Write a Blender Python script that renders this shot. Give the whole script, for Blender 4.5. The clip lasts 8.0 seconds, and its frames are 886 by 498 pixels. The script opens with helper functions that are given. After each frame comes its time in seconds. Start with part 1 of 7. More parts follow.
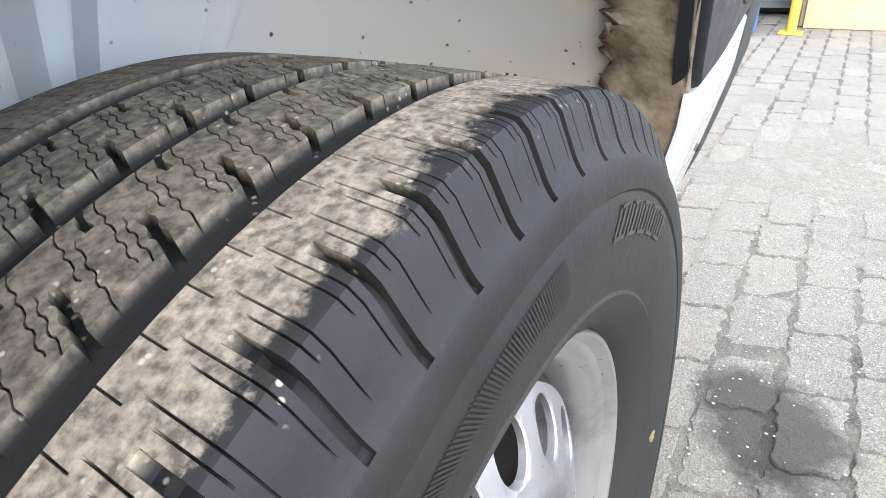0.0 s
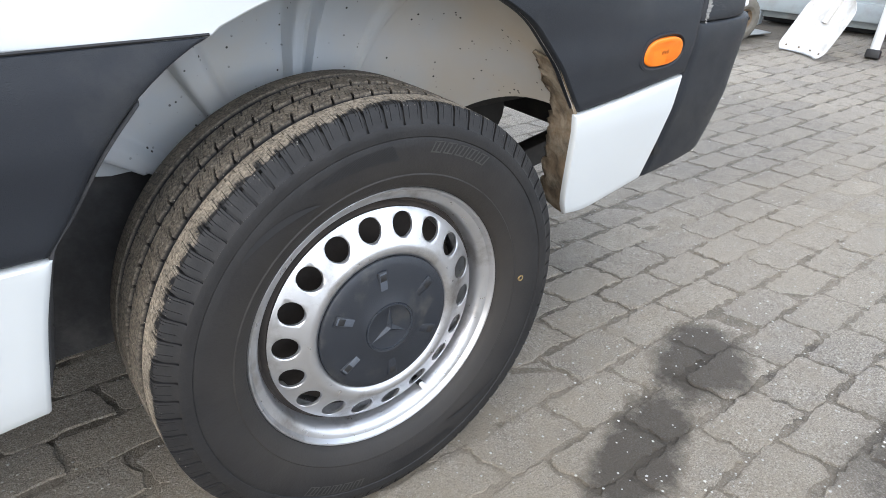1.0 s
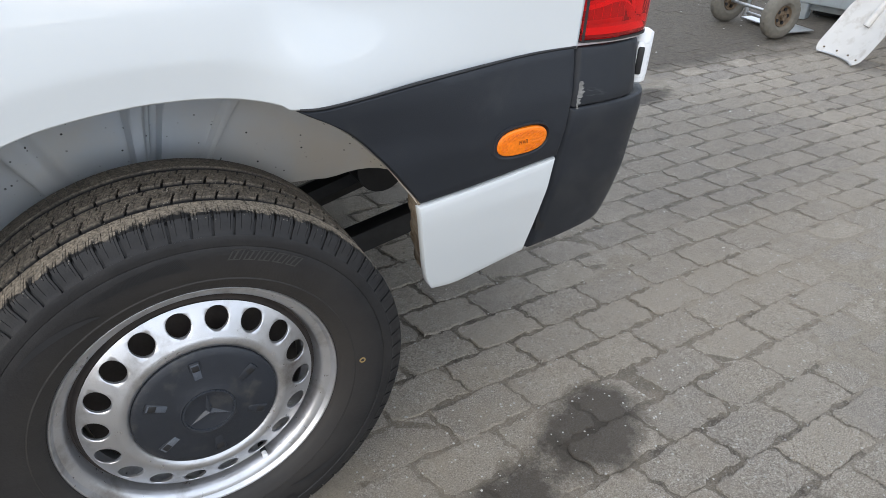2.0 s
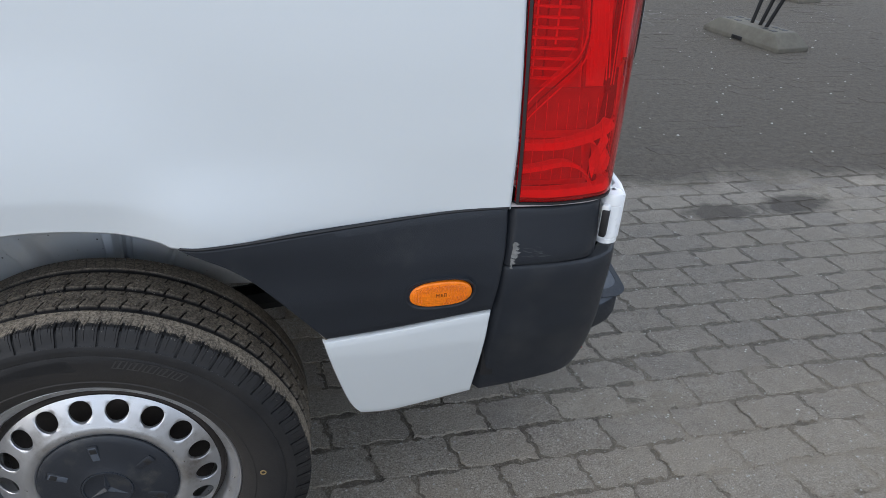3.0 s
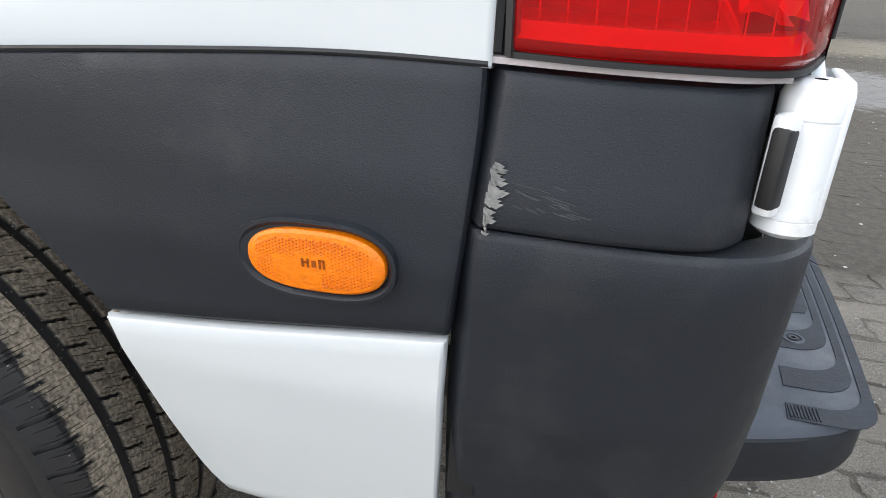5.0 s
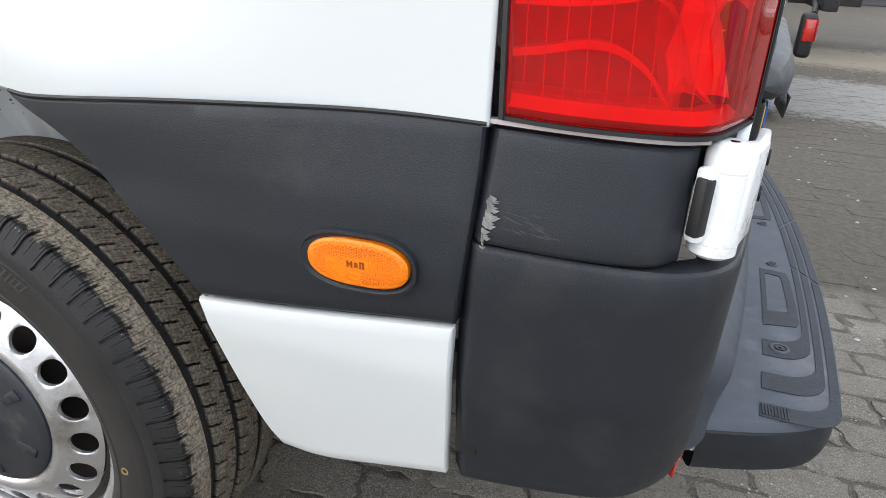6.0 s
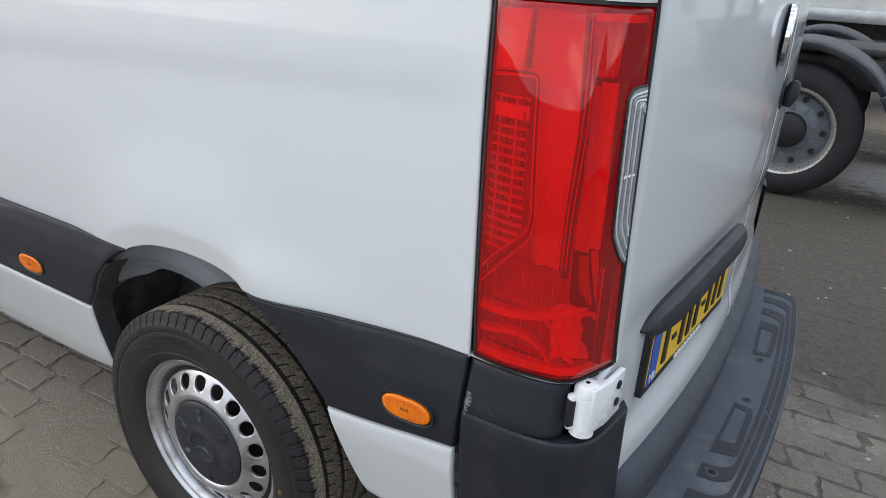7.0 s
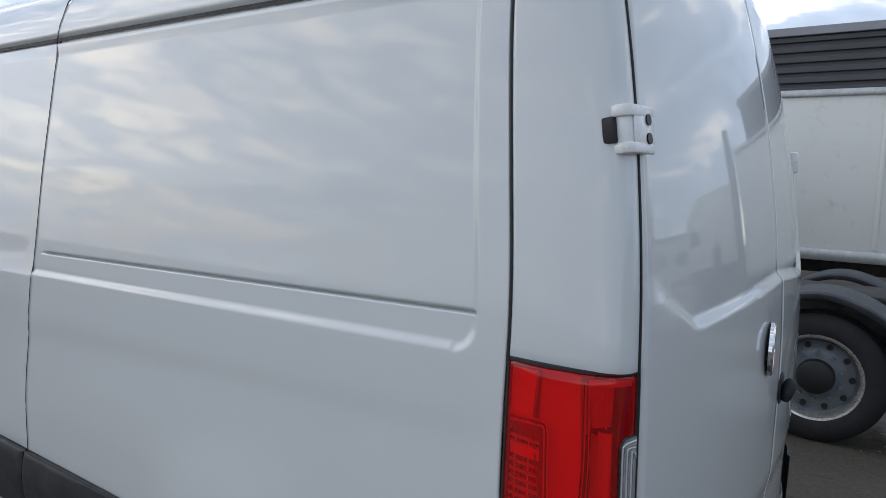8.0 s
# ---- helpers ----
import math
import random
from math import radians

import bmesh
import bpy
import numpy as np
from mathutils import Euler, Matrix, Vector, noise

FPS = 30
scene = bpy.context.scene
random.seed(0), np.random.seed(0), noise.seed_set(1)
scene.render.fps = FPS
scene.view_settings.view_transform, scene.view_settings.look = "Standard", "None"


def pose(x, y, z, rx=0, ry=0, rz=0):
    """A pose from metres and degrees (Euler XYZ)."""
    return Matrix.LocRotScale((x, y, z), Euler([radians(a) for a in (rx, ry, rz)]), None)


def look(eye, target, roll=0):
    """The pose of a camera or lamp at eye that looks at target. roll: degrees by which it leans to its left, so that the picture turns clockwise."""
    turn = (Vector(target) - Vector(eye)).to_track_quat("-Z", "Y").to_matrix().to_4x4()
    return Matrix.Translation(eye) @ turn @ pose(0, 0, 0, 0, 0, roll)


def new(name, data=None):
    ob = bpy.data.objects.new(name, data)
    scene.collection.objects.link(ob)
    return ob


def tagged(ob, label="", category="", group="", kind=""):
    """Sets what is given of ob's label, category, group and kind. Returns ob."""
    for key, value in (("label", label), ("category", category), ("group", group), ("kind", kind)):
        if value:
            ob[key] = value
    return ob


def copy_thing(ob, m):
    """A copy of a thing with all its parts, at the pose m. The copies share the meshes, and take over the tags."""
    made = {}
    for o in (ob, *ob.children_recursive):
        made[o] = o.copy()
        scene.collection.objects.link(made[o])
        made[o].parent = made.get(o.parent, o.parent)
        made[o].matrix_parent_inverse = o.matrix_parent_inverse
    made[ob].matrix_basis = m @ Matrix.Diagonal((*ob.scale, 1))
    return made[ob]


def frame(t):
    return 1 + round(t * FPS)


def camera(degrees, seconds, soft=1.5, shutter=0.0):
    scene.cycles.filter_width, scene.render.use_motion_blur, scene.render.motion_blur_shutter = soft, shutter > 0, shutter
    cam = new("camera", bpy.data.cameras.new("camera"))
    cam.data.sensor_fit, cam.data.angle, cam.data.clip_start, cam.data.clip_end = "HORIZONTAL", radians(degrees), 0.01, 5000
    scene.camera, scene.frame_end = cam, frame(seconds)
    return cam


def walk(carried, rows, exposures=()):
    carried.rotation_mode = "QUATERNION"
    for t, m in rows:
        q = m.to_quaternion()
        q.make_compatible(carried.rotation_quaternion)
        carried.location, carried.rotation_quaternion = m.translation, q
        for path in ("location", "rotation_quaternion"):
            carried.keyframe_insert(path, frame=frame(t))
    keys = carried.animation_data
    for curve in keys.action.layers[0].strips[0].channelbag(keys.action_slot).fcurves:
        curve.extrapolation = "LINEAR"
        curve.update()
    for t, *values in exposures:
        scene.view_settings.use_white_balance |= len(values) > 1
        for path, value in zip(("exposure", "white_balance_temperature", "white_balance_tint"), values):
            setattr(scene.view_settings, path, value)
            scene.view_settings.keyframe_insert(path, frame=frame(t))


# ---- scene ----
cam = camera(66.37, 8.0, soft=0.5)
PATH = [
    (0, (-0.2082, -0.1097, 0.7544), (0.5639, 0.3408, 0.3062), -1.20),
    (0.2, (-0.2368, -0.1768, 0.7634), (0.5028, 0.3471, 0.3409), 0.32),
    (0.5, (-0.3066, -0.3631, 0.7992), (0.3333, 0.2624, 0.3528), 1.51),
    (1, (-0.4630, -0.7443, 0.9532), (0.0769, -0.0540, 0.4716), 2.15),
    (1.5, (-0.4159, -0.8914, 1.1115), (0.0578, -0.1893, 0.5799), 2.51),
    (2, (-0.1063, -0.8597, 1.1552), (0.3465, -0.1476, 0.6186), 2.93),
    (2.2, (0.0157, -0.8540, 1.1600), (0.4452, -0.1254, 0.6265), 2.98),
    (3.3, (0.4630, -0.9277, 1.3643), (0.5539, -0.0559, 0.8829), 3.26),
    (3.5, (0.5283, -0.9164, 1.3414), (0.5597, -0.0225, 0.8941), 3.56),
    (4, (0.7330, -0.7985, 1.2685), (0.6480, 0.0993, 0.8364), 3.44),
    (4.5, (0.7840, -0.5465, 0.9802), (0.6214, 0.3460, 0.5596), 3.22),
    (4.7, (0.7590, -0.4574, 0.9314), (0.5732, 0.4303, 0.5101), 3.10),
    (5.25, (0.7590, -0.4126, 0.9061), (0.5426, 0.4741, 0.4988), 3.10),
    (5.8, (0.7830, -0.4677, 0.9408), (0.5360, 0.4179, 0.5475), 3.35),
    (6, (0.8248, -0.5408, 0.9762), (0.5472, 0.3270, 0.5640), 3.30),
    (6.5, (0.9914, -0.7382, 1.1995), (0.5679, 0.0695, 0.7894), 3.12),
    (7, (1.1342, -0.8687, 1.4454), (0.6672, -0.0751, 1.0552), 3.12),
    (7.5, (1.1871, -0.9397, 1.5924), (0.6714, -0.1227, 1.3343), 2.88),
    (8, (1.2267, -1.0010, 1.6921), (0.6625, -0.1800, 1.6043), 2.54),
]
walk(cam, [(t, look(eye, target, roll)) for t, eye, target, roll in PATH],
     [(0.0, 1.60, 6400, 10), (0.5, 1.40, 6400, 10), (1.0, 0.88, 6500, 10), (1.5, 0.44, 6650, 10), (2.2, 0.22, 6500, 10), (3.3, -0.22, 6200, 10), (4.0, -0.25, 6350, 10), (4.5, 0.38, 6750, 10),
      (6.0, 0.66, 6900, 10), (6.5, 0.38, 6850, 10), (7.0, -0.05, 6650, 10), (7.5, -0.48, 6400, 10), (8.0, -0.95, 6280, 10)])

# ---- world, sun, exposure ----
SUN_AZ, SUN_EL = radians(211), radians(28)      # azimuth counter-clockwise from +x
world = bpy.data.worlds.new("overcast_sky")
scene.world = world
world.use_nodes = True
wt = world.node_tree
wt.nodes.clear()
w_out = wt.nodes.new("ShaderNodeOutputWorld")
w_bg = wt.nodes.new("ShaderNodeBackground")
w_sky = wt.nodes.new("ShaderNodeTexSky")
w_sky.sky_type = "NISHITA"
w_sky.sun_disc = False
w_sky.sun_elevation = SUN_EL
w_sky.sun_rotation = radians(90) - SUN_AZ
w_sky.dust_density = 2.0
w_scale = wt.nodes.new("ShaderNodeVectorMath")
w_scale.operation = "SCALE"
w_scale.inputs["Scale"].default_value = 0.075
w_tc = wt.nodes.new("ShaderNodeTexCoord")
w_map = wt.nodes.new("ShaderNodeMapping")
w_map.inputs["Scale"].default_value = (1.0, 1.0, 3.2)
w_noise = wt.nodes.new("ShaderNodeTexNoise")
w_noise.inputs["Scale"].default_value = 3.4
w_noise.inputs["Detail"].default_value = 10
w_noise.inputs["Roughness"].default_value = 0.55
w_noise.inputs["Distortion"].default_value = 0.5
w_ramp = wt.nodes.new("ShaderNodeValToRGB")
w_ramp.color_ramp.elements[0].position = 0.42
w_ramp.color_ramp.elements[0].color = (0.50, 0.50, 0.50, 1)
w_ramp.color_ramp.elements[1].position = 0.60
w_ramp.color_ramp.elements[1].color = (1, 1, 1, 1)
w_cloud = wt.nodes.new("ShaderNodeMix")
w_cloud.data_type = "RGBA"
w_cloud.inputs["B"].default_value = (0.55, 0.63, 0.76, 1)
w_lit = wt.nodes.new("ShaderNodeMix")           # sunlit parts of the clouds
w_lit.data_type = "RGBA"
w_lit.inputs["B"].default_value = (1.22, 1.14, 1.01, 1)
w_high = wt.nodes.new("ShaderNodeValToRGB")
w_high.color_ramp.elements[0].position = 0.55
w_high.color_ramp.elements[1].position = 0.66
wl = wt.links.new
wl(w_sky.outputs["Color"], w_scale.inputs[0])
wl(w_tc.outputs["Generated"], w_map.inputs["Vector"])
wl(w_map.outputs["Vector"], w_noise.inputs["Vector"])
wl(w_noise.outputs["Fac"], w_ramp.inputs["Fac"])
wl(w_ramp.outputs["Color"], w_cloud.inputs["Factor"])
wl(w_scale.outputs["Vector"], w_cloud.inputs["A"])
wl(w_noise.outputs["Fac"], w_high.inputs["Fac"])
wl(w_high.outputs["Color"], w_lit.inputs["Factor"])
wl(w_cloud.outputs["Result"], w_lit.inputs["A"])
# the cloud deck is brighter towards the hidden sun
w_dir = wt.nodes.new("ShaderNodeVectorMath")
w_dir.operation = "NORMALIZE"
w_dot = wt.nodes.new("ShaderNodeVectorMath")
w_dot.operation = "DOT_PRODUCT"
w_dot.inputs[1].default_value = (math.cos(SUN_AZ) * math.cos(SUN_EL), math.sin(SUN_AZ) * math.cos(SUN_EL), math.sin(SUN_EL))
w_glow = wt.nodes.new("ShaderNodeMapRange")
w_glow.interpolation_type = "SMOOTHSTEP"
for key, v in (("From Min", 0.72), ("From Max", 1.0), ("To Min", 0.0), ("To Max", 1.0)):
    w_glow.inputs[key].default_value = v
w_gap = wt.nodes.new("ShaderNodeValToRGB")      # thin and thick cloud before the sun
w_gap.color_ramp.elements[0].position = 0.46
w_gap.color_ramp.elements[0].color = (0.60, 0.70, 0.88, 1)
w_gap.color_ramp.elements[1].position = 0.62
w_gap.color_ramp.elements[1].color = (1.9, 1.76, 1.47, 1)
w_wisp = wt.nodes.new("ShaderNodeTexNoise")
w_wisp.inputs["Scale"].default_value = 9.0
w_wisp.inputs["Detail"].default_value = 12
w_wisp.inputs["Roughness"].default_value = 0.58
w_wisp.inputs["Distortion"].default_value = 0.9
w_near = wt.nodes.new("ShaderNodeMix")
w_near.data_type, w_near.blend_type = "RGBA", "MULTIPLY"
wl(w_tc.outputs["Generated"], w_dir.inputs[0])
wl(w_dir.outputs["Vector"], w_dot.inputs[0])
wl(w_dot.outputs["Value"], w_glow.inputs["Value"])
wl(w_map.outputs["Vector"], w_wisp.inputs["Vector"])
wl(w_wisp.outputs["Fac"], w_gap.inputs["Fac"])
wl(w_glow.outputs["Result"], w_near.inputs["Factor"])
wl(w_lit.outputs["Result"], w_near.inputs["A"])
wl(w_gap.outputs["Color"], w_near.inputs["B"])
wl(w_near.outputs["Result"], w_bg.inputs["Color"])
w_bg.inputs["Strength"].default_value = 2.75
wl(w_bg.outputs["Background"], w_out.inputs["Surface"])

sun = new("sun", bpy.data.lights.new("sun", "SUN"))
sun.data.energy = 0.32
sun.data.angle = radians(45)
sun.data.color = (1.0, 0.95, 0.88)
sun.matrix_world = look((0, 0, 0), (-math.cos(SUN_AZ) * math.cos(SUN_EL), -math.sin(SUN_AZ) * math.cos(SUN_EL), -math.sin(SUN_EL)))


# ---- materials ----
def nodes_of(name):
    m = bpy.data.materials.new(name)
    m.use_nodes = True
    t = m.node_tree
    return m, t, t.nodes["Principled BSDF"]


def setv(node, **kw):
    for k, v in kw.items():
        node.inputs[k.replace("_", " ")].default_value = v
    return node


def node(t, kind, **kw):
    n = t.nodes.new(kind)
    return setv(n, **kw)


def mixc(t, fac, a, b):
    n = t.nodes.new("ShaderNodeMix")
    n.data_type = "RGBA"
    for key, v in (("Factor", fac), ("A", a), ("B", b)):
        if isinstance(v, bpy.types.NodeSocket):
            t.links.new(v, n.inputs[key])
        else:
            n.inputs[key].default_value = v
    return n.outputs["Result"]


def ramp(t, fac, lo, hi, c0=(0, 0, 0, 1), c1=(1, 1, 1, 1)):
    n = t.nodes.new("ShaderNodeValToRGB")
    n.color_ramp.elements[0].position, n.color_ramp.elements[1].position = lo, hi
    n.color_ramp.elements[0].color, n.color_ramp.elements[1].color = c0, c1
    t.links.new(fac, n.inputs["Fac"])
    return n.outputs["Color"]


def noise_tex(t, scale, detail=4, rough=0.55, space="Object", dist=0.0, stretch=None):
    tc = t.nodes.new("ShaderNodeTexCoord")
    n = node(t, "ShaderNodeTexNoise", Scale=scale, Detail=detail, Roughness=rough, Distortion=dist)
    if space != "World":
        src = tc.outputs[space]
    else:
        src = t.nodes.new("ShaderNodeNewGeometry").outputs["Position"]
    if stretch:
        mp = node(t, "ShaderNodeMapping", Scale=stretch)
        t.links.new(src, mp.inputs["Vector"])
        src = mp.outputs["Vector"]
    t.links.new(src, n.inputs["Vector"])
    return n.outputs["Fac"]


def world_pos(t):
    g = t.nodes.new("ShaderNodeNewGeometry")
    return g.outputs["Position"]


def bump(t, b, height, strength, distance):
    n = node(t, "ShaderNodeBump", Strength=strength, Distance=distance)
    t.links.new(height, n.inputs["Height"])
    t.links.new(n.outputs["Normal"], b.inputs["Normal"])
    return n


def math_node(t, op, a, b=None, clamp=False):
    n = t.nodes.new("ShaderNodeMath")
    n.operation = op
    n.use_clamp = clamp
    for i, v in enumerate((a, b)):
        if v is None:
            continue
        if isinstance(v, bpy.types.NodeSocket):
            t.links.new(v, n.inputs[i])
        else:
            n.inputs[i].default_value = v
    return n.outputs[0]


def plain(name, col, rough=0.5, metal=0.0, vary=0.12, scale=8.0, bumps=0.0, bscale=300.0, coat=0.0, dirt=None, dirt_amt=0.35, dirt_scale=5.0, rvary=0.06):
    """A surface with slight variation of colour and gloss at two scales, and optional dirt."""
    m, t, b = nodes_of(name)
    c = (*col, 1)
    lo = (*[v * (1 - vary) for v in col], 1)
    f1 = noise_tex(t, scale, 5)
    out = mixc(t, ramp(t, f1, 0.35, 0.68), lo, c)
    if dirt:
        f2 = noise_tex(t, dirt_scale, 8, 0.65)
        f3 = ramp(t, f2, 0.62 - dirt_amt * 0.4, 0.78)
        out = mixc(t, f3, out, (*dirt, 1))
    t.links.new(out, b.inputs["Base Color"])
    r = ramp(t, noise_tex(t, scale * 6, 4), 0.3, 0.7, (max(rough - rvary, 0.02),) * 3 + (1,), (min(rough + rvary, 1),) * 3 + (1,))
    t.links.new(r, b.inputs["Roughness"])
    b.inputs["Metallic"].default_value = metal
    if coat:
        setv(b, Coat_Weight=coat, Coat_Roughness=0.04)
    if bumps:
        bump(t, b, noise_tex(t, bscale, 3), bumps, 0.002)
    return m


MAT = {}
MAT["paint"] = plain("white_paint", (0.575, 0.60, 0.605), 0.34, vary=0.015, scale=3, coat=1.0, rvary=0.004)
MAT["paint"].node_tree.nodes["Principled BSDF"].inputs["Coat IOR"].default_value = 1.45
MAT["plastic"] = plain("dark_plastic", (0.0150, 0.0178, 0.0230), 0.44, vary=0.15, scale=4, bumps=0.35, bscale=900, dirt=(0.04, 0.041, 0.042), dirt_amt=0.2)
MAT["plastic"].node_tree.nodes["Principled BSDF"].inputs["Specular IOR Level"].default_value = 0.34
MAT["step"] = plain("step_plastic", (0.070, 0.081, 0.100), 0.70, vary=0.18, scale=9, bumps=0.4, bscale=700, dirt=(0.17, 0.175, 0.18), dirt_amt=0.2)
MAT["strip"] = plain("strip_plastic", (0.040, 0.047, 0.060), 0.62, vary=0.18, scale=9, bumps=0.4, bscale=700)
MAT["step_dark"] = plain("step_groove", (0.026, 0.031, 0.040), 0.75, vary=0.2, scale=20, bumps=0.6, bscale=400)
MAT["black"] = plain("black_rubber", (0.012, 0.012, 0.013), 0.6, vary=0.3, scale=10)
MAT["silver"] = plain("silver_wheel_paint", (0.56, 0.565, 0.58), 0.33, metal=0.85, vary=0.12, scale=14, bumps=0.15, bscale=500, dirt=(0.17, 0.145, 0.12), dirt_amt=0.26, dirt_scale=11)
MAT["cap"] = plain("hub_cap_plastic", (0.015, 0.018, 0.024), 0.46, vary=0.2, scale=12, bumps=0.3, bscale=800, dirt=(0.06, 0.058, 0.052), dirt_amt=0.2, dirt_scale=20)
MAT["cap_ring"] = plain("hub_cap_emblem", (0.022, 0.026, 0.033), 0.30, vary=0.1, scale=40)
MAT["grey_seal"] = plain("grey_lamp_edge", (0.42, 0.38, 0.38), 0.4, vary=0.1)
MAT["chrome"] = plain("chrome", (0.7, 0.7, 0.72), 0.12, metal=1.0, vary=0.05)


def liner_material():
    """Painted sheet with road dust and black tar specks."""
    m = plain("grey_wheelhouse", (0.50, 0.54, 0.58), 0.5, vary=0.12, scale=6, dirt=(0.52, 0.47, 0.39), dirt_amt=0.40, dirt_scale=3.0)
    t = m.node_tree
    b = t.nodes["Principled BSDF"]
    base = b.inputs["Base Color"].links[0].from_socket
    tc = t.nodes.new("ShaderNodeTexCoord")
    v = node(t, "ShaderNodeTexVoronoi", Scale=70, Randomness=1.0)
    t.links.new(tc.outputs["Object"], v.inputs["Vector"])
    keep = ramp(t, noise_tex(t, 23, 3), 0.50, 0.56)
    spot = ramp(t, v.outputs["Distance"], 0.10, 0.17, (1, 1, 1, 1), (0, 0, 0, 1))
    sep = t.nodes.new("ShaderNodeSeparateXYZ")
    t.links.new(tc.outputs["Object"], sep.inputs[0])
    rear = ramp(t, math_node(t, "ADD", sep.outputs["X"], 0.5), 0.55, 0.85)
    base = mixc(t, math_node(t, "MULTIPLY", rear, ramp(t, noise_tex(t, 7, 5), 0.3, 0.6, (0.45, 0.45, 0.45, 1), (0.95, 0.95, 0.95, 1))), base, (0.50, 0.435, 0.345, 1))
    out = mixc(t, math_node(t, "MULTIPLY", keep, spot), base, (0.03, 0.028, 0.025, 1))
    t.links.new(out, b.inputs["Base Color"])
    return m


MAT["liner"] = liner_material()
MAT["mud"] = plain("mud_caked_metal", (0.27, 0.20, 0.13), 0.9, vary=0.75, scale=26, bumps=1.0, bscale=90, dirt=(0.46, 0.40, 0.31), dirt_amt=0.45, dirt_scale=18)
MAT["felt"] = plain("dark_liner_felt", (0.045, 0.045, 0.047), 0.85, vary=0.4, scale=18, bumps=0.8, bscale=120, dirt=(0.08, 0.075, 0.07), dirt_amt=0.3, dirt_scale=9)
MAT["chassis"] = plain("chassis_black", (0.018, 0.018, 0.019), 0.6, vary=0.4, scale=9, dirt=(0.06, 0.05, 0.04), dirt_amt=0.4)
MAT["orange"] = plain("orange_lens", (0.92, 0.205, 0.0), 0.42, vary=0.22, scale=160, coat=0.0, bumps=0.5, bscale=420)
MAT["scuff"] = plain("scraped_plastic", (0.30, 0.30, 0.29), 0.7, vary=0.45, scale=120, bumps=0.7, bscale=300)
MAT["white_plastic"] = plain("white_hinge_paint", (0.78, 0.79, 0.79), 0.3, vary=0.04, coat=0.4, dirt=(0.5, 0.48, 0.44), dirt_amt=0.15, dirt_scale=30)
MAT["bolt"] = plain("dark_bolt", (0.02, 0.02, 0.022), 0.4, metal=0.6, vary=0.2)
MAT["reflector"] = plain("lamp_reflector", (0.96, 0.95, 0.94), 0.2, metal=0.0, vary=0.03, scale=12, rvary=0.0)
MAT["lamp_mid"] = plain("lamp_inner_grey", (0.88, 0.86, 0.86), 0.2, vary=0.12, scale=14, rvary=0.0)
MAT["lamp_dark"] = plain("lamp_dark_inner", (0.38, 0.36, 0.36), 0.2, vary=0.45, scale=18, rvary=0.0)
MAT["lamp_black"] = plain("lamp_black_inner", (0.02, 0.02, 0.02), 0.3, vary=0.3, scale=30)
MAT["clear_grey"] = plain("silvered_clear_plastic", (0.42, 0.44, 0.47), 0.12, metal=0.6, vary=0.2, scale=40, coat=1.0)
MAT["clear_rib"] = plain("clear_plastic_rib", (0.68, 0.70, 0.73), 0.1, metal=0.3, vary=0.15, scale=40, coat=1.0)
MAT["yellow"] = plain("plate_yellow", (0.90, 0.55, 0.02), 0.35, vary=0.05, coat=0.3)
MAT["blue"] = plain("plate_blue", (0.02, 0.09, 0.45), 0.35, vary=0.08, coat=0.3)
MAT["bar_black"] = plain("plate_black", (0.012, 0.012, 0.012), 0.4, vary=0.1)
MAT["bar_white"] = plain("lettering_white", (0.75, 0.75, 0.75), 0.5, vary=0.05)


def red_lens(name, tint, rough=0.02):
    m, t, b = nodes_of(name)
    t.nodes.remove(b)
    tr = t.nodes.new("ShaderNodeBsdfTransparent")
    tr.inputs["Color"].default_value = (*tint, 1)
    gl = t.nodes.new("ShaderNodeBsdfGlossy")
    gl.inputs["Roughness"].default_value = rough
    gl.inputs["Color"].default_value = (1, 1, 1, 1)
    df = t.nodes.new("ShaderNodeBsdfDiffuse")
    df.inputs["Color"].default_value = (*[v for v in tint], 1)
    m0 = t.nodes.new("ShaderNodeMixShader")
    m0.inputs["Fac"].default_value = 0.22
    fr = t.nodes.new("ShaderNodeFresnel")
    fr.inputs["IOR"].default_value = 1.45
    m1 = t.nodes.new("ShaderNodeMixShader")
    t.links.new(tr.outputs[0], m0.inputs[1])
    t.links.new(df.outputs[0], m0.inputs[2])
    t.links.new(fr.outputs[0], m1.inputs["Fac"])
    t.links.new(m0.outputs[0], m1.inputs[1])
    t.links.new(gl.outputs[0], m1.inputs[2])
    t.links.new(m1.outputs[0], t.nodes["Material Output"].inputs["Surface"])
    return m


MAT["red"] = red_lens("red_lens", (1.0, 0.007, 0.010))
MAT["red_reflector"] = plain("red_reflector", (0.5, 0.02, 0.015), 0.25, vary=0.1, coat=0.5)


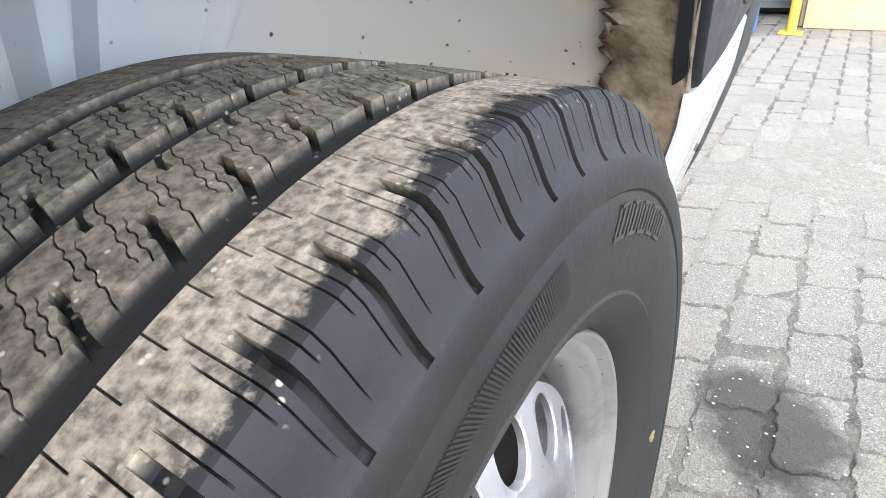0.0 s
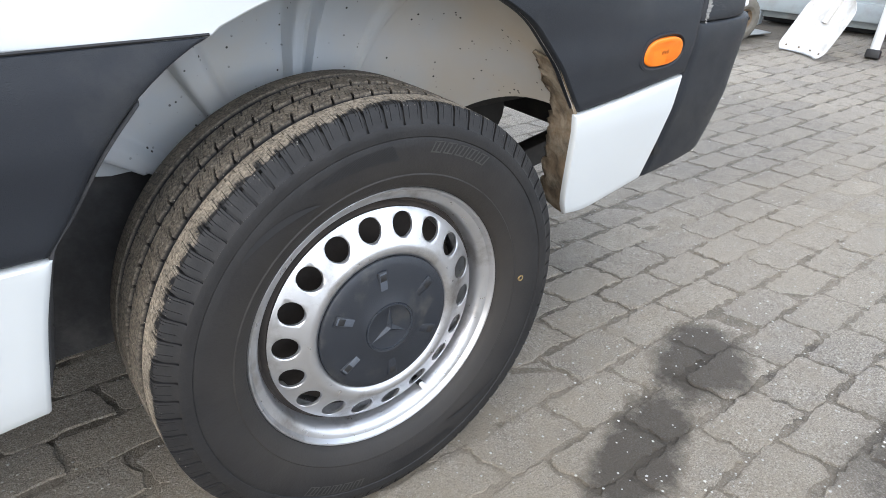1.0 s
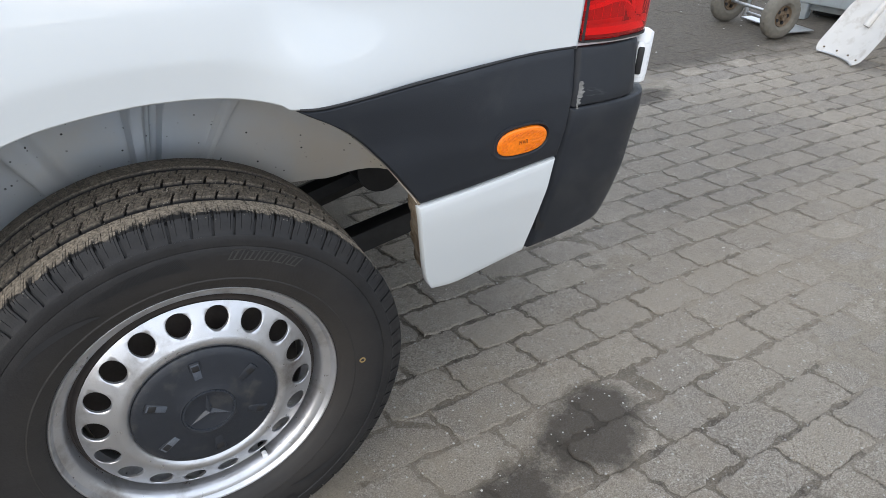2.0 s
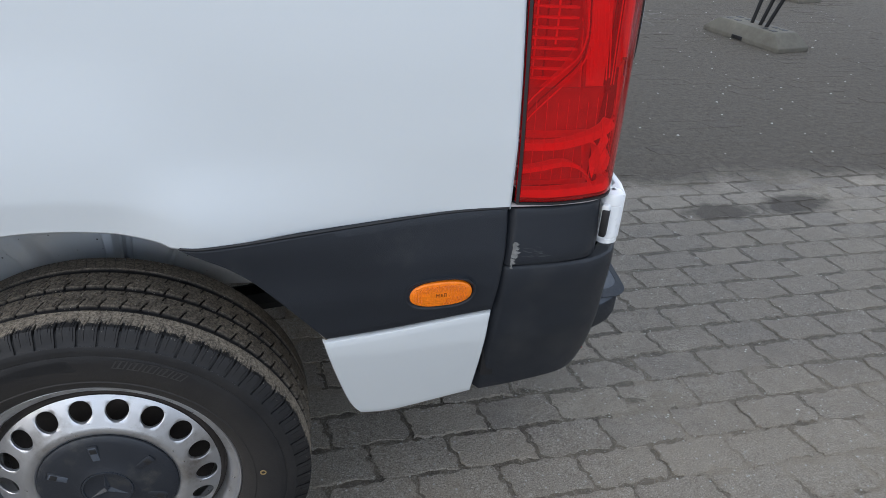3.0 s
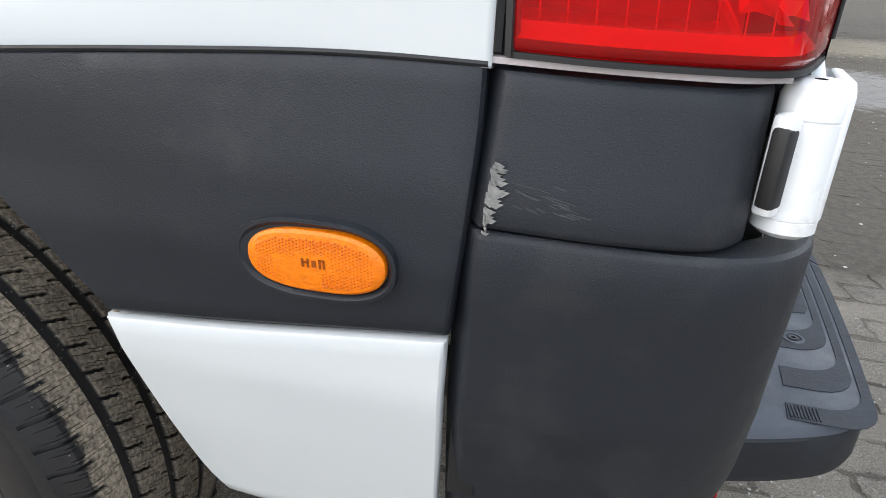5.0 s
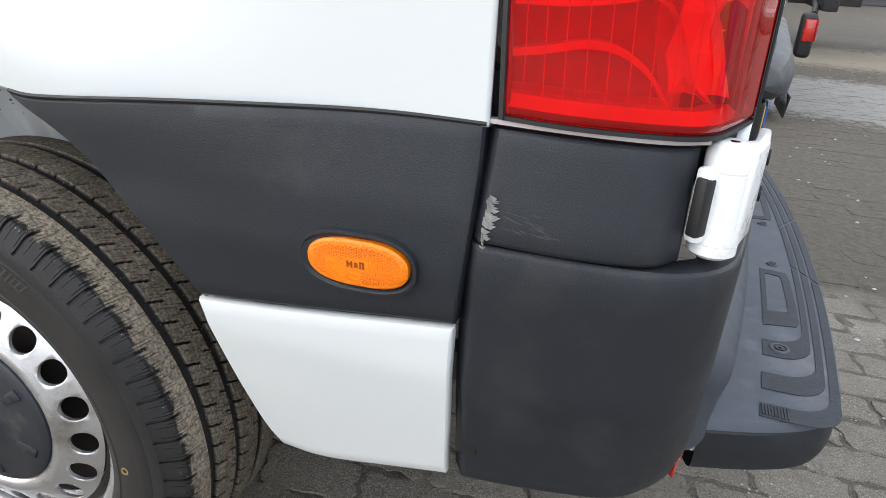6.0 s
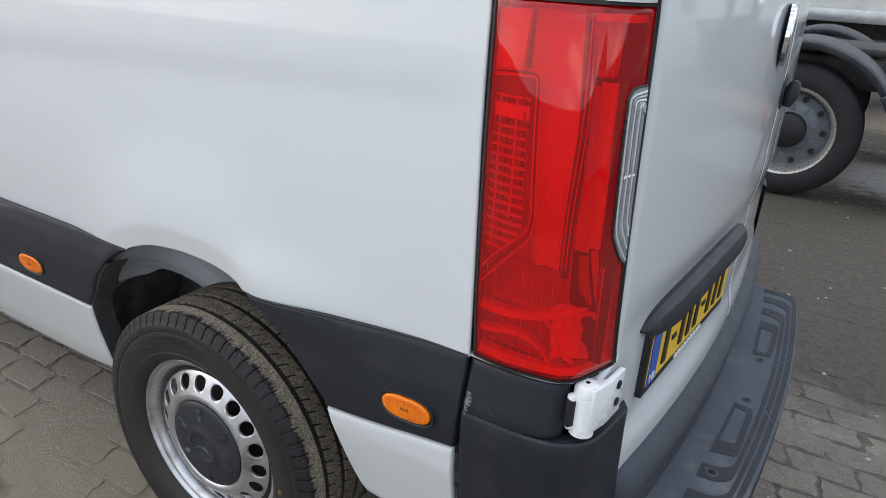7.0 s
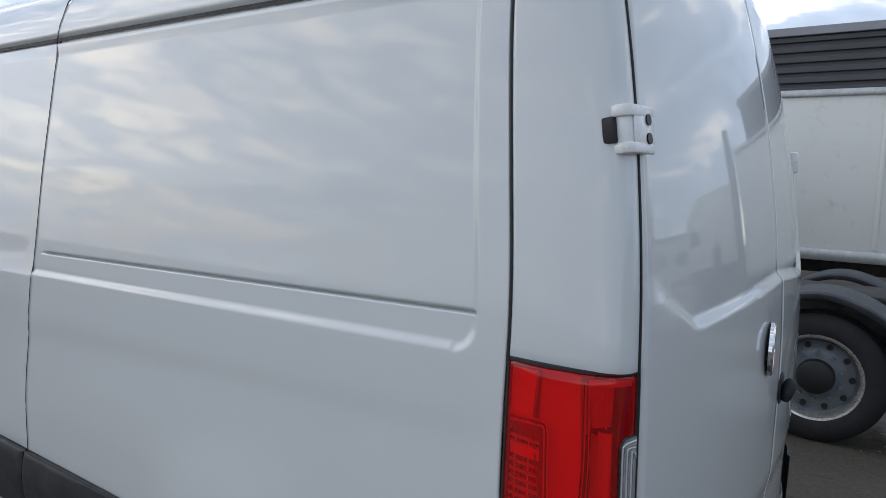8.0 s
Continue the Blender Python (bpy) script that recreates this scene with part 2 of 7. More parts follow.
def tyre_material():
    """Black rubber; dry dust on the tread face, worn off towards the shoulder, and a brownish film on the sidewall."""
    m, t, b = nodes_of("tyre_rubber")
    tc = t.nodes.new("ShaderNodeTexCoord")
    sep = t.nodes.new("ShaderNodeSeparateXYZ")
    t.links.new(tc.outputs["Object"], sep.inputs[0])
    x, y, z = sep.outputs
    rr = math_node(t, "SQRT", math_node(t, "ADD", math_node(t, "MULTIPLY", x, x), math_node(t, "MULTIPLY", z, z)))
    n1 = noise_tex(t, 38, 8, 0.7)
    n2 = noise_tex(t, 240, 4, 0.6)
    n3 = noise_tex(t, 9, 5, 0.6)
    top = ramp(t, rr, 0.3444, 0.3462)
    edge = ramp(t, math_node(t, "MULTIPLY", math_node(t, "ADD", math_node(t, "ADD", y, 0.10), math_node(t, "MULTIPLY", math_node(t, "SUBTRACT", n1, 0.5), 0.065)), 4.0), 0.328, 0.346)
    patch = ramp(t, n1, 0.30, 0.62, (0.55, 0.55, 0.55, 1), (1, 1, 1, 1))
    f = math_node(t, "MULTIPLY", math_node(t, "MULTIPLY", top, edge), patch)
    f = math_node(t, "MULTIPLY", f, ramp(t, n3, 0.25, 0.6, (0.7, 0.7, 0.7, 1), (1, 1, 1, 1)))
    inner_ribs = ramp(t, math_node(t, "MULTIPLY", y, 10.0), 0.17, 0.31, (1, 1, 1, 1), (0.60, 0.60, 0.60, 1))
    f = math_node(t, "MULTIPLY", f, inner_ribs)
    rubber = mixc(t, ramp(t, n1, 0.3, 0.7), (0.0060, 0.0062, 0.0072, 1), (0.0135, 0.0138, 0.0150, 1))
    film = ramp(t, n3, 0.3, 0.72)
    side = ramp(t, rr, 0.22, 0.300, (0.85, 0.85, 0.85, 1), (0.12, 0.12, 0.12, 1))
    rubber = mixc(t, math_node(t, "MULTIPLY", math_node(t, "ADD", math_node(t, "MULTIPLY", film, 0.35), side), 0.65, True), rubber, (0.038, 0.033, 0.028, 1))
    dust = mixc(t, ramp(t, n2, 0.35, 0.65), (0.115, 0.096, 0.072, 1), (0.40, 0.335, 0.255, 1))
    col = mixc(t, f, rubber, dust)
    vo = node(t, "ShaderNodeTexVoronoi", Scale=210)
    t.links.new(tc.outputs["Object"], vo.inputs["Vector"])
    crumb = math_node(t, "MULTIPLY", ramp(t, vo.outputs["Distance"], 0.12, 0.22, (1, 1, 1, 1), (0, 0, 0, 1)), ramp(t, noise_tex(t, 55, 3), 0.52, 0.60))
    crumb = math_node(t, "MULTIPLY", crumb, ramp(t, rr, 0.338, 0.343))
    col = mixc(t, math_node(t, "MULTIPLY", crumb, 0.75), col, (0.42, 0.38, 0.31, 1))
    t.links.new(col, b.inputs["Base Color"])
    b.inputs["Specular IOR Level"].default_value = 0.30
    r = ramp(t, f, 0.0, 1.0, (0.62, 0.62, 0.62, 1), (0.95, 0.95, 0.95, 1))
    t.links.new(r, b.inputs["Roughness"])
    bump(t, b, math_node(t, "ADD", math_node(t, "MULTIPLY", n2, 0.6), n1), 0.45, 0.0015)
    return m


MAT["tyre"] = tyre_material()


def paving_material(name, base_a, base_b, per_piece=True):
    """Worn concrete: fine aggregate, sand film, oil stains at their places, and a damp dark stretch behind the van."""
    m, t, b = nodes_of(name)
    pos = world_pos(t)
    fine = noise_tex(t, 300, 3, 0.75, "World")
    grain = noise_tex(t, 120, 6, 0.8, "World")
    mid = noise_tex(t, 30, 6, 0.68, "World")
    big = noise_tex(t, 2.2, 5, 0.6, "World")
    col = mixc(t, ramp(t, mid, 0.3, 0.72), (*base_a, 1), (*base_b, 1))
    if per_piece:
        oi = t.nodes.new("ShaderNodeObjectInfo").outputs["Random"]
        ge = t.nodes.new("ShaderNodeNewGeometry").outputs["Random Per Island"]
        rnd = math_node(t, "FRACT", math_node(t, "ADD", oi, ge))
        shade = ramp(t, rnd, 0.0, 1.0, (0.78, 0.78, 0.80, 1), (1.12, 1.09, 1.04, 1))
        mul = t.nodes.new("ShaderNodeMix")
        mul.data_type, mul.blend_type = "RGBA", "MULTIPLY"
        mul.inputs["Factor"].default_value = 1.0
        t.links.new(col, mul.inputs["A"])
        t.links.new(shade, mul.inputs["B"])
        col = mul.outputs["Result"]
    # worn sandy film that fills the joints in places
    film = ramp(t, math_node(t, "ADD", math_node(t, "MULTIPLY", big, 0.75), math_node(t, "MULTIPLY", mid, 0.25)), 0.44, 0.60, (0, 0, 0, 1), (0.8, 0.8, 0.8, 1) if per_piece else (0.42, 0.42, 0.42, 1))
    sandy = mixc(t, ramp(t, grain, 0.35, 0.65), (0.225, 0.190, 0.146, 1), (0.37, 0.325, 0.260, 1))
    col = mixc(t, film, col, sandy)
    lightest = (0.72, 0.72, 0.72, 1) if per_piece else (0.35, 0.35, 0.35, 1)
    col = mixc(t, ramp(t, fine, 0.53, 0.62, (0, 0, 0, 1), lightest), col, (0.58, 0.54, 0.475, 1))
    col = mixc(t, ramp(t, fine, 0.36, 0.45, (0.85, 0.85, 0.85, 1), (0, 0, 0, 1)), col, (0.095, 0.080, 0.062, 1))
    col = mixc(t, ramp(t, grain, 0.33, 0.42, (0.78, 0.78, 0.78, 1), (0, 0, 0, 1)), col, (0.09, 0.076, 0.058, 1))
    sep = t.nodes.new("ShaderNodeSeparateXYZ")
    t.links.new(pos, sep.inputs[0])

    def blot(cx, cy, ax, ay, turn, depth, colour, soft=0.55):
        nonlocal col
        mp = node(t, "ShaderNodeMapping", Location=(0, 0, 0))
        mp.vector_type = "TEXTURE"
        mp.inputs["Location"].default_value = (cx, cy, 0)
        mp.inputs["Rotation"].default_value = (0, 0, radians(turn))
        mp.inputs["Scale"].default_value = (ax, ay, 50)
        t.links.new(pos, mp.inputs["Vector"])
        ln = t.nodes.new("ShaderNodeVectorMath")
        ln.operation = "LENGTH"
        t.links.new(mp.outputs["Vector"], ln.inputs[0])
        d = math_node(t, "ADD", ln.outputs["Value"], math_node(t, "MULTIPLY", math_node(t, "SUBTRACT", noise_tex(t, 11, 6, 0.65, "World"), 0.5), 1.5))
        k = ramp(t, math_node(t, "MULTIPLY", d, 0.4), (1.0 - soft * 0.5) * 0.4, (1.0 + soft * 0.5) * 0.4, (depth, depth, depth, 1), (0, 0, 0, 1))
        col = mixc(t, k, col, (*colour, 1))

    # sand washed over the paving beside and under the van
    drift = (0.30, 0.25, 0.185)
    blot(-0.55, -0.35, 1.10, 0.55, 5, 0.82, drift, 0.9)
    blot(1.6, 0.15, 0.9, 0.28, 12, 0.30, drift, 1.0)
    # broad patch of paving toned darker grey
    blot(1.95, 0.95, 0.95, 0.62, 0, 0.38, (0.10, 0.092, 0.08), 0.9)
    oil = (0.034, 0.027, 0.020)
    blot(0.79, -0.13, 0.16, 0.10, 25, 0.80, oil, 0.5)
    blot(0.43, -0.235, 0.23, 0.075, 22, 0.80, oil, 0.5)
    blot(0.95, -0.66, 0.28, 0.16, -20, 0.7, oil)
    blot(2.55, 1.45, 0.20, 0.08, 10, 0.75, oil)
    blot(2.15, 1.42, 0.16, 0.07, 0, 0.7, oil)
    blot(-0.72, -0.22, 0.07, 0.035, 10, 0.6, oil)
    damp = ramp(t, math_node(t, "MULTIPLY", math_node(t, "ADD", sep.outputs["Y"], math_node(t, "MULTIPLY", math_node(t, "SUBTRACT", noise_tex(t, 3.5, 5, 0.6, "World"), 0.5), 0.5)), 0.2), 0.32, 0.365, (0, 0, 0, 1), (0.88, 0.88, 0.88, 1))
    col = mixc(t, damp, col, mixc(t, ramp(t, mid, 0.35, 0.65), (0.052, 0.043, 0.032, 1), (0.100, 0.083, 0.063, 1)))
    pale = (0.42, 0.41, 0.39)
    blot(2.2, 5.7, 1.35, 0.95, -5, 0.52, pale, 0.35)
    blot(2.4, 8.6, 2.4, 0.9, 0, 0.6, (0.36, 0.31, 0.23), 0.6)
    blot(5.2, 9.0, 1.6, 0.8, 0, 0.4, (0.30, 0.26, 0.20), 0.7)
    t.links.new(col, b.inputs["Base Color"])
    b.inputs["Roughness"].default_value = 0.88
    bump(t, b, math_node(t, "ADD", math_node(t, "MULTIPLY", fine, 0.6), math_node(t, "ADD", math_node(t, "MULTIPLY", grain, 1.4), mid)), 1.0, 0.006)
    return m


MAT["paver"] = paving_material("concrete_paver", (0.240, 0.212, 0.176), (0.372, 0.332, 0.276))
MAT["drift"] = paving_material("sand_film", (0.215, 0.185, 0.143), (0.338, 0.294, 0.232), False)
MAT["sand"] = paving_material("joint_sand", (0.055, 0.045, 0.034), (0.190, 0.160, 0.122), False)


# ---- mesh helpers ----
def part(name, me, mat, parent=None, label="", smooth=True):
    if isinstance(me, bmesh.types.BMesh):
        bm = me
        me = bpy.data.meshes.new(name)
        bm.to_mesh(me)
        bm.free()
    if not me.materials:
        me.materials.append(mat)
    ob = new(name, me)
    ob.parent = parent
    if smooth:
        me.shade_smooth()
        me.set_sharp_from_angle(angle=radians(32))
    if label:
        ob["label"] = label
    return ob


def empty(name, m=None):
    ob = new(name)
    if m is not None:
        ob.matrix_world = m
    return ob


def mesh(verts, faces, name="m"):
    me = bpy.data.meshes.new(name)
    me.from_pydata([tuple(v) for v in verts], [], faces)
    me.validate()
    return me


def spline(pts, n):
    """n points along a smooth curve through pts, evenly spread in length."""
    p = np.array(pts, float)
    if len(p) > 2:
        q = np.vstack([2 * p[0] - p[1], p, 2 * p[-1] - p[-2]])
        out = []
        for i in range(1, len(q) - 2):
            for s in np.linspace(0, 1, 12, endpoint=False):
                a, b, c, d = q[i - 1:i + 3]
                out.append(0.5 * (2 * b + (c - a) * s + (2 * a - 5 * b + 4 * c - d) * s * s + (3 * b - a - 3 * c + d) * s ** 3))
        out.append(p[-1])
        p = np.array(out)
    L = np.concatenate([[0], np.cumsum(np.linalg.norm(np.diff(p, axis=0), axis=1))])
    t = np.asarray(n) * L[-1] if not np.isscalar(n) else np.linspace(0, L[-1], n)
    return np.stack([np.interp(t, L, p[:, k]) for k in range(p.shape[1])], 1)


def grid_faces(nu, nv, close_u=False):
    f = []
    for j in range(nv - 1):
        for i in range(nu if close_u else nu - 1):
            a, b = j * nu + i, j * nu + (i + 1) % nu
            f.append((a, b, b + nu, a + nu))
    return f


def edged(n, e=0.012):
    """0..1 in n steps with a close line beside each end, for a rounded edge."""
    return np.concatenate([[0, e * 0.4, e], np.linspace(e, 1 - e, n)[1:-1], [1 - e, 1 - e * 0.4, 1]])


def sheet(P, us, vs, depth, away, roll=0.004, skirt=True):
    """A pressed panel: the grid P(u, v), its border rolled and carried back by depth along away."""
    away = np.array(away, float)
    us, vs = list(us), list(vs)
    nu, nv = len(us), len(vs)
    V = []
    for j, v in enumerate(vs):
        for i, u in enumerate(us):
            p = np.array(P(u, v), float)
            k = min(i, nu - 1 - i, j, nv - 1 - j)
            V.append(p + away * (roll if k == 0 else roll * 0.3 if k == 1 else 0))
    F = grid_faces(nu, nv)
    if skirt:
        loop = [i for i in range(nu)] + [j * nu + nu - 1 for j in range(1, nv)] + [(nv - 1) * nu + i for i in range(nu - 2, -1, -1)] + [j * nu for j in range(nv - 2, 0, -1)]
        n0 = len(V)
        V += [V[k] + away * depth for k in loop]
        m = len(loop)
        F += [(loop[k], n0 + k, n0 + (k + 1) % m, loop[(k + 1) % m]) for k in range(m)]
    return mesh(V, F)


def coons(B, T, L, R, n=60):
    """A patch in the plane between four curves of (x, z) points."""
    B, T, L, R = (spline(c, n) for c in (B, T, L, R))
    s = np.linspace(0, 1, n)

    def at(c, u):
        return np.array([np.interp(u, s, c[:, 0]), np.interp(u, s, c[:, 1])])

    def P(u, v):
        return ((1 - v) * at(B, u) + v * at(T, u) + (1 - u) * at(L, v) + u * at(R, v)
                - ((1 - u) * (1 - v) * B[0] + u * (1 - v) * B[-1] + (1 - u) * v * T[0] + u * v * T[-1]))
    return P


def lathe(profile, n, axis="y", name="m"):
    """A ring body turned from (offset along the axis, radius) points."""
    V, F = [], []
    for y, r in profile:
        for k in range(n):
            a = 2 * math.pi * k / n
            V.append((r * math.cos(a), y, r * math.sin(a)) if axis == "y" else (r * math.cos(a), r * math.sin(a), y))
    m = len(profile)
    for j in range(m - 1):
        for k in range(n):
            a, b = j * n + k, j * n + (k + 1) % n
            F.append((a, a + n, b + n, b) if axis == "y" else (a, b, b + n, a + n))
    return mesh(V, F, name)


def box(sx, sy, sz, bevel=0.0, m=None, seg=2):
    bm = bmesh.new()
    bmesh.ops.create_cube(bm, size=1.0)
    bmesh.ops.scale(bm, vec=(sx, sy, sz), verts=bm.verts)
    if bevel:
        bmesh.ops.bevel(bm, geom=list(bm.edges), offset=bevel, segments=seg, profile=0.5, affect="EDGES")
    if m is not None:
        bmesh.ops.transform(bm, matrix=m, verts=bm.verts)
    return bm


def rod(pts, r, n=12):
    """A bar of radius r through pts."""
    bm = bmesh.new()
    prev = None
    P = [Vector(p) for p in pts]
    for i, p in enumerate(P):
        d = (P[min(i + 1, len(P) - 1)] - P[max(i - 1, 0)]).normalized()
        q = d.to_track_quat("Z", "Y")
        ring = [bm.verts.new(p + q @ Vector((r * math.cos(2 * math.pi * k / n), r * math.sin(2 * math.pi * k / n), 0))) for k in range(n)]
        if prev:
            for k in range(n):
                bm.faces.new((prev[k], prev[(k + 1) % n], ring[(k + 1) % n], ring[k]))
        else:
            bm.faces.new(list(reversed(ring)))
        prev = ring
    bm.faces.new(prev)
    return bm


def prism(outline, z0, z1, bevel=0.0):
    """A plate with the given (x, y) outline."""
    bm = bmesh.new()
    lo = [bm.verts.new((x, y, z0)) for x, y in outline]
    f = bm.faces.new(lo)
    r = bmesh.ops.extrude_face_region(bm, geom=[f])
    bmesh.ops.translate(bm, vec=(0, 0, z1 - z0), verts=[v for v in r["geom"] if isinstance(v, bmesh.types.BMVert)])
    bmesh.ops.recalc_face_normals(bm, faces=bm.faces)
    if bevel:
        bmesh.ops.bevel(bm, geom=[e for e in bm.edges if e.calc_face_angle(0) > 0.6], offset=bevel, segments=2, profile=0.5, affect="EDGES")
    return bm


def smooth(a, b, x):
    s = min(max((x - a) / (b - a), 0.0), 1.0)
    return s * s * (3 - 2 * s)


# ---- ground ----
g = 400.0
ground = part("ground", mesh([(-g, -g, -0.0048), (g, -g, -0.0048), (g, g, -0.0048), (-g, g, -0.0048)], [(0, 1, 2, 3)]), MAT["sand"], smooth=False)
tagged(ground, "sandy ground with dirt-filled joints under the paving", "ground", kind="structure")

# ---- the van ----
van = empty("van", pose(0, 0, 0))
tagged(van, "white panel van with dark plastic cladding on the paving", "van")

SIDE = np.array([(0.28, 0.085), (0.33, 0.062), (0.39, 0.040), (0.42, 0.032), (0.5, 0.010), (0.58, -0.010), (0.64, -0.016), (0.70, -0.024), (0.76, -0.023), (0.84, -0.010), (0.9, -0.006)])
BODY = np.array([(0.5, 0.03), (0.80, 0.000), (0.95, -0.005), (1.06, -0.003), (1.2, 0.003), (1.4, 0.016), (1.7, 0.045), (2.0, 0.083), (2.15, 0.105), (2.24, 0.135), (2.31, 0.20), (2.35, 0.30)])
CREASE = 1.240
ARCH = [(-0.412, 0.575), (-0.406, 0.593), (-0.381, 0.630), (-0.341, 0.693), (-0.292, 0.748), (-0.245, 0.782), (-0.205, 0.803), (-0.128, 0.832), (-0.030, 0.846), (0.05, 0.846), (0.115, 0.837), (0.178, 0.816), (0.250, 0.771), (0.312, 0.708), (0.350, 0.660), (0.383, 0.614)]
arch_x, arch_z = np.array(ARCH)[:, 0], np.array(ARCH)[:, 1]
ARCH_FINE = spline(ARCH, 120)


def swell(x, z):
    """The slight outward swell behind the wheel arch, where cladding and body meet."""
    return -0.016 * (1 - smooth(0.25, 0.60, x)) * smooth(0.10, 0.22, x) * smooth(0.74, 0.82, z) * (1 - smooth(0.83, 0.96, z))


def clad_y(x, z):
    return float(np.interp(z, SIDE[:, 0], SIDE[:, 1])) + 0.008 * smooth(0.45, 0.68, x) + swell(x, z)


def body_y(x, z):
    """The van's flank: leaning in towards the roof, flared round the wheel arch, with the pressed panel field."""
    y = float(np.interp(z, BODY[:, 0], BODY[:, 1]))
    d = float(np.min(np.hypot(ARCH_FINE[:, 0] - x, ARCH_FINE[:, 1] - z)))
    fade = smooth(-0.50, -0.16, x) * (1 - smooth(0.08, 0.40, x))
    band = -0.024 + 0.16 * max(0, 0.05 - d)
    k = 1 - smooth(0.048, 0.26, d)
    if d < 0.05:
        k = 1.0
    y = y + fade * k * (band - y) + swell(x, z)
    # soft crease along the flank
    c = z - 0.039 * (x - 0.6) - CREASE
    y += 0.0045 * math.exp(-(c / (0.035 if c > 0 else 0.11)) ** 2) * (1 - smooth(0.60, 0.70, x))
    # recessed field above the belt line
    s = z - 0.0207 * (x - 0.6)
    if x > -3.0:
        edge = min((s - 1.400) / 0.018, (0.620 - 0.055 * max(0, z - 1.45) - x) / 0.014)
        if 0 <= s - 1.395 < 0.10 and x > 0.50:      # rounded lower corner
            cx, cz, rad = 0.562, 1.455, 0.06
            if x > cx and s < cz:
                edge = (rad - 0.002 - math.hypot(x - cx, s - cz)) / 0.017
        y += 0.0065 * smooth(0, 1, edge) * (1 - smooth(2.06, 2.10, z))
    return y


def van_side():
    xs = sorted(set([round(v, 4) for v in np.concatenate([np.linspace(-1.0478, -0.45, 32), np.linspace(-0.45, 0.45, 92), np.linspace(0.45, 0.686, 50)])]))
    low = []
    cl_r = np.array([(0.170, 0.8215), (0.215, 0.8165), (0.260, 0.8195), (0.350, 0.8275), (0.448, 0.8345), (0.55, 0.8405), (0.62, 0.8425), (0.70, 0.8425)])
    for x in xs:
        if x < -0.207:
            z = 0.802
        elif x < 0.172:
            z = float(np.interp(x, ARCH_FINE[:, 0], ARCH_FINE[:, 1]))
        else:
            z = float(np.interp(x, cl_r[:, 0], cl_r[:, 1]))
        low.append(z - (0.0 if -0.207 <= x < 0.172 else 0.006))
    zs = list(np.linspace(0.96, 1.34, 22)) + list(np.linspace(1.355, 1.452, 26)) + [1.459, 1.466, 1.4695, 1.4715, 1.4745, 1.4765] + list(np.linspace(1.483, 2.05, 24)) + [2.058, 2.064, 2.085, 2.095, 2.104, 2.109, 2.118, 2.124, 2.14, 2.16, 2.19, 2.22, 2.26, 2.30, 2.33, 2.35]
    V, cols = [], []
    lowv = [0, 0.012, 0.03, 0.06, 0.1, 0.15, 0.2, 0.26, 0.32, 0.38, 0.44, 0.5, 0.58, 0.66, 0.74, 0.82, 0.9]
    rows = len(lowv) + len(zs)
    for x, zl in zip(xs, low):
        for k, f in enumerate(lowv):
            z = zl + f * (0.96 - zl)
            y = body_y(x, z) + (0.012 if k == 0 else 0.0)
            V.append((x, y, z))
        for z0 in zs:
            z = z0 + 0.0207 * (x - 0.6) * smooth(1.0, 1.34, z0) * (1 - smooth(1.5, 2.04, z0))
            y = body_y(x, z)
            if 1.470 < z0 < 1.476 and -0.98 < x < 0.612:
                y += 0.010                      # narrow pressed groove
            if 2.104 <= z0 <= 2.118:
                y += 0.014                      # rail channel
            # the rear edge leans forward towards the roof
            xe = x - (0.0 if x < 0.45 else (x - 0.45) / 0.236 * (0.075 * smooth(1.36, 2.2, z) + 0.016 * smooth(0.9, 1.4, z)))
            V.append((xe, y, z))
    V = np.array(V).reshape(len(xs), rows, 3).transpose(1, 0, 2).reshape(-1, 3)
    return mesh(V, grid_faces(len(xs), rows))


side = part("side_panel", van_side(), MAT["paint"], van, "white painted steel flank with a pressed field")
m = side.modifiers.new("thickness", "SOLIDIFY")
m.thickness, m.offset = 0.006, -1
side.modifiers.new("crisp_edges", "WEIGHTED_NORMAL").weight = 90


def van_forward():
    """The part of the flank ahead of the door seam and the rest of the shell, plain."""
    xs = list(np.linspace(-3.05, -1.0508, 30))
    zs = [0.80, 0.84, 0.96, 1.1, 1.2, 1.3, 1.34, 1.36, 1.37, 1.38, 1.39, 1.40, 1.43, 1.5, 1.6, 1.7, 1.85, 2.0, 2.058, 2.064, 2.104, 2.109, 2.118, 2.124, 2.14, 2.19, 2.26, 2.32, 2.35]
    V = []
    for z0 in zs:
        for x in xs:
            z = z0 + 0.0207 * (x - 0.6) * smooth(1.0, 1.34, z0) * (1 - smooth(1.5, 2.04, z0))
            V.append((x, body_y(x, z) + (0.014 if 2.104 <= z0 <= 2.118 else 0), z))
    return mesh(V, grid_faces(len(xs), len(zs)))


fwd = part("sliding_side_panel", van_forward(), MAT["paint"], van)
m = fwd.modifiers.new("thickness", "SOLIDIFY")
m.thickness, m.offset = 0.006, -1
fwd.modifiers.new("crisp_edges", "WEIGHTED_NORMAL").weight = 90


def backing(x0, x1, z0, z1, off, nx=2, nz=30):
    xs, zs = np.linspace(x0, x1, nx), np.linspace(z0, z1, nz)
    return mesh([(x, body_y(x, z) + off, z) for z in zs for x in xs], grid_faces(nx, nz))


# black strip behind the seam, added to keep its gap dark
part("seam_strip", backing(-1.058, -1.042, 0.80, 2.34, 0.010), MAT["black"], van)
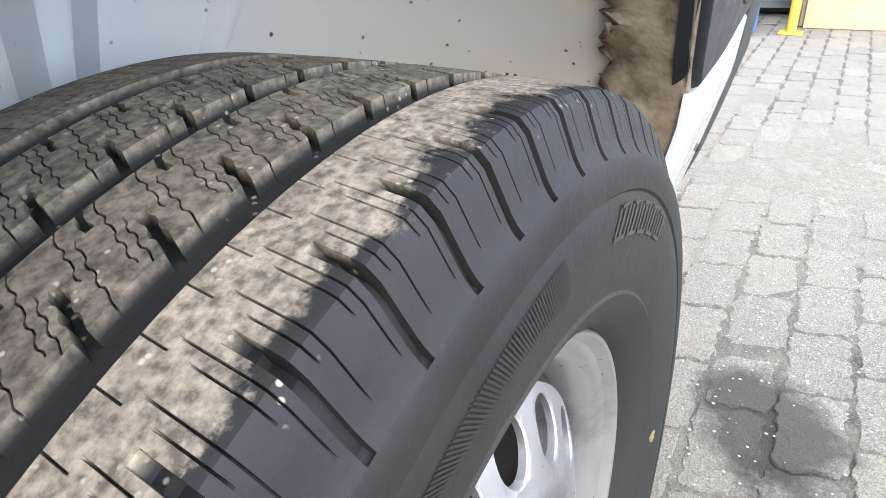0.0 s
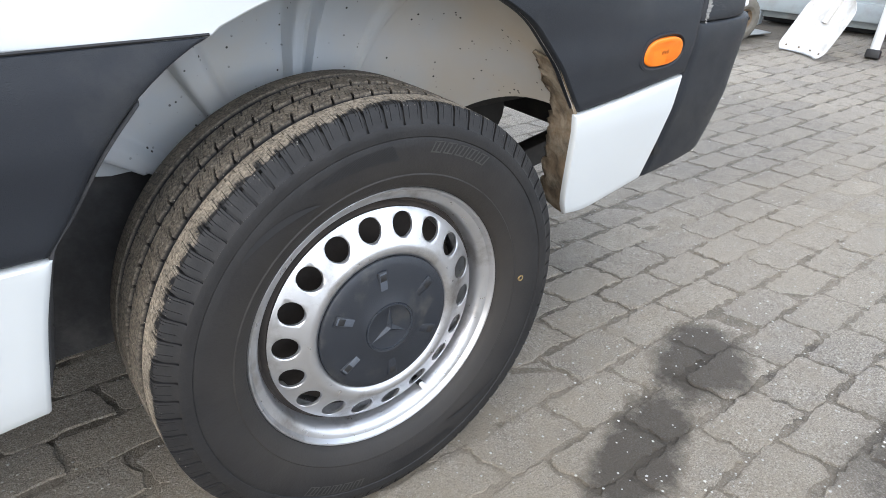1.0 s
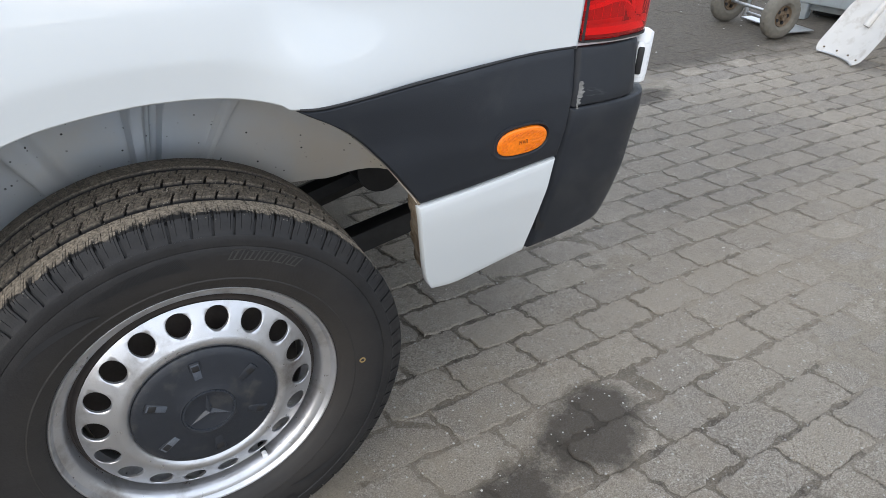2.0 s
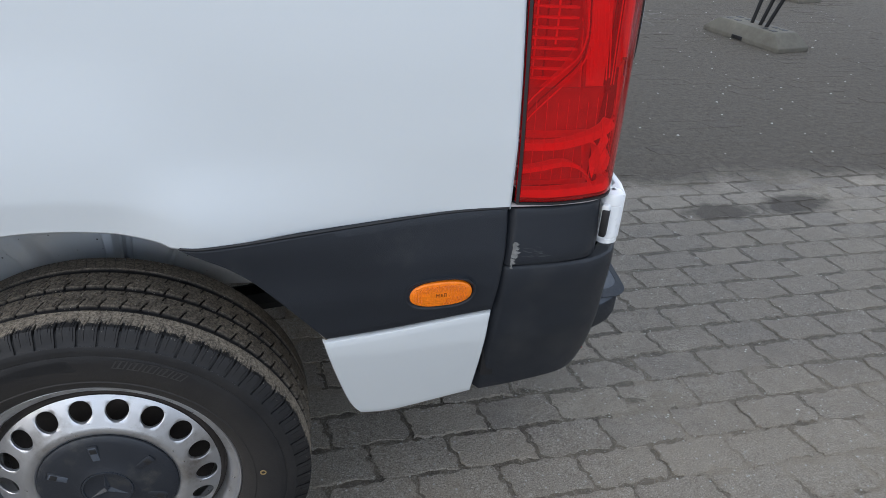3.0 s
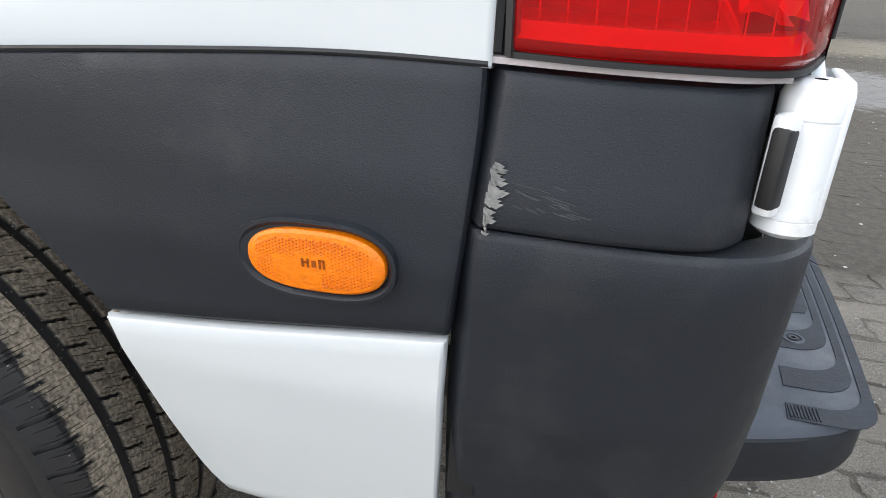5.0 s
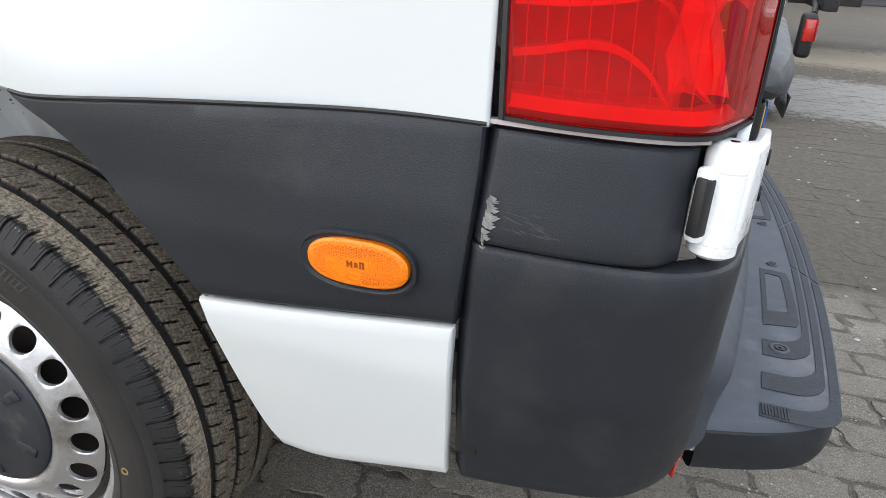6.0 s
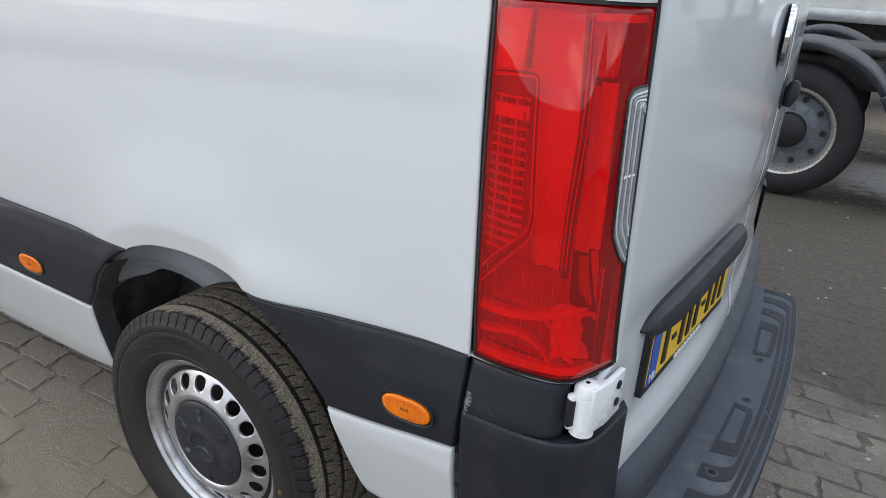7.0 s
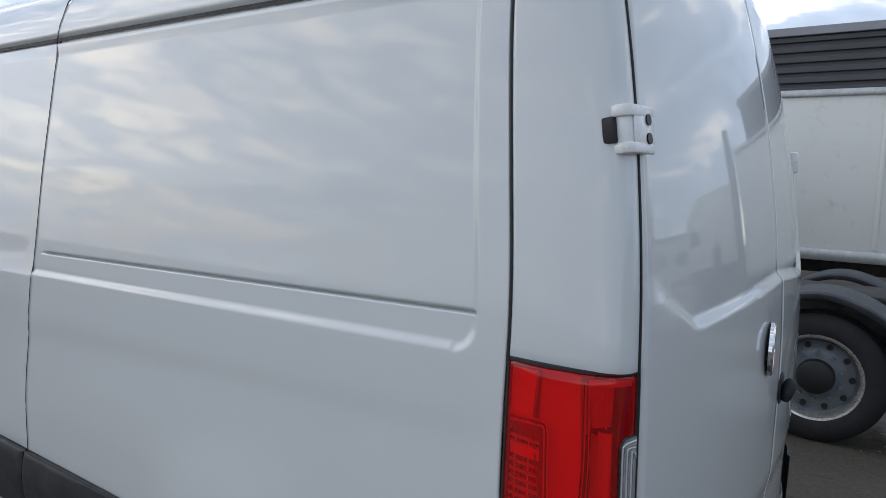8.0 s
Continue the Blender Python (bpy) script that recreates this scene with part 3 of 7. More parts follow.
def seam_line(name, xf, z0, z1, r, off=0.0, n=60):
    """A thin black line up the flank that paints the shade in a panel gap."""
    return part(name, rod([(xf(z), body_y(xf(z) - 0.004, z) + off, z) for z in np.linspace(z0, z1, n)], r, 6), MAT["black"], van)


seam_line("door_gap", lambda z: -1.0493, 0.80, 2.34, 0.0019, 0.0006)
seam_line("pillar_gap", lambda z: 0.6895 - 0.075 * smooth(1.36, 2.2, z) - 0.016 * smooth(0.9, 1.4, z), 1.40, 2.30, 0.0030, 0.0014)
# black strip laid in the rail channel to paint its depth as shade
part("rail_strip", backing(-3.0, 0.62, 2.1065, 2.1175, 0.0085, 60, 2), MAT["black"], van, "black strip painting the shade inside the sliding door rail slot")


def clad_patch(B, T, L, R, nu, nv, depth=0.018, eu=0.012, ev=0.02):
    C = coons(B, T, L, R)

    def P(u, v):
        x, z = C(u, v)
        return (x, clad_y(x, z), z)
    return sheet(P, edged(nu, eu), edged(nv, ev), depth, (0, 1, 0), 0.005)


part("rear_cladding", clad_patch([(0.386, 0.617), (0.53, 0.632), (0.670, 0.647)],
     [(0.180, 0.815), (0.215, 0.8125), (0.260, 0.8155), (0.350, 0.8235), (0.448, 0.8305), (0.55, 0.8365), (0.62, 0.8385), (0.683, 0.8385)],
     [(0.386, 0.617), (0.352, 0.661), (0.314, 0.709), (0.252, 0.772), (0.180, 0.815)],
     [(0.670, 0.647), (0.678, 0.72), (0.683, 0.79), (0.683, 0.841)], 40, 16), MAT["plastic"], van, "dark grey grained plastic cladding")
part("lower_rear_panel", clad_patch([(0.445, 0.392), (0.50, 0.388), (0.58, 0.402), (0.658, 0.418)], [(0.380, 0.612), (0.53, 0.627), (0.669, 0.642)],
     [(0.445, 0.392), (0.424, 0.43), (0.400, 0.52), (0.380, 0.612)], [(0.658, 0.418), (0.664, 0.52), (0.669, 0.642)], 24, 18, 0.006), MAT["paint"], van, "white painted lower quarter panel")
part("front_cladding", clad_patch([(-1.043, 0.588), (-0.7, 0.588), (-0.412, 0.588)], [(-1.043, 0.797), (-0.5, 0.799), (-0.210, 0.799)],
     [(-1.043, 0.588), (-1.043, 0.797)], [(-0.412, 0.588), (-0.383, 0.628), (-0.343, 0.692), (-0.294, 0.747), (-0.247, 0.781), (-0.210, 0.799)], 40, 16), MAT["plastic"], van, "dark grey grained plastic cladding")
part("lower_front_panel", clad_patch([(-1.060, 0.318), (-0.75, 0.318), (-0.60, 0.325), (-0.450, 0.345)], [(-1.060, 0.584), (-0.7, 0.584), (-0.409, 0.584)],
     [(-1.060, 0.318), (-1.060, 0.584)], [(-0.450, 0.345), (-0.443, 0.40), (-0.428, 0.5), (-0.409, 0.584)], 30, 18, 0.03), MAT["paint"], van, "white painted sill panel")
part("door_cladding", clad_patch([(-3.0, 0.588), (-1.052, 0.588)], [(-3.0, 0.80), (-1.052, 0.797)], [(-3.0, 0.588), (-3.0, 0.80)], [(-1.052, 0.588), (-1.052, 0.797)], 20, 10), MAT["plastic"], van)
part("door_sill_panel", clad_patch([(-3.0, 0.318), (-1.070, 0.318)], [(-3.0, 0.584), (-1.070, 0.584)], [(-3.0, 0.318), (-3.0, 0.584)], [(-1.070, 0.318), (-1.070, 0.584)], 20, 10), MAT["paint"], van)

# black rods draw the shade line where the body overlaps the cladding
top_line = np.array([(0.186, 0.8160), (0.215, 0.8145), (0.260, 0.8175), (0.350, 0.8255), (0.448, 0.8325), (0.55, 0.8385), (0.62, 0.8405), (0.684, 0.8405)])
part("cladding_gap", rod([(x, clad_y(x, z) + 0.0012, z) for x, z in spline(top_line, 60)], 0.0021, 6), MAT["black"], van)
part("cladding_gap", rod([(x, clad_y(x, 0.80) + 0.0012, 0.8000) for x in np.linspace(-1.045, -0.215, 24)], 0.0019, 6), MAT["black"], van)

# plain closing shell: far flank, roof, nose, floor
VW = 2.0


def shell_forms():
    prof = [(p[1], p[0]) for p in BODY if p[0] >= 0.80]
    ring = [(0.06, 0.42)] + prof + [(0.6, 2.385), (VW / 2, 2.40)]
    ring = ring + [(VW - y, z) for y, z in reversed(ring[:-1])]
    return ring


ring = shell_forms()
roof_part = [p for p in ring if p[1] >= 2.345]
xs = list(np.linspace(-3.0, 0.60, 20))
part("roof", mesh([(x, y, z) for y, z in roof_part for x in xs], grid_faces(len(xs), len(roof_part))), MAT["paint"], van)
far = [p for p in ring if p[0] > 1.2 and p[1] <= 2.351]
xs = list(np.linspace(-3.0, 0.68, 20))
part("far_side_panel", mesh([(x, y, z) for y, z in far for x in xs], grid_faces(len(xs), len(far))), MAT["paint"], van)
nose = [(-3.0, 2.40), (-3.35, 2.22), (-3.85, 1.35), (-4.15, 1.15), (-4.28, 0.85), (-4.30, 0.40)]
V = []
for x, z in nose:
    for y in np.linspace(0, 1, 9):
        bow = 0.10 * (1 - (2 * y - 1) ** 2)
        w0 = float(np.interp(z, BODY[:, 0], BODY[:, 1])) if z < 2.2 else 0.2
        V.append((x - bow, w0 + y * (VW - 2 * w0), z))
part("nose", mesh(V, grid_faces(9, len(nose))), MAT["paint"], van)
for s, w in ((0, 0.004), (1, VW - 0.004)):
    V = [(-3.0, w + (0.02 if s == 0 else -0.02), 0.40), (-4.30, w + (0.05 if s == 0 else -0.05), 0.40), (-4.28, w + (0.05 if s == 0 else -0.05), 0.85), (-4.15, w + (0.03 if s == 0 else -0.03), 1.15), (-3.85, w + (0.02 if s == 0 else -0.02), 1.35), (-3.35, w + (0.14 if s == 0 else -0.14), 2.22), (-3.0, w + (0.25 if s == 0 else -0.25), 2.40)]
    part("front_door_panel", mesh(V, [tuple(range(7))]), MAT["paint"], van)
part("floor_pan", box(4.9, 1.30, 0.10, 0.02, pose(-1.75, 1.0, 0.56)), MAT["chassis"], van)
for yy in (0.66, 1.34):
    part("frame_rail", box(4.6, 0.07, 0.13, 0.008, pose(-1.6, yy, 0.47)), MAT["chassis"], van)
part("rear_cross_beam", box(0.07, 1.5, 0.10, 0.01, pose(0.80, 1.0, 0.46)), MAT["chassis"], van)
part("axle_tube", rod([(0, 0.2, 0.346), (0, 1.8, 0.346)], 0.055), MAT["chassis"], van)
part("leaf_spring", rod([(-0.62, 0.56, 0.42), (-0.3, 0.56, 0.33), (0, 0.56, 0.30), (0.3, 0.56, 0.33), (0.58, 0.56, 0.40)], 0.035, 8), MAT["chassis"], van)
part("spring_shackle", rod([(0.50, 0.36, 0.50), (0.50, 0.52, 0.50)], 0.06, 20), MAT["chassis"], van)
part("tow_bar", box(0.42, 0.045, 0.055, 0.006, pose(0.60, 0.345, 0.372, 0, -8, 3)), MAT["chassis"], van, "black painted steel bar under the rear")
part("exhaust_pipe", rod([(-0.5, 0.80, 0.40), (0.2, 0.80, 0.44), (0.72, 0.80, 0.40)], 0.03), MAT["chassis"], van)


# wheelhouse: a shell over the wheel with an inner wall, pressed ribs, and the dirty flanges at both ends
def wheelhouse():
    sec = [(-0.022, 0.0), (-0.010, 0.006), (0.03, 0.022), (0.10, 0.032), (0.17, 0.022), (0.22, -0.01), (0.252, -0.06), (0.268, -0.12), (0.275, -0.20), (0.278, -0.30)]
    sec = spline(sec, 26)
    A = spline([(-0.400, 0.600)] + ARCH[2:-1] + [(0.383, 0.614), (0.398, 0.585)], 260)
    V = []
    for y, dr in sec:
        for k, (x, z) in enumerate(A):
            d = np.array([x - 0.0, z - 0.40])
            L = np.linalg.norm(d)
            q = d * (L + dr) / L
            zz = q[1] + 0.40
            ang = math.degrees(math.atan2(q[1], q[0]))
            if y > 0.20:
                zz = max(zz, 0.556)
            rib = 0.0
            for a0, w, h in ((113, 4.0, 0.020), (84, 2.4, 0.020), (78, 1.6, -0.014), (140, 3, 0.018), (150, 1.3, -0.014), (60, 1.5, 0.008)):
                rib += h * math.exp(-((ang - a0 - 25 * (y - 0.1)) / w) ** 6) * smooth(0.0, 0.05, y)
            yy = max(y, (clad_y(x, z) if z < 0.80 else body_y(x, z)) + 0.010) + 0.0
            yy -= rib * 1.1 * smooth(0.14, 0.24, y)
            V.append((q[0] * (1 - rib), yy, zz - rib * (0.9 if zz > 0.56 else 0)))
    return mesh(V, grid_faces(len(A), len(sec)))


wh = part("wheelhouse_liner", wheelhouse(), MAT["liner"], van, "grey painted wheelhouse sheet, dust and black splashes on it")


part("wheelhouse_inner_wall", box(0.30, 0.012, 0.34, 0.004, pose(-0.335, 0.300, 0.43)), MAT["felt"], van)


def front_wall():
    """Dark moulded liner that closes the wheelhouse at the front, wavy towards the outside."""
    V = []
    ys = np.linspace(0.066, 0.30, 16)
    for z in np.linspace(0.37, 0.60, 20):
        for y in ys:
            x = float(np.interp(z, [0.27, 0.45, 0.58, 0.64], [-0.490, -0.470, -0.438, -0.400]))
            V.append((x - 0.010 * math.sin(y * 60) * (1 - smooth(0.10, 0.25, y)) - 0.004 * math.sin(z * 55), y + 0.030 * (0.5 - z) * (1 - smooth(0, 0.1, y)), z))
    return mesh(V, grid_faces(16, 20))


fw = part("wheelhouse_front_liner", front_wall(), MAT["felt"], van, "dark moulded felt liner")
m = fw.modifiers.new("thickness", "SOLIDIFY")
m.thickness = 0.006


def flange(points, y0, y1, seed, jag, bend=0.0):
    """A ragged strip that runs inwards from the arch edge."""
    rnd = random.Random(seed)
    C = spline(points, 46)
    V = []
    for k, w in enumerate((0, 0.15, 0.4, 0.7, 0.9, 1.0)):
        for i, (x, z) in enumerate(C):
            j = rnd.uniform(-1, 1) * jag * w
            wob = jag * 1.2 * math.sin(i * 0.55 + 2 * k) * w
            yb = clad_y(x, z) + 0.006
            V.append((x + j * 0.3 + wob * 0.3 + bend * w, yb + y0 + w * (y1 - y0) + j, z + j * 0.2))
    return mesh(V, grid_faces(len(C), 6))


fl = part("rear_arch_flange", flange([(0.449, 0.388), (0.428, 0.43), (0.404, 0.52), (0.384, 0.612), (0.351, 0.661), (0.316, 0.708)], 0.002, 0.080, 4, 0.010, 0.020), MAT["mud"], van, "inner arch flange caked with brown mud")
m = fl.modifiers.new("thickness", "SOLIDIFY")
m.thickness = 0.004
fl = part("front_arch_flange", flange([(-0.446, 0.392), (-0.440, 0.43), (-0.430, 0.5), (-0.411, 0.588), (-0.381, 0.632), (-0.341, 0.693), (-0.30, 0.740)], 0.0, 0.05, 9, 0.003, 0.012), MAT["felt"], van, "dark ragged liner edge")
m = fl.modifiers.new("thickness", "SOLIDIFY")
m.thickness = 0.004


def side_marker(cx, cz, parent):
    """Oval orange lamp set in a shallow dark recess, with a moulded lens."""
    y0 = clad_y(cx, cz)
    tilt = math.degrees(math.atan2(clad_y(cx, cz + 0.03) - clad_y(cx, cz - 0.03), 0.06))
    root = empty("side_marker_lamp", pose(cx, y0, cz, -tilt, -1.5, 0))
    root.parent = parent
    root["label"] = "oval orange side marker lamp"

    def oval(hw, hh, n=44):
        return [(hw * (abs(math.cos(a)) ** 0.72) * (1 if math.cos(a) >= 0 else -1), hh * (abs(math.sin(a)) ** 0.86) * (1 if math.sin(a) >= 0 else -1)) for a in np.linspace(0, 2 * math.pi, n, endpoint=False)]

    def dome(levels):
        V, F = [], []
        n = 44
        for hw, hh, y, dx in levels:
            V += [(x + dx, y, z) for x, z in oval(hw, hh)]
        for j in range(len(levels) - 1):
            for k in range(n):
                a, b = j * n + k, j * n + (k + 1) % n
                F.append((a, b, b + n, a + n))
        F.append(tuple((len(levels) - 1) * n + k for k in range(n)))
        return mesh(V, F)
    part("bezel", dome([(0.0625, 0.0335, 0.004, -0.002), (0.0615, 0.0325, -0.0025, -0.002), (0.058, 0.0295, -0.003, -0.001), (0.0545, 0.027, -0.0008, 0), (0.053, 0.0255, 0.004, 0)]), MAT["plastic"], root)
    lens = part("lens", dome([(0.0525, 0.0248, 0.004, 0), (0.052, 0.0243, -0.0025, 0), (0.0495, 0.0222, -0.0045, 0), (0.044, 0.018, -0.0052, 0), (0.02, 0.008, -0.0058, 0)]), MAT["orange"], root)
    bm = bmesh.new()
    for i in range(34):
        for k in range(15):
            x, z = -0.043 + i * 0.0026, -0.0195 + k * 0.0026 + (i % 2) * 0.0013
            inside = (abs(x) / 0.046) ** 2.6 + (abs(z) / 0.019) ** 2.6 < 1
            if inside and not (-0.012 < x < 0.012 and abs(z) < 0.0065) and (x > 0.004 or z > 0.004 or x < -0.03):
                bmesh.ops.create_cone(bm, segments=6, radius1=0.0011, radius2=0.0004, depth=0.0010, cap_ends=True, matrix=pose(x, -0.0052 - 0.0006 * (1 - (x / 0.045) ** 2), z, 90))
    part("lens_prism", bm, MAT["orange_mid"], lens)
    bm = bmesh.new()
    for x0, w, z0, h in ((-0.008, 0.0015, 0.0005, 0.007), (-0.004, 0.0015, 0.0005, 0.007), (-0.006, 0.004, 0.0008, 0.0014), (0.0005, 0.003, 0.0003, 0.005), (0.005, 0.0015, 0.0005, 0.007), (0.008, 0.0015, 0.0005, 0.007), (0.0065, 0.004, 0.0035, 0.0014)):
        bb = box(w, 0.0008, h, 0, pose(x0, -0.0060, z0))
        tmp = bpy.data.meshes.new("t")
        bb.to_mesh(tmp)
        bb.free()
        bm.from_mesh(tmp)
    part("approval_mark", bm, MAT["orange_dark"], lens, smooth=False)
    return root


MAT["orange_mid"] = plain("orange_lens_prism", (0.62, 0.115, 0.0), 0.3, vary=0.15, scale=60)
MAT["orange_dark"] = plain("orange_lens_shade", (0.26, 0.055, 0.002), 0.3, vary=0.15, scale=60)
side_marker(0.575, 0.698, van)
side_marker(-0.647, 0.645, van)


# ---- rear corner of the van ----
def rear_x(y, z):
    """The rear doors: bowed across the van, leaning forward towards the roof."""
    w = (y - 1.0) / 0.95
    flat = 0.012 + 0.009 * max(0.0, 1 - ((y - 0.515) / 0.30) ** 2)      # recess for the plate
    return 0.889 + 0.081 * (1 - abs(w) ** 2.2) - 0.14 * max(0.0, z - 1.2) ** 2 - flat * smooth(0.60, 0.66, z) * (1 - smooth(0.88, 0.98, z)) * smooth(0.06, 0.22, 1 - abs(y - 1))


def corner_path(z, inset=0.0):
    """Plan of the rounded rear corner at height z: from the flank seam to the door seam."""
    lean = 0.14 * max(0.0, z - 1.2) ** 2
    yb = float(np.interp(z, BODY[:, 0], BODY[:, 1]))
    xs0 = 0.693 - 0.075 * smooth(1.36, 2.2, z) - 0.016 * smooth(0.9, 1.4, z)
    xe = 0.890 - lean
    return [(xs0, yb + inset), (xs0 + 0.08, yb - 0.001 + inset), (xe - 0.06, yb + 0.004 + inset), (xe - 0.024, yb + 0.014 + inset), (xe - 0.007, yb + 0.032 + inset), (xe - inset, yb + 0.056)]


def corner_sheet(z0, z1, path, nz, depth=0.02, roll=0.003, nu=34, zb=None, zt=None, eu=0.012, ev=0.02):
    """A panel wrapped round the corner; path(z) gives its plan, zb(u) and zt(u) its lower and upper edge."""
    def P(u, v):
        lo = z0 if zb is None else zb(u)
        hi = z1 if zt is None else zt(u)
        z = lo + v * (hi - lo)
        c = spline(path(z), np.array([u]))[0]
        return (c[0], c[1], z)
    return sheet(P, edged(nu, eu), edged(nz, ev), depth, (-0.55, 0.83, 0), roll)


part("corner_pillar", corner_sheet(1.410, 2.33, corner_path, 30), MAT["paint"], van, "white painted rear corner pillar")
part("corner_backing", corner_sheet(0.80, 1.43, lambda z: corner_path(z, 0.05), 8, nu=16), MAT["black"], van)


def lens_path(z):
    t = (z - 0.85) / 0.555
    yb = float(np.interp(z, BODY[:, 0], BODY[:, 1]))
    x0 = 0.6975 - 0.020 * t
    bulge = 0.012 * math.sin(math.pi * min(max(t, 0), 1)) + 0.004
    return [(x0, yb - 0.001), (x0 + 0.06, yb - 0.006 - bulge * 0.4), (0.828 - 0.012 * t, yb - bulge * 0.5 + 0.004), (0.859 - 0.018 * t, yb + 0.018 - 0.003 * t), (0.877 - 0.013 * t, yb + 0.052 - 0.022 * t), (0.897 - 0.013 * t, yb + 0.110 - 0.050 * t)]


tail = empty("tail_lamp")
tail.parent = van
tail["label"] = "tall red tail lamp with a clear strip"
lens = part("lens", corner_sheet(0.8495, 1.4045, lens_path, 40, depth=0.004, roll=0.004, nu=40, eu=0.02, ev=0.012), MAT["red"], tail, "glossy red transparent lens")
lens.visible_shadow = False
# black seal round the lens
for nm, za, zb_ in (("lens_seal_top", 1.405, 1.4105), ("lens_seal_bottom", 0.8455, 0.8492)):
    part(nm, corner_sheet(za, zb_, lens_path, 2, depth=0.012, roll=0.001, nu=30), MAT["black"], tail)


def seal_strip(u0, off):
    V = []
    for z in np.linspace(0.846, 1.408, 24):
        c = spline(lens_path(z), np.array([u0]))[0]
        for dx, dy in ((-off[0], -off[1] - 0.001), (0, -0.003), (off[0], off[1] + 0.004)):
            V.append((c[0] + dx, c[1] + dy + 0.002, z))
    return mesh(V, grid_faces(3, 24))


part("lens_seal_front", seal_strip(0.0, (0.0042, 0.0)), MAT["black"], tail)
part("lens_seal_rear", seal_strip(1.0, (0.001, 0.006)), MAT["black"], tail)


# lamp interior, behind the lens
LAMP_Z = np.linspace(0.84, 1.415, 116)
LAMP_GRID = np.array([spline(lens_path(z), np.linspace(0, 1, 81)) for z in LAMP_Z])


def lamp_at(u, z, k):
    """A point of the lamp: u across it, z up, k behind the lens."""
    i = min(max((z - 0.84) / 0.575 * 115, 0), 114.999)
    j = min(max(u * 80, 0), 79.999)
    i0, j0 = int(i), int(j)
    fi, fj = i - i0, j - j0
    c = (LAMP_GRID[i0, j0] * (1 - fi) * (1 - fj) + LAMP_GRID[i0 + 1, j0] * fi * (1 - fj) + LAMP_GRID[i0, j0 + 1] * (1 - fi) * fj + LAMP_GRID[i0 + 1, j0 + 1] * fi * fj)
    w = smooth(0.25, 0.95, u)
    return Vector((c[0] - k * (0.1 + 0.85 * w), c[1] + k * (1.0 - 0.55 * w), z))


def lamp_panel(name, z0, z1, left, right, back, mat, nu=10, nz=12, label="", thick=0.005):
    """A moulded piece of the lamp between two upright edges; left, right: u by z; back: depth by (u, v)."""
    fl_ = left if callable(left) else (lambda z: left)
    fr_ = right if callable(right) else (lambda z: right)
    fb_ = back if callable(back) else (lambda u, v: back)

    def P(u, v):
        z = z0 + v * (z1 - z0)
        return lamp_at(fl_(z) + u * (fr_(z) - fl_(z)), z, fb_(u, v))
    return part(name, sheet(P, np.linspace(0, 1, nu), np.linspace(0, 1, nz), thick, (-0.4, 0.8, 0), 0.0006), MAT[mat], tail, label)


def lamp_rod(name, pts, k, r, mat, n=40, kk=None):
    C = spline(pts, n)
    return part(name, rod([lamp_at(u, z, k if kk is None else k + (kk - k) * i / (n - 1)) for i, (u, z) in enumerate(C)], r, 8), MAT[mat], tail)


def table(*pts):
    zz = [p[0] for p in pts]
    return lambda z: float(np.interp(z, zz, [p[1] for p in pts]))


lamp_panel("lamp_housing", 0.856, 1.400, 0.004, 0.992, lambda u, v: 0.050 + 0.004 * math.sin(9 * u), "lamp_mid", 40, 30)
# upper bowl, its left cheek and the dark upright beside it
lamp_panel("upper_cheek", 1.302, 1.392, 0.012, table((1.30, 0.205), (1.40, 0.235)), lambda u, v: 0.010 + 0.010 * u, "reflector", 10, 10)
lamp_panel("reflector_bowl", 1.030, 1.393, table((1.03, 0.36), (1.12, 0.345), (1.30, 0.235), (1.395, 0.245)), table((1.03, 0.535), (1.10, 0.55), (1.24, 0.61), (1.395, 0.60)), lambda u, v: 0.018 + 0.026 * math.sin(math.pi * (0.15 + 0.7 * u)) * (0.6 + 0.4 * v), "reflector", 22, 30, "smooth bright reflector bowl")
lamp_panel("bowl_lip", 1.030, 1.393, table((1.03, 0.338), (1.12, 0.325), (1.30, 0.212), (1.395, 0.238)), table((1.03, 0.352), (1.12, 0.338), (1.30, 0.228), (1.395, 0.243)), 0.008, "lamp_dark", 3, 24)
lamp_panel("dark_divider", 1.020, 1.300, table((1.02, 0.545), (1.10, 0.56), (1.24, 0.62), (1.30, 0.635)), table((1.02, 0.60), (1.15, 0.635), (1.24, 0.665), (1.30, 0.66)), 0.020, "lamp_black", 6, 24)
lamp_panel("divider_wing", 1.060, 1.392, table((1.06, 0.605), (1.15, 0.638), (1.24, 0.668), (1.39, 0.63)), table((1.06, 0.66), (1.24, 0.705), (1.39, 0.655)), lambda u, v: 0.010 + 0.022 * u, "reflector", 6, 20)
for k_ in range(8):
    u_ = 0.368 + k_ * 0.0245
    lamp_rod("flute", [(u_, 1.042 + 0.003 * (k_ % 2)), (u_ + 0.002, 1.10), (u_ - 0.004, 1.152 + 0.012 * math.sin(k_ * 1.3))], 0.016, 0.0011, "reflector", 10, 0.026)
for k_ in range(4):
    lamp_rod("divider_line", [(0.535 + 0.012 * k_, 1.035), (0.552 + 0.014 * k_, 1.12), (0.600 + 0.016 * k_, 1.25), (0.612 + 0.012 * k_, 1.385)], 0.013, 0.0009, "reflector" if k_ % 2 else "lamp_black", 20)
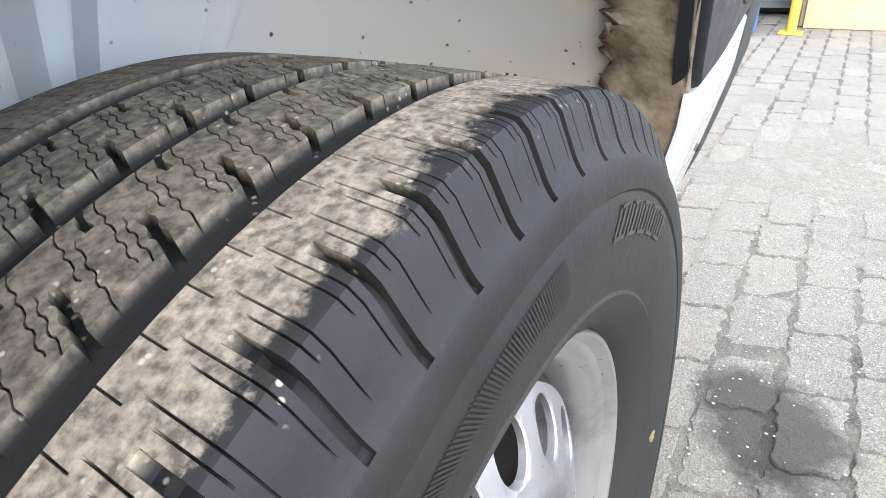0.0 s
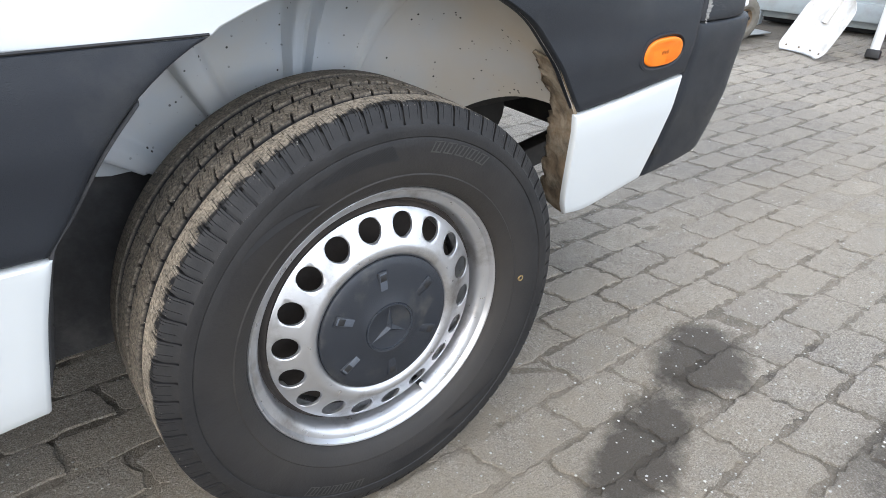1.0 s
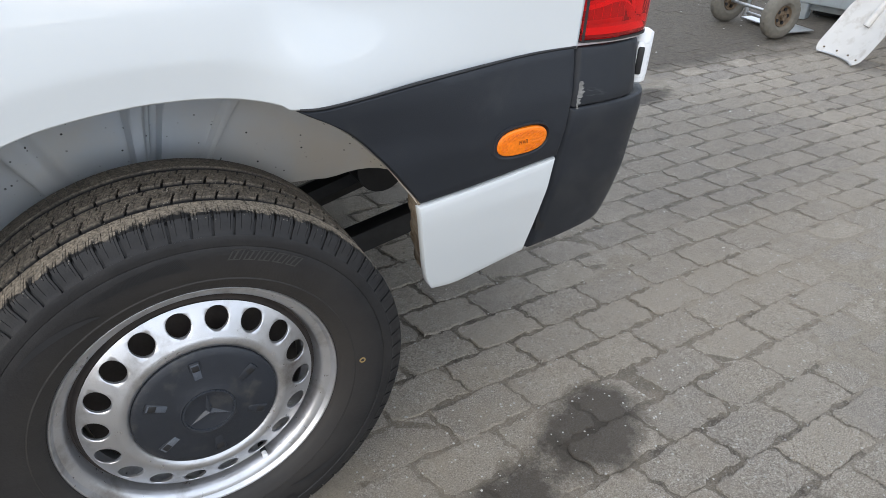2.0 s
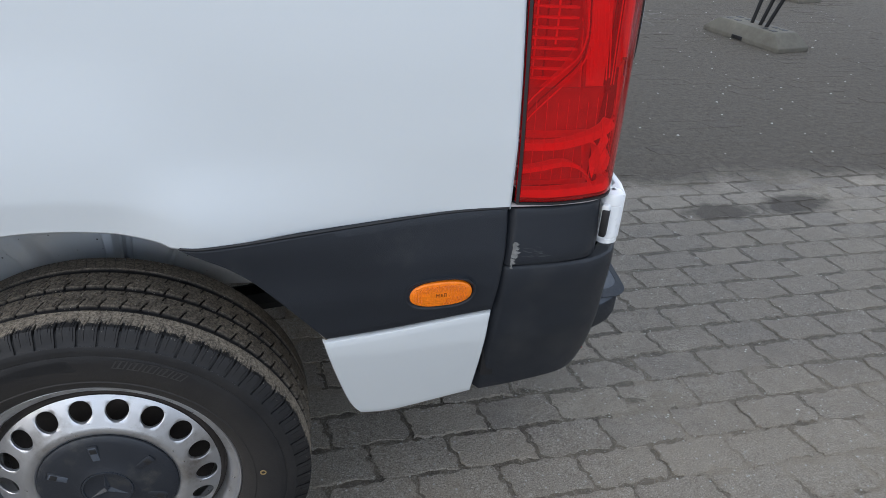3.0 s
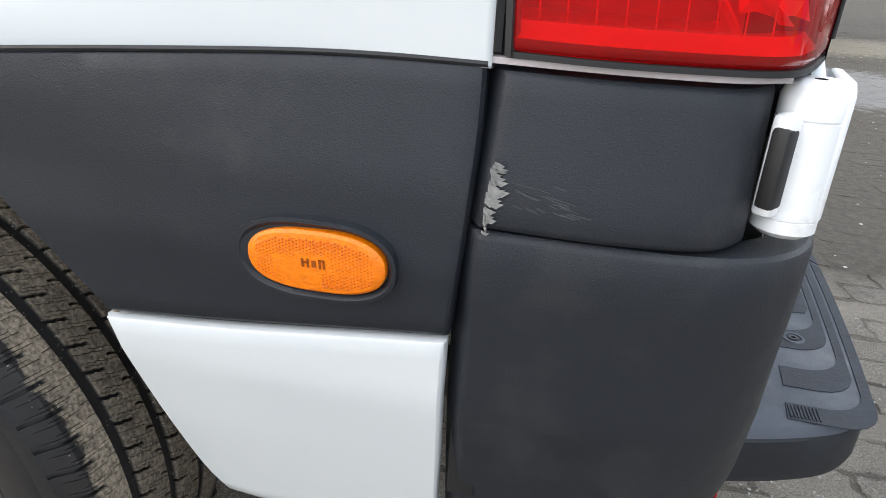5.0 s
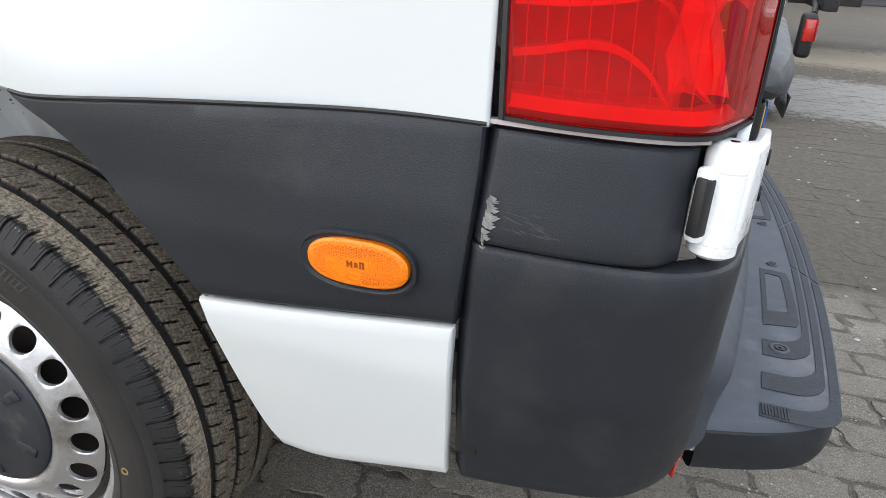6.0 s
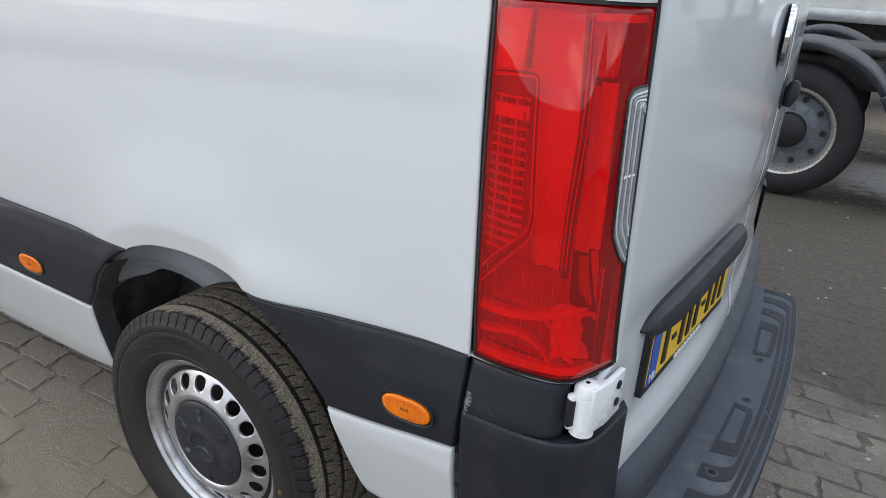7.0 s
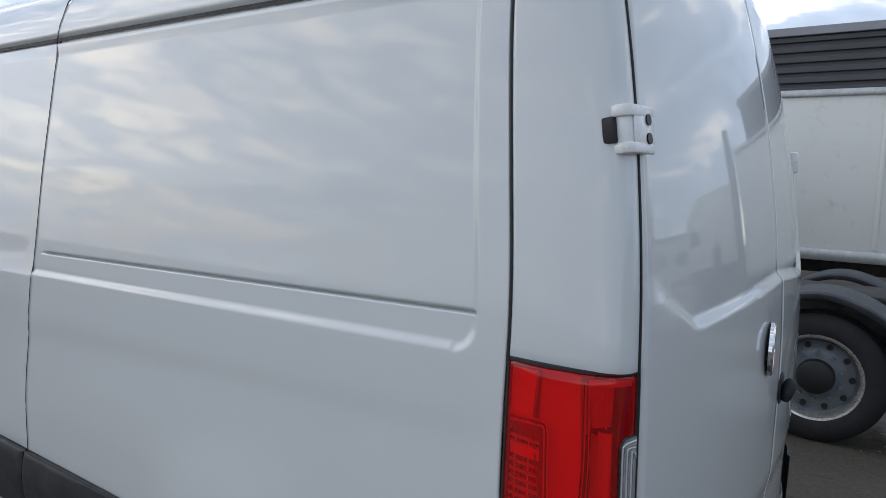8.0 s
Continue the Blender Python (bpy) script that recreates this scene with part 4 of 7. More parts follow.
# louvred field with its frame
lamp_panel("louvre_recess", 1.030, 1.300, table((1.03, 0.012), (1.30, 0.016)), table((1.03, 0.10), (1.06, 0.22), (1.10, 0.325), (1.14, 0.335), (1.30, 0.315)), 0.024, "lamp_dark", 10, 20)
for k_ in range(17):
    z_ = 1.046 + k_ * 0.0142
    wide = 0.02 if k_ == 14 else 0.0034
    end = min(0.280, 0.13 + (z_ - 1.03) * 3.0)
    lamp_panel("slat", z_, z_ + wide, 0.032, end, lambda u, v: 0.010 - 0.003 * v, "reflector", 8, 3, thick=0.012)
for k_ in range(4):
    u_ = 0.050 + k_ * 0.060
    lamp_rod("louvre_wire", [(u_, 1.045 + 0.05 * max(0, k_ - 1)), (u_ + 0.012, 1.15), (u_ + 0.008, 1.275)], 0.019, 0.0016, "lamp_black" if k_ % 2 else "reflector", 12)
for off, nm in ((0.0, "reflector"), (0.014, "lamp_black"), (0.026, "reflector")):
    lamp_rod("louvre_frame", [(0.012, 1.302 + off * 0.4), (0.10, 1.3035 + off * 0.4), (0.29, 1.306 + off * 0.3), (0.312 + off, 1.298), (0.318 + off, 1.25), (0.330 + off, 1.15), (0.332 + off, 1.108 - off * 0.2), (0.29 + off, 1.080 - off * 0.4), (0.17, 1.052 - off * 0.9), (0.06, 1.024 - off), (0.012, 1.008 - off)], 0.0075, 0.0013, nm, 70)
# rear column: top pane, prism patch, bright bar, the wide foot below it
lamp_panel("top_rear_pane", 1.312, 1.392, table((1.312, 0.70), (1.39, 0.66)), 0.985, lambda u, v: 0.022 + 0.010 * u, "lamp_mid", 12, 10)
lamp_panel("top_rear_edge", 1.384, 1.394, 0.64, 0.985, 0.010, "reflector", 12, 3)
lamp_rod("pane_edge", [(0.80, 1.312), (0.808, 1.36), (0.80, 1.39)], 0.018, 0.0012, "reflector", 14)
lamp_panel("bright_bar", 1.066, 1.306, table((1.066, 0.742), (1.30, 0.745)), table((1.066, 0.850), (1.12, 0.862), (1.30, 0.866)), lambda u, v: 0.010 + 0.012 * abs(2 * u - 1) ** 2, "reflector", 12, 22)
lamp_panel("bar_side", 1.060, 1.30, table((1.06, 0.668), (1.24, 0.712), (1.30, 0.72)), table((1.06, 0.737), (1.30, 0.740)), lambda u, v: 0.034 - 0.018 * u, "lamp_mid", 8, 18)
lamp_panel("rear_foot", 0.900, 1.062, table((0.90, 0.93), (0.94, 0.88), (0.98, 0.81), (1.03, 0.765), (1.062, 0.745)), table((0.90, 0.985), (1.03, 0.985), (1.062, 0.87)), lambda u, v: 0.012 + 0.012 * u, "reflector", 12, 18)


def prism_patch(z0, z1, left, right, k):
    V, F = [], []
    z = z0
    row = 0
    while z < z1:
        u = left(z) + (0.006 if row % 2 else 0.0)
        while u < right(z):
            b = len(V)
            for du, dz in ((-0.0045, 0), (0, -0.0016), (0.0045, 0), (0, 0.0016)):
                V.append(lamp_at(u + du, z + dz, k))
            V.append(lamp_at(u, z, k - 0.0015))
            F.extend([(b, b + 1, b + 4), (b + 1, b + 2, b + 4), (b + 2, b + 3, b + 4), (b + 3, b, b + 4)])
            u += 0.012
        z += 0.0021
        row += 1
    return mesh(V, F)


part("prism_field", prism_patch(1.318, 1.366, table((1.30, 0.685), (1.37, 0.672)), table((1.30, 0.752), (1.37, 0.735)), 0.018), MAT["reflector"], tail, smooth=False)
part("prism_field", prism_patch(0.972, 1.058, table((0.972, 0.775), (1.0, 0.69), (1.03, 0.672), (1.058, 0.668)), table((0.972, 0.80), (1.02, 0.755), (1.058, 0.735)), 0.016), MAT["reflector"], tail, smooth=False)
# dark lower field, ledges and the creased reflector
lamp_panel("lower_field", 0.958, 1.028, 0.010, 0.60, lambda u, v: 0.040 - 0.010 * v, "lamp_dark", 20, 10)
lamp_panel("between_field", 0.872, 0.945, 0.010, table((0.872, 0.50), (0.945, 0.44)), lambda u, v: 0.038, "lamp_dark", 16, 10)


def ribbon(name, pts, wide, k0, k1, mat, n=40):
    """A curved ledge: a band that follows pts, its front edge nearer the lens."""
    C = spline(pts, n)
    V = []
    for dz, k in ((0.0, k0 + 0.012), (0.0, k0), (wide, k1), (wide, k1 + 0.016)):
        V += [lamp_at(u, z + dz, k) for u, z in C]
    return part(name, mesh(V, grid_faces(n, 4)), MAT[mat], tail)


ribbon("ledge", [(0.008, 0.936), (0.20, 0.938), (0.36, 0.944), (0.50, 0.954), (0.64, 0.966)], 0.009, 0.008, 0.016, "reflector")
ribbon("lower_ledge", [(0.008, 0.896), (0.12, 0.901), (0.24, 0.908), (0.34, 0.905), (0.43, 0.890), (0.50, 0.866)], 0.006, 0.009, 0.014, "reflector")
ribbon("lower_ledge", [(0.42, 0.948), (0.50, 0.935), (0.54, 0.91), (0.58, 0.885), (0.66, 0.872)], 0.005, 0.012, 0.018, "reflector")
ribbon("bottom_ledge", [(0.006, 0.857), (0.3, 0.857), (0.6, 0.857), (0.99, 0.857)], 0.010, 0.004, 0.012, "reflector", 50)


def creased():
    """Reflector pressed into many small facets."""
    rnd = random.Random(41)
    nu, nz = 8, 7
    V = []
    for j in range(nz):
        for i in range(nu):
            u = 0.50 + (0.975 - 0.50) * i / (nu - 1) + rnd.uniform(-0.012, 0.012)
            z = 0.868 + (0.962 - 0.868) * j / (nz - 1) + 0.012 * (1 - i / nu) + rnd.uniform(-0.003, 0.003)
            V.append(lamp_at(u, z, 0.020 + rnd.uniform(-0.006, 0.006) + 0.007 * math.sin(i * 1.3 + j * 0.9)))
    return mesh(V, grid_faces(nu, nz))


part("creased_reflector", creased(), MAT["reflector"], tail, "creased bright reflector", smooth=False)
# fine flutes moulded into the back of the lens
for k_ in range(9):
    u_ = 0.06 + k_ * 0.062
    lamp_rod("lens_flute", [(u_, 0.868), (u_ + 0.002, 0.95), (u_ + 0.004, 1.02 + 0.006 * math.sin(k_ * 2.1))], 0.004, 0.0005, "lamp_mid", 8)
lamp_panel("rear_cheek", 0.862, 1.032, 0.825, 0.985, lambda u, v: 0.009 + 0.004 * u, "reflector", 8, 12)
lamp_rod("lens_fold", [(0.800, 0.858), (0.803, 0.95), (0.806, 1.06)], 0.0022, 0.0012, "lamp_dark", 14)
# clear reversing light strip, fluted along its outline
edge_l = table((1.035, 0.975), (1.05, 0.935), (1.085, 0.868), (1.10, 0.858), (1.275, 0.858), (1.29, 0.868), (1.298, 0.892), (1.304, 0.945))
lamp_panel("clear_strip", 1.038, 1.303, edge_l, 0.997, -0.0016, "clear_grey", 10, 40, "clear fluted reversing light strip")
for k_ in range(6):
    o = 0.010 + k_ * 0.021
    lamp_rod("clear_flute", [(0.990, 1.043 + 0.010 * k_), (0.940 + 0.4 * o, 1.060 + 0.009 * k_), (0.866 + o, 1.098 + 0.004 * k_), (0.862 + o, 1.18), (0.862 + o, 1.272), (0.878 + o, 1.290 - 0.003 * k_), (0.990, 1.297 - 0.006 * k_)], -0.0018, 0.0017, "clear_rib" if k_ % 2 == 0 else "clear_grey", 50)
lamp_rod("strip_edge", [(0.992, 1.036), (0.940, 1.048), (0.868, 1.083), (0.854, 1.105), (0.854, 1.27), (0.864, 1.290), (0.90, 1.301), (0.99, 1.305)], -0.001, 0.0020, "lamp_black", 50)
for k_ in range(3):
    lamp_rod("strip_clip", [(0.885 + 0.034 * k_, 1.176 + 0.001 * k_), (0.898 + 0.034 * k_, 1.180)], -0.0035, 0.0016, "bar_white", 4)


# bumper corner
def bump_path(z):
    t = (z - 0.43) / 0.305
    yb = clad_y(0.60, z) + 0.004
    tuck = 0.012 * (1 - smooth(-0.05, 0.32, t))
    return [(0.678 + 0.008 * t, yb), (0.77, yb), (0.835, yb + 0.005), (0.876 - tuck, yb + 0.022), (0.903 - tuck, yb + 0.056), (0.915 - tuck, yb + 0.110), (0.924 - tuck, yb + 0.175)]


part("bumper_corner", corner_sheet(0.43, 0.735, bump_path, 20, depth=0.025, roll=0.005, zb=lambda u: 0.418 + 0.075 * u ** 1.2, zt=lambda u: 0.735 + 0.002 * u), MAT["plastic"], van, "dark grey grained bumper corner")


def upper_path(z):
    yb = clad_y(0.60, z) + 0.002
    return [(0.690 + 0.006 * (z - 0.74) / 0.1, yb), (0.76, yb - 0.001), (0.812, yb + 0.005), (0.840, yb + 0.016), (0.856, yb + 0.038)]


part("bumper_end_piece", corner_sheet(0.7382, 0.8375, upper_path, 10, depth=0.03, roll=0.0035, nu=26, ev=0.05), MAT["plastic"], van, "dark plastic end piece with a torn scraped edge")
part("seam_backing", box(0.024, 0.02, 0.37, 0.002, pose(0.682, 0.034, 0.655)), MAT["black"], van)
part("white_ledge", corner_sheet(0.8412, 0.8452, lambda z: [(0.684, 0.000), (0.76, -0.003), (0.825, 0.004), (0.862, 0.024)], 2, depth=0.01, roll=0.001), MAT["grey_seal"], van)


def scrape(cx, cz, n, seed):
    """Peeled and scratched plastic at the torn edge: small raised flakes."""
    rnd = random.Random(seed)
    V, F = [], []
    for k in range(n):
        z = cz + rnd.uniform(-0.027, 0.022)
        w, h = rnd.uniform(0.002, 0.013) * (1.1 - abs(z - cz) * 22), rnd.uniform(0.001, 0.0045)
        c = spline(upper_path(z), np.array([0.004]))[0]
        x0 = c[0] + rnd.uniform(-0.001, 0.002)
        y0 = c[1] - 0.0012 - rnd.uniform(0, 0.0016)
        b = len(V)
        V += [(x0, y0 + 0.002, z), (x0 + w * 0.6, y0, z - rnd.uniform(0, 0.002)), (x0 + w, y0 + 0.001, z + h * 0.5), (x0 + w * 0.5, y0 - 0.0006, z + h), (x0, y0 + 0.002, z + h)]
        F.append((b, b + 1, b + 2, b + 3, b + 4))
    return mesh(V, F)


part("scrape_flake", scrape(0.692, 0.762, 46, 3), MAT["scuff"], van, "pale torn plastic flakes")
V, F = [], []
rnd = random.Random(12)
for k in range(26):
    z = 0.765 + rnd.uniform(-0.010, 0.008)
    x = 0.708 + rnd.uniform(0.0, 0.038)
    L = rnd.uniform(0.004, 0.014)
    b = len(V)
    y = clad_y(0.6, z) + 0.0006
    V += [(x, y, z), (x + L, y - 0.0004, z - 0.002), (x + L, y - 0.0004, z - 0.0015), (x, y, z + 0.0005)]
    F.append((b, b + 1, b + 2, b + 3))
part("scratch_marks", mesh(V, F), plain("faint_scratch", (0.06, 0.062, 0.066), 0.6), van)
part("corner_reflector", corner_sheet(0.462, 0.482, lambda z: [(x + 0.003, y - 0.002) for x, y in bump_path(0.47)[4:7]], 3, depth=0.006, roll=0.002, nu=10), MAT["red_reflector"], van, "small red reflector")


# rear doors
def door(y0, y1, name, flip=1):
    ys = list(np.linspace(y0, y1, 44))
    zs = list(np.linspace(0.545, 1.0, 28)) + list(np.linspace(1.03, 1.33, 9)) + list(np.linspace(1.35, 1.52, 24)) + list(np.linspace(1.54, 2.28, 24))
    V = []
    for z in zs:
        for y in ys:
            edge = float(np.interp(z, BODY[:, 0], BODY[:, 1])) + 0.0605 if z > 0.8 else 0.066
            if 0.84 < z < 1.412:                   # cut out for the tail lamp
                edge = lens_path(z)[-1][1] + 0.005
            yy = 0.997 - (0.997 - y) * (0.997 - edge) / 0.931 if y < 1 else 1.003 + (y - 1.003) * (0.997 - edge) / 0.931
            if z < 0.76:                          # the lower corner is cut back beside the bumper
                cut = 0.150 + 0.05 * (0.76 - z) / 0.2
                yy = max(y, cut) if y < 1 else min(y, 2 - cut)
            x = rear_x(yy, z)
            d = abs(yy - 1.0)
            line = 1.452 + 0.46 * (d - 0.70) if d > 0.70 else 1.452 + 0.040 * (0.70 - d) / 0.70
            top = min((z - line) / 0.020, (0.905 - d) / 0.05)
            x -= 0.014 * smooth(0, 1, top)
            V.append((x, yy, z))
    me = mesh(V, grid_faces(len(ys), len(zs)))
    ob = part(name, me, MAT["paint"], van, "white painted rear door")
    mm = ob.modifiers.new("thickness", "SOLIDIFY")
    mm.thickness, mm.offset = 0.02, -1
    ob.modifiers.new("crisp_edges", "WEIGHTED_NORMAL").weight = 90
    return ob


# black rod beside lamp and pillar, standing in for the shaded door gap
pts = []
for z in np.linspace(0.86, 2.30, 50):
    c = lens_path(z)[-1] if z < 1.412 else corner_path(z)[-1]
    pts.append((c[0] + 0.0006, c[1] + 0.0022, z))
part("door_gap", rod(pts, 0.0024, 6), MAT["black"], van)
rear_door = door(0.066, 0.997, "rear_door")
door(1.003, 1.934, "rear_door")
part("door_seam_backing", box(0.02, 1.80, 1.5, 0.004, pose(0.80, 1.0, 1.25, 0, -3, 0)), MAT["black"], van)
part("far_corner", corner_sheet(0.80, 2.33, lambda z: [(x, VW - y) for x, y in corner_path(z)], 16), MAT["paint"], van)
part("far_bumper_corner", corner_sheet(0.43, 0.735, lambda z: [(x, VW - y) for x, y in bump_path(z)], 12, depth=0.02), MAT["plastic"], van)


def hinge(cx, cy, z0, z1, tilt=0.0, reach=1.0):
    """Barrel hinge with a leaf bolted to the door and a rubber buffer."""
    h = z1 - z0
    root = empty("door_hinge", pose(cx, cy, z0, 0, -tilt, 0))
    root.parent = van
    root["label"] = "white painted door hinge with a black buffer"
    r = 0.0205
    prof = [(0.0, 0.004), (0.0, r * 0.75), (0.004, r), (0.012, r), (0.0125, r - 0.001), (0.0135, r), (h - 0.024, r), (h - 0.0235, r - 0.0012), (h - 0.022, r), (h - 0.010, r), (h - 0.003, r * 0.86), (h, r * 0.6), (h, 0.004)]
    part("barrel", lathe(prof, 32, "z"), MAT["white_plastic"], root)
    bm = prism([(0.0, -0.018), (0.018, -0.014), (0.030, 0.030 * reach), (0.036, 0.085 * reach), (0.026, 0.088 * reach), (0.018, 0.034 * reach), (0.0, 0.018)], 0.012, h - 0.004, 0.003)
    leaf = part("leaf", bm, MAT["white_plastic"], root)
    for zz in (h * 0.42, h * 0.76):
        part("bolt_hole", rod([(0.0205, 0.062 * reach, zz), (0.0362, 0.0605 * reach, zz)], 0.0078, 18), MAT["bolt"], leaf)
    part("buffer", box(0.012, 0.014, h * 0.52, 0.003, pose(-0.0165, -0.0205, h * 0.47, 0, 0, -38)), MAT["black"], root)
    part("buffer_seat", box(0.014, 0.026, h * 0.66, 0.004, pose(-0.0125, -0.0125, h * 0.48, 0, 0, -38)), MAT["white_plastic"], root)
    return root


hinge(0.880, 0.040, 0.744, 0.843)


def clasp_hinge(cx, cy, z0, z1, tilt):
    """Short hinge: a leaf with two rounded prongs that clasp the barrel, and a black buffer beside it."""
    h = z1 - z0
    root = empty("door_hinge", pose(cx, cy, z0, 0, -tilt, 0))
    root.parent = van
    root["label"] = "white painted clasp hinge with a black buffer"
    prong = [(-0.004, -0.021), (0.010, -0.021), (0.020, -0.013), (0.027, 0.022), (0.031, 0.062), (0.020, 0.066), (0.012, 0.030), (0.002, 0.017), (-0.013, 0.012), (-0.019, -0.003), (-0.015, -0.016)]
    part("prong", prism(prong, 0.0, 0.018, 0.004), MAT["white_plastic"], root)
    part("prong", prism(prong, h - 0.020, h, 0.004), MAT["white_plastic"], root)
    leaf = part("leaf", prism([(0.019, -0.004), (0.026, 0.022), (0.030, 0.062), (0.020, 0.065), (0.012, 0.030), (0.012, 0.004)], 0.014, h - 0.016, 0.002), MAT["white_plastic"], root)
    part("barrel", lathe([(0.017, 0.002), (0.017, 0.0150), (0.019, 0.0160), (h - 0.021, 0.0160), (h - 0.019, 0.0150), (h - 0.019, 0.002)], 28, "z"), MAT["white_plastic"], root)
    for zz in (h * 0.31, h * 0.70):
        part("bolt_hole", rod([(0.014, 0.040, zz), (0.0303, 0.0385, zz)], 0.0095, 20), MAT["bolt"], leaf)
    part("buffer", box(0.022, 0.028, h - 0.037, 0.003, pose(-0.0165, -0.010, h * 0.5, 0, 0, -12)), MAT["black"], root)
    return root


clasp_hinge(0.834, 0.085, 1.762, 1.842, 8)
bm = box(0.03, 0.03, 0.08, 0.006, pose(0.832, 1.955, 1.855))
part("far_hinge", bm, MAT["white_plastic"], van)

# plate, its lamp cover, emblem and handle
plate = empty("number_plate")
plate.parent = van
plate["label"] = "yellow number plate in a black frame"


def on_door(y, z, out):
    return (rear_x(y, z) + out, y, z)


def door_slab(y0, y1, z0, z1, out, thick, mat, name, parent, bev=0.001):
    a, b = Vector(on_door(y0, z0, out)), Vector(on_door(y1, z0, out))
    mid = (a + b) / 2
    ang = math.degrees(math.atan2(b.y - a.y, b.x - a.x)) - 90
    bm = box(thick, (b - a).length, z1 - z0, bev, pose(mid.x, mid.y, (z0 + z1) / 2, 0, 0, ang))
    return part(name, bm, MAT[mat], parent, smooth=False)


door_slab(0.260, 0.790, 0.700, 0.838, 0.002, 0.022, "bar_black", "plate_frame", plate, 0.003)
door_slab(0.270, 0.783, 0.722, 0.832, 0.0125, 0.004, "yellow", "plate_face", plate)
door_slab(0.270, 0.311, 0.722, 0.832, 0.0155, 0.003, "blue", "country_strip", plate)
for ya in (0.342, 0.440, 0.486, 0.534, 0.622, 0.672, 0.720):
    door_slab(ya, ya + 0.020, 0.740, 0.816, 0.0158, 0.003, "bar_black", "plate_bar", plate, 0)
for ya in (0.388, 0.580):
    door_slab(ya, ya + 0.022, 0.774, 0.784, 0.0158, 0.003, "bar_black", "plate_bar", plate, 0)
for k in range(9):
    door_slab(0.44 + k * 0.02, 0.454 + k * 0.02, 0.706, 0.715, 0.0135, 0.003, "bar_white", "frame_bar", plate, 0)
txt = bpy.data.curves.new("country_code", "FONT")
txt.body, txt.size, txt.extrude = "NL", 0.026, 0.0006
txt.align_x = "CENTER"
code = new("country_code", txt)
code.data.materials.append(MAT["bar_white"])
code.parent = plate
cx = on_door(0.291, 0.730, 0.0175)
a, b = Vector(on_door(0.245, 0.73, 0)), Vector(on_door(0.785, 0.73, 0))
code.matrix_world = pose(*cx, 90, 0, math.degrees(math.atan2(b.y - a.y, b.x - a.x)))


def cover():
    """The lamp moulding above the plate, a long tapered bar."""
    V = []
    ys = spline([(0.225, 0), (0.24, 0), (0.30, 0), (0.5, 0), (0.75, 0), (0.86, 0), (0.885, 0)], 30)[:, 0]
    sec = [(-0.004, 0.050), (0.012, 0.054), (0.030, 0.044), (0.040, 0.022), (0.038, 0.004), (0.024, -0.006), (-0.004, -0.006)]
    for y in ys:
        t = (y - 0.225) / 0.66
        k = (1 - abs(2 * t - 1) ** 6) ** 0.6 * 0.9 + 0.08
        z0 = 0.838 + 0.012 * t
        for o, dz in sec:
            V.append((rear_x(y, z0) + o * k, y, z0 + 0.02 + (dz - 0.02) * k))
    F = grid_faces(len(sec), len(ys))
    n = len(sec)
    F += [tuple(range(n)), tuple(reversed(range(n * (len(ys) - 1), n * len(ys))))]
    return mesh(V, F)


part("plate_lamp_cover", cover(), MAT["plastic"], van, "dark moulding over the number plate")
em = empty("rear_emblem", Matrix.Translation(on_door(0.82, 1.335, 0.002)) @ pose(0, 0, 0, 0, 0, 97))
em.parent = van
em["label"] = "round chromed emblem"
part("emblem_disc", lathe([(0.002, 0.054), (-0.003, 0.054), (-0.004, 0.04), (-0.004, 0.001)], 40), MAT["bar_black"], em)
part("emblem_ring", lathe([(0.002, 0.066), (-0.006, 0.066), (-0.010, 0.061), (-0.006, 0.054), (0.002, 0.054)], 48), MAT["chrome"], em)


def spokes(R, w, t, y):
    bm = bmesh.new()
    for k in range(3):
        a = radians(90 + 120 * k)
        d, n = Vector((math.cos(a), 0, math.sin(a))), Vector((-math.sin(a), 0, math.cos(a)))
        p = [bm.verts.new(v) for v in (Vector((0, y, 0)) + n * w, Vector((0, y, 0)) - n * w, d * R + Vector((0, y, 0)), Vector((0, y - t, 0)))]
        for f in ((p[0], p[1], p[3]), (p[1], p[2], p[3]), (p[2], p[0], p[3])):
            bm.faces.new(f)
    bmesh.ops.recalc_face_normals(bm, faces=bm.faces)
    return bm


part("emblem_bar", spokes(0.054, 0.010, 0.008, -0.004), MAT["chrome"], em, smooth=False)
grip = lathe([(-0.060, 0.002), (-0.058, 0.012), (-0.048, 0.020), (-0.02, 0.027), (0.01, 0.028), (0.035, 0.022), (0.047, 0.012), (0.050, 0.002)], 24, "z")
hd = part("door_handle", grip, MAT["plastic"], van, "dark grip handle")
hd.matrix_basis = Matrix.Translation(on_door(1.04, 1.19, 0.020)) @ Euler((radians(-8), radians(10), 0)).to_matrix().to_4x4() @ Matrix.Scale(0.62, 4)
part("handle_plate", lathe([(0.004, 0.046), (-0.002, 0.045), (-0.004, 0.040), (-0.004, 0.001)], 32), MAT["plastic"], van).matrix_basis = Matrix.Translation(on_door(1.04, 1.19, 0.0)) @ pose(0, 0, 0, 0, 0, 92)


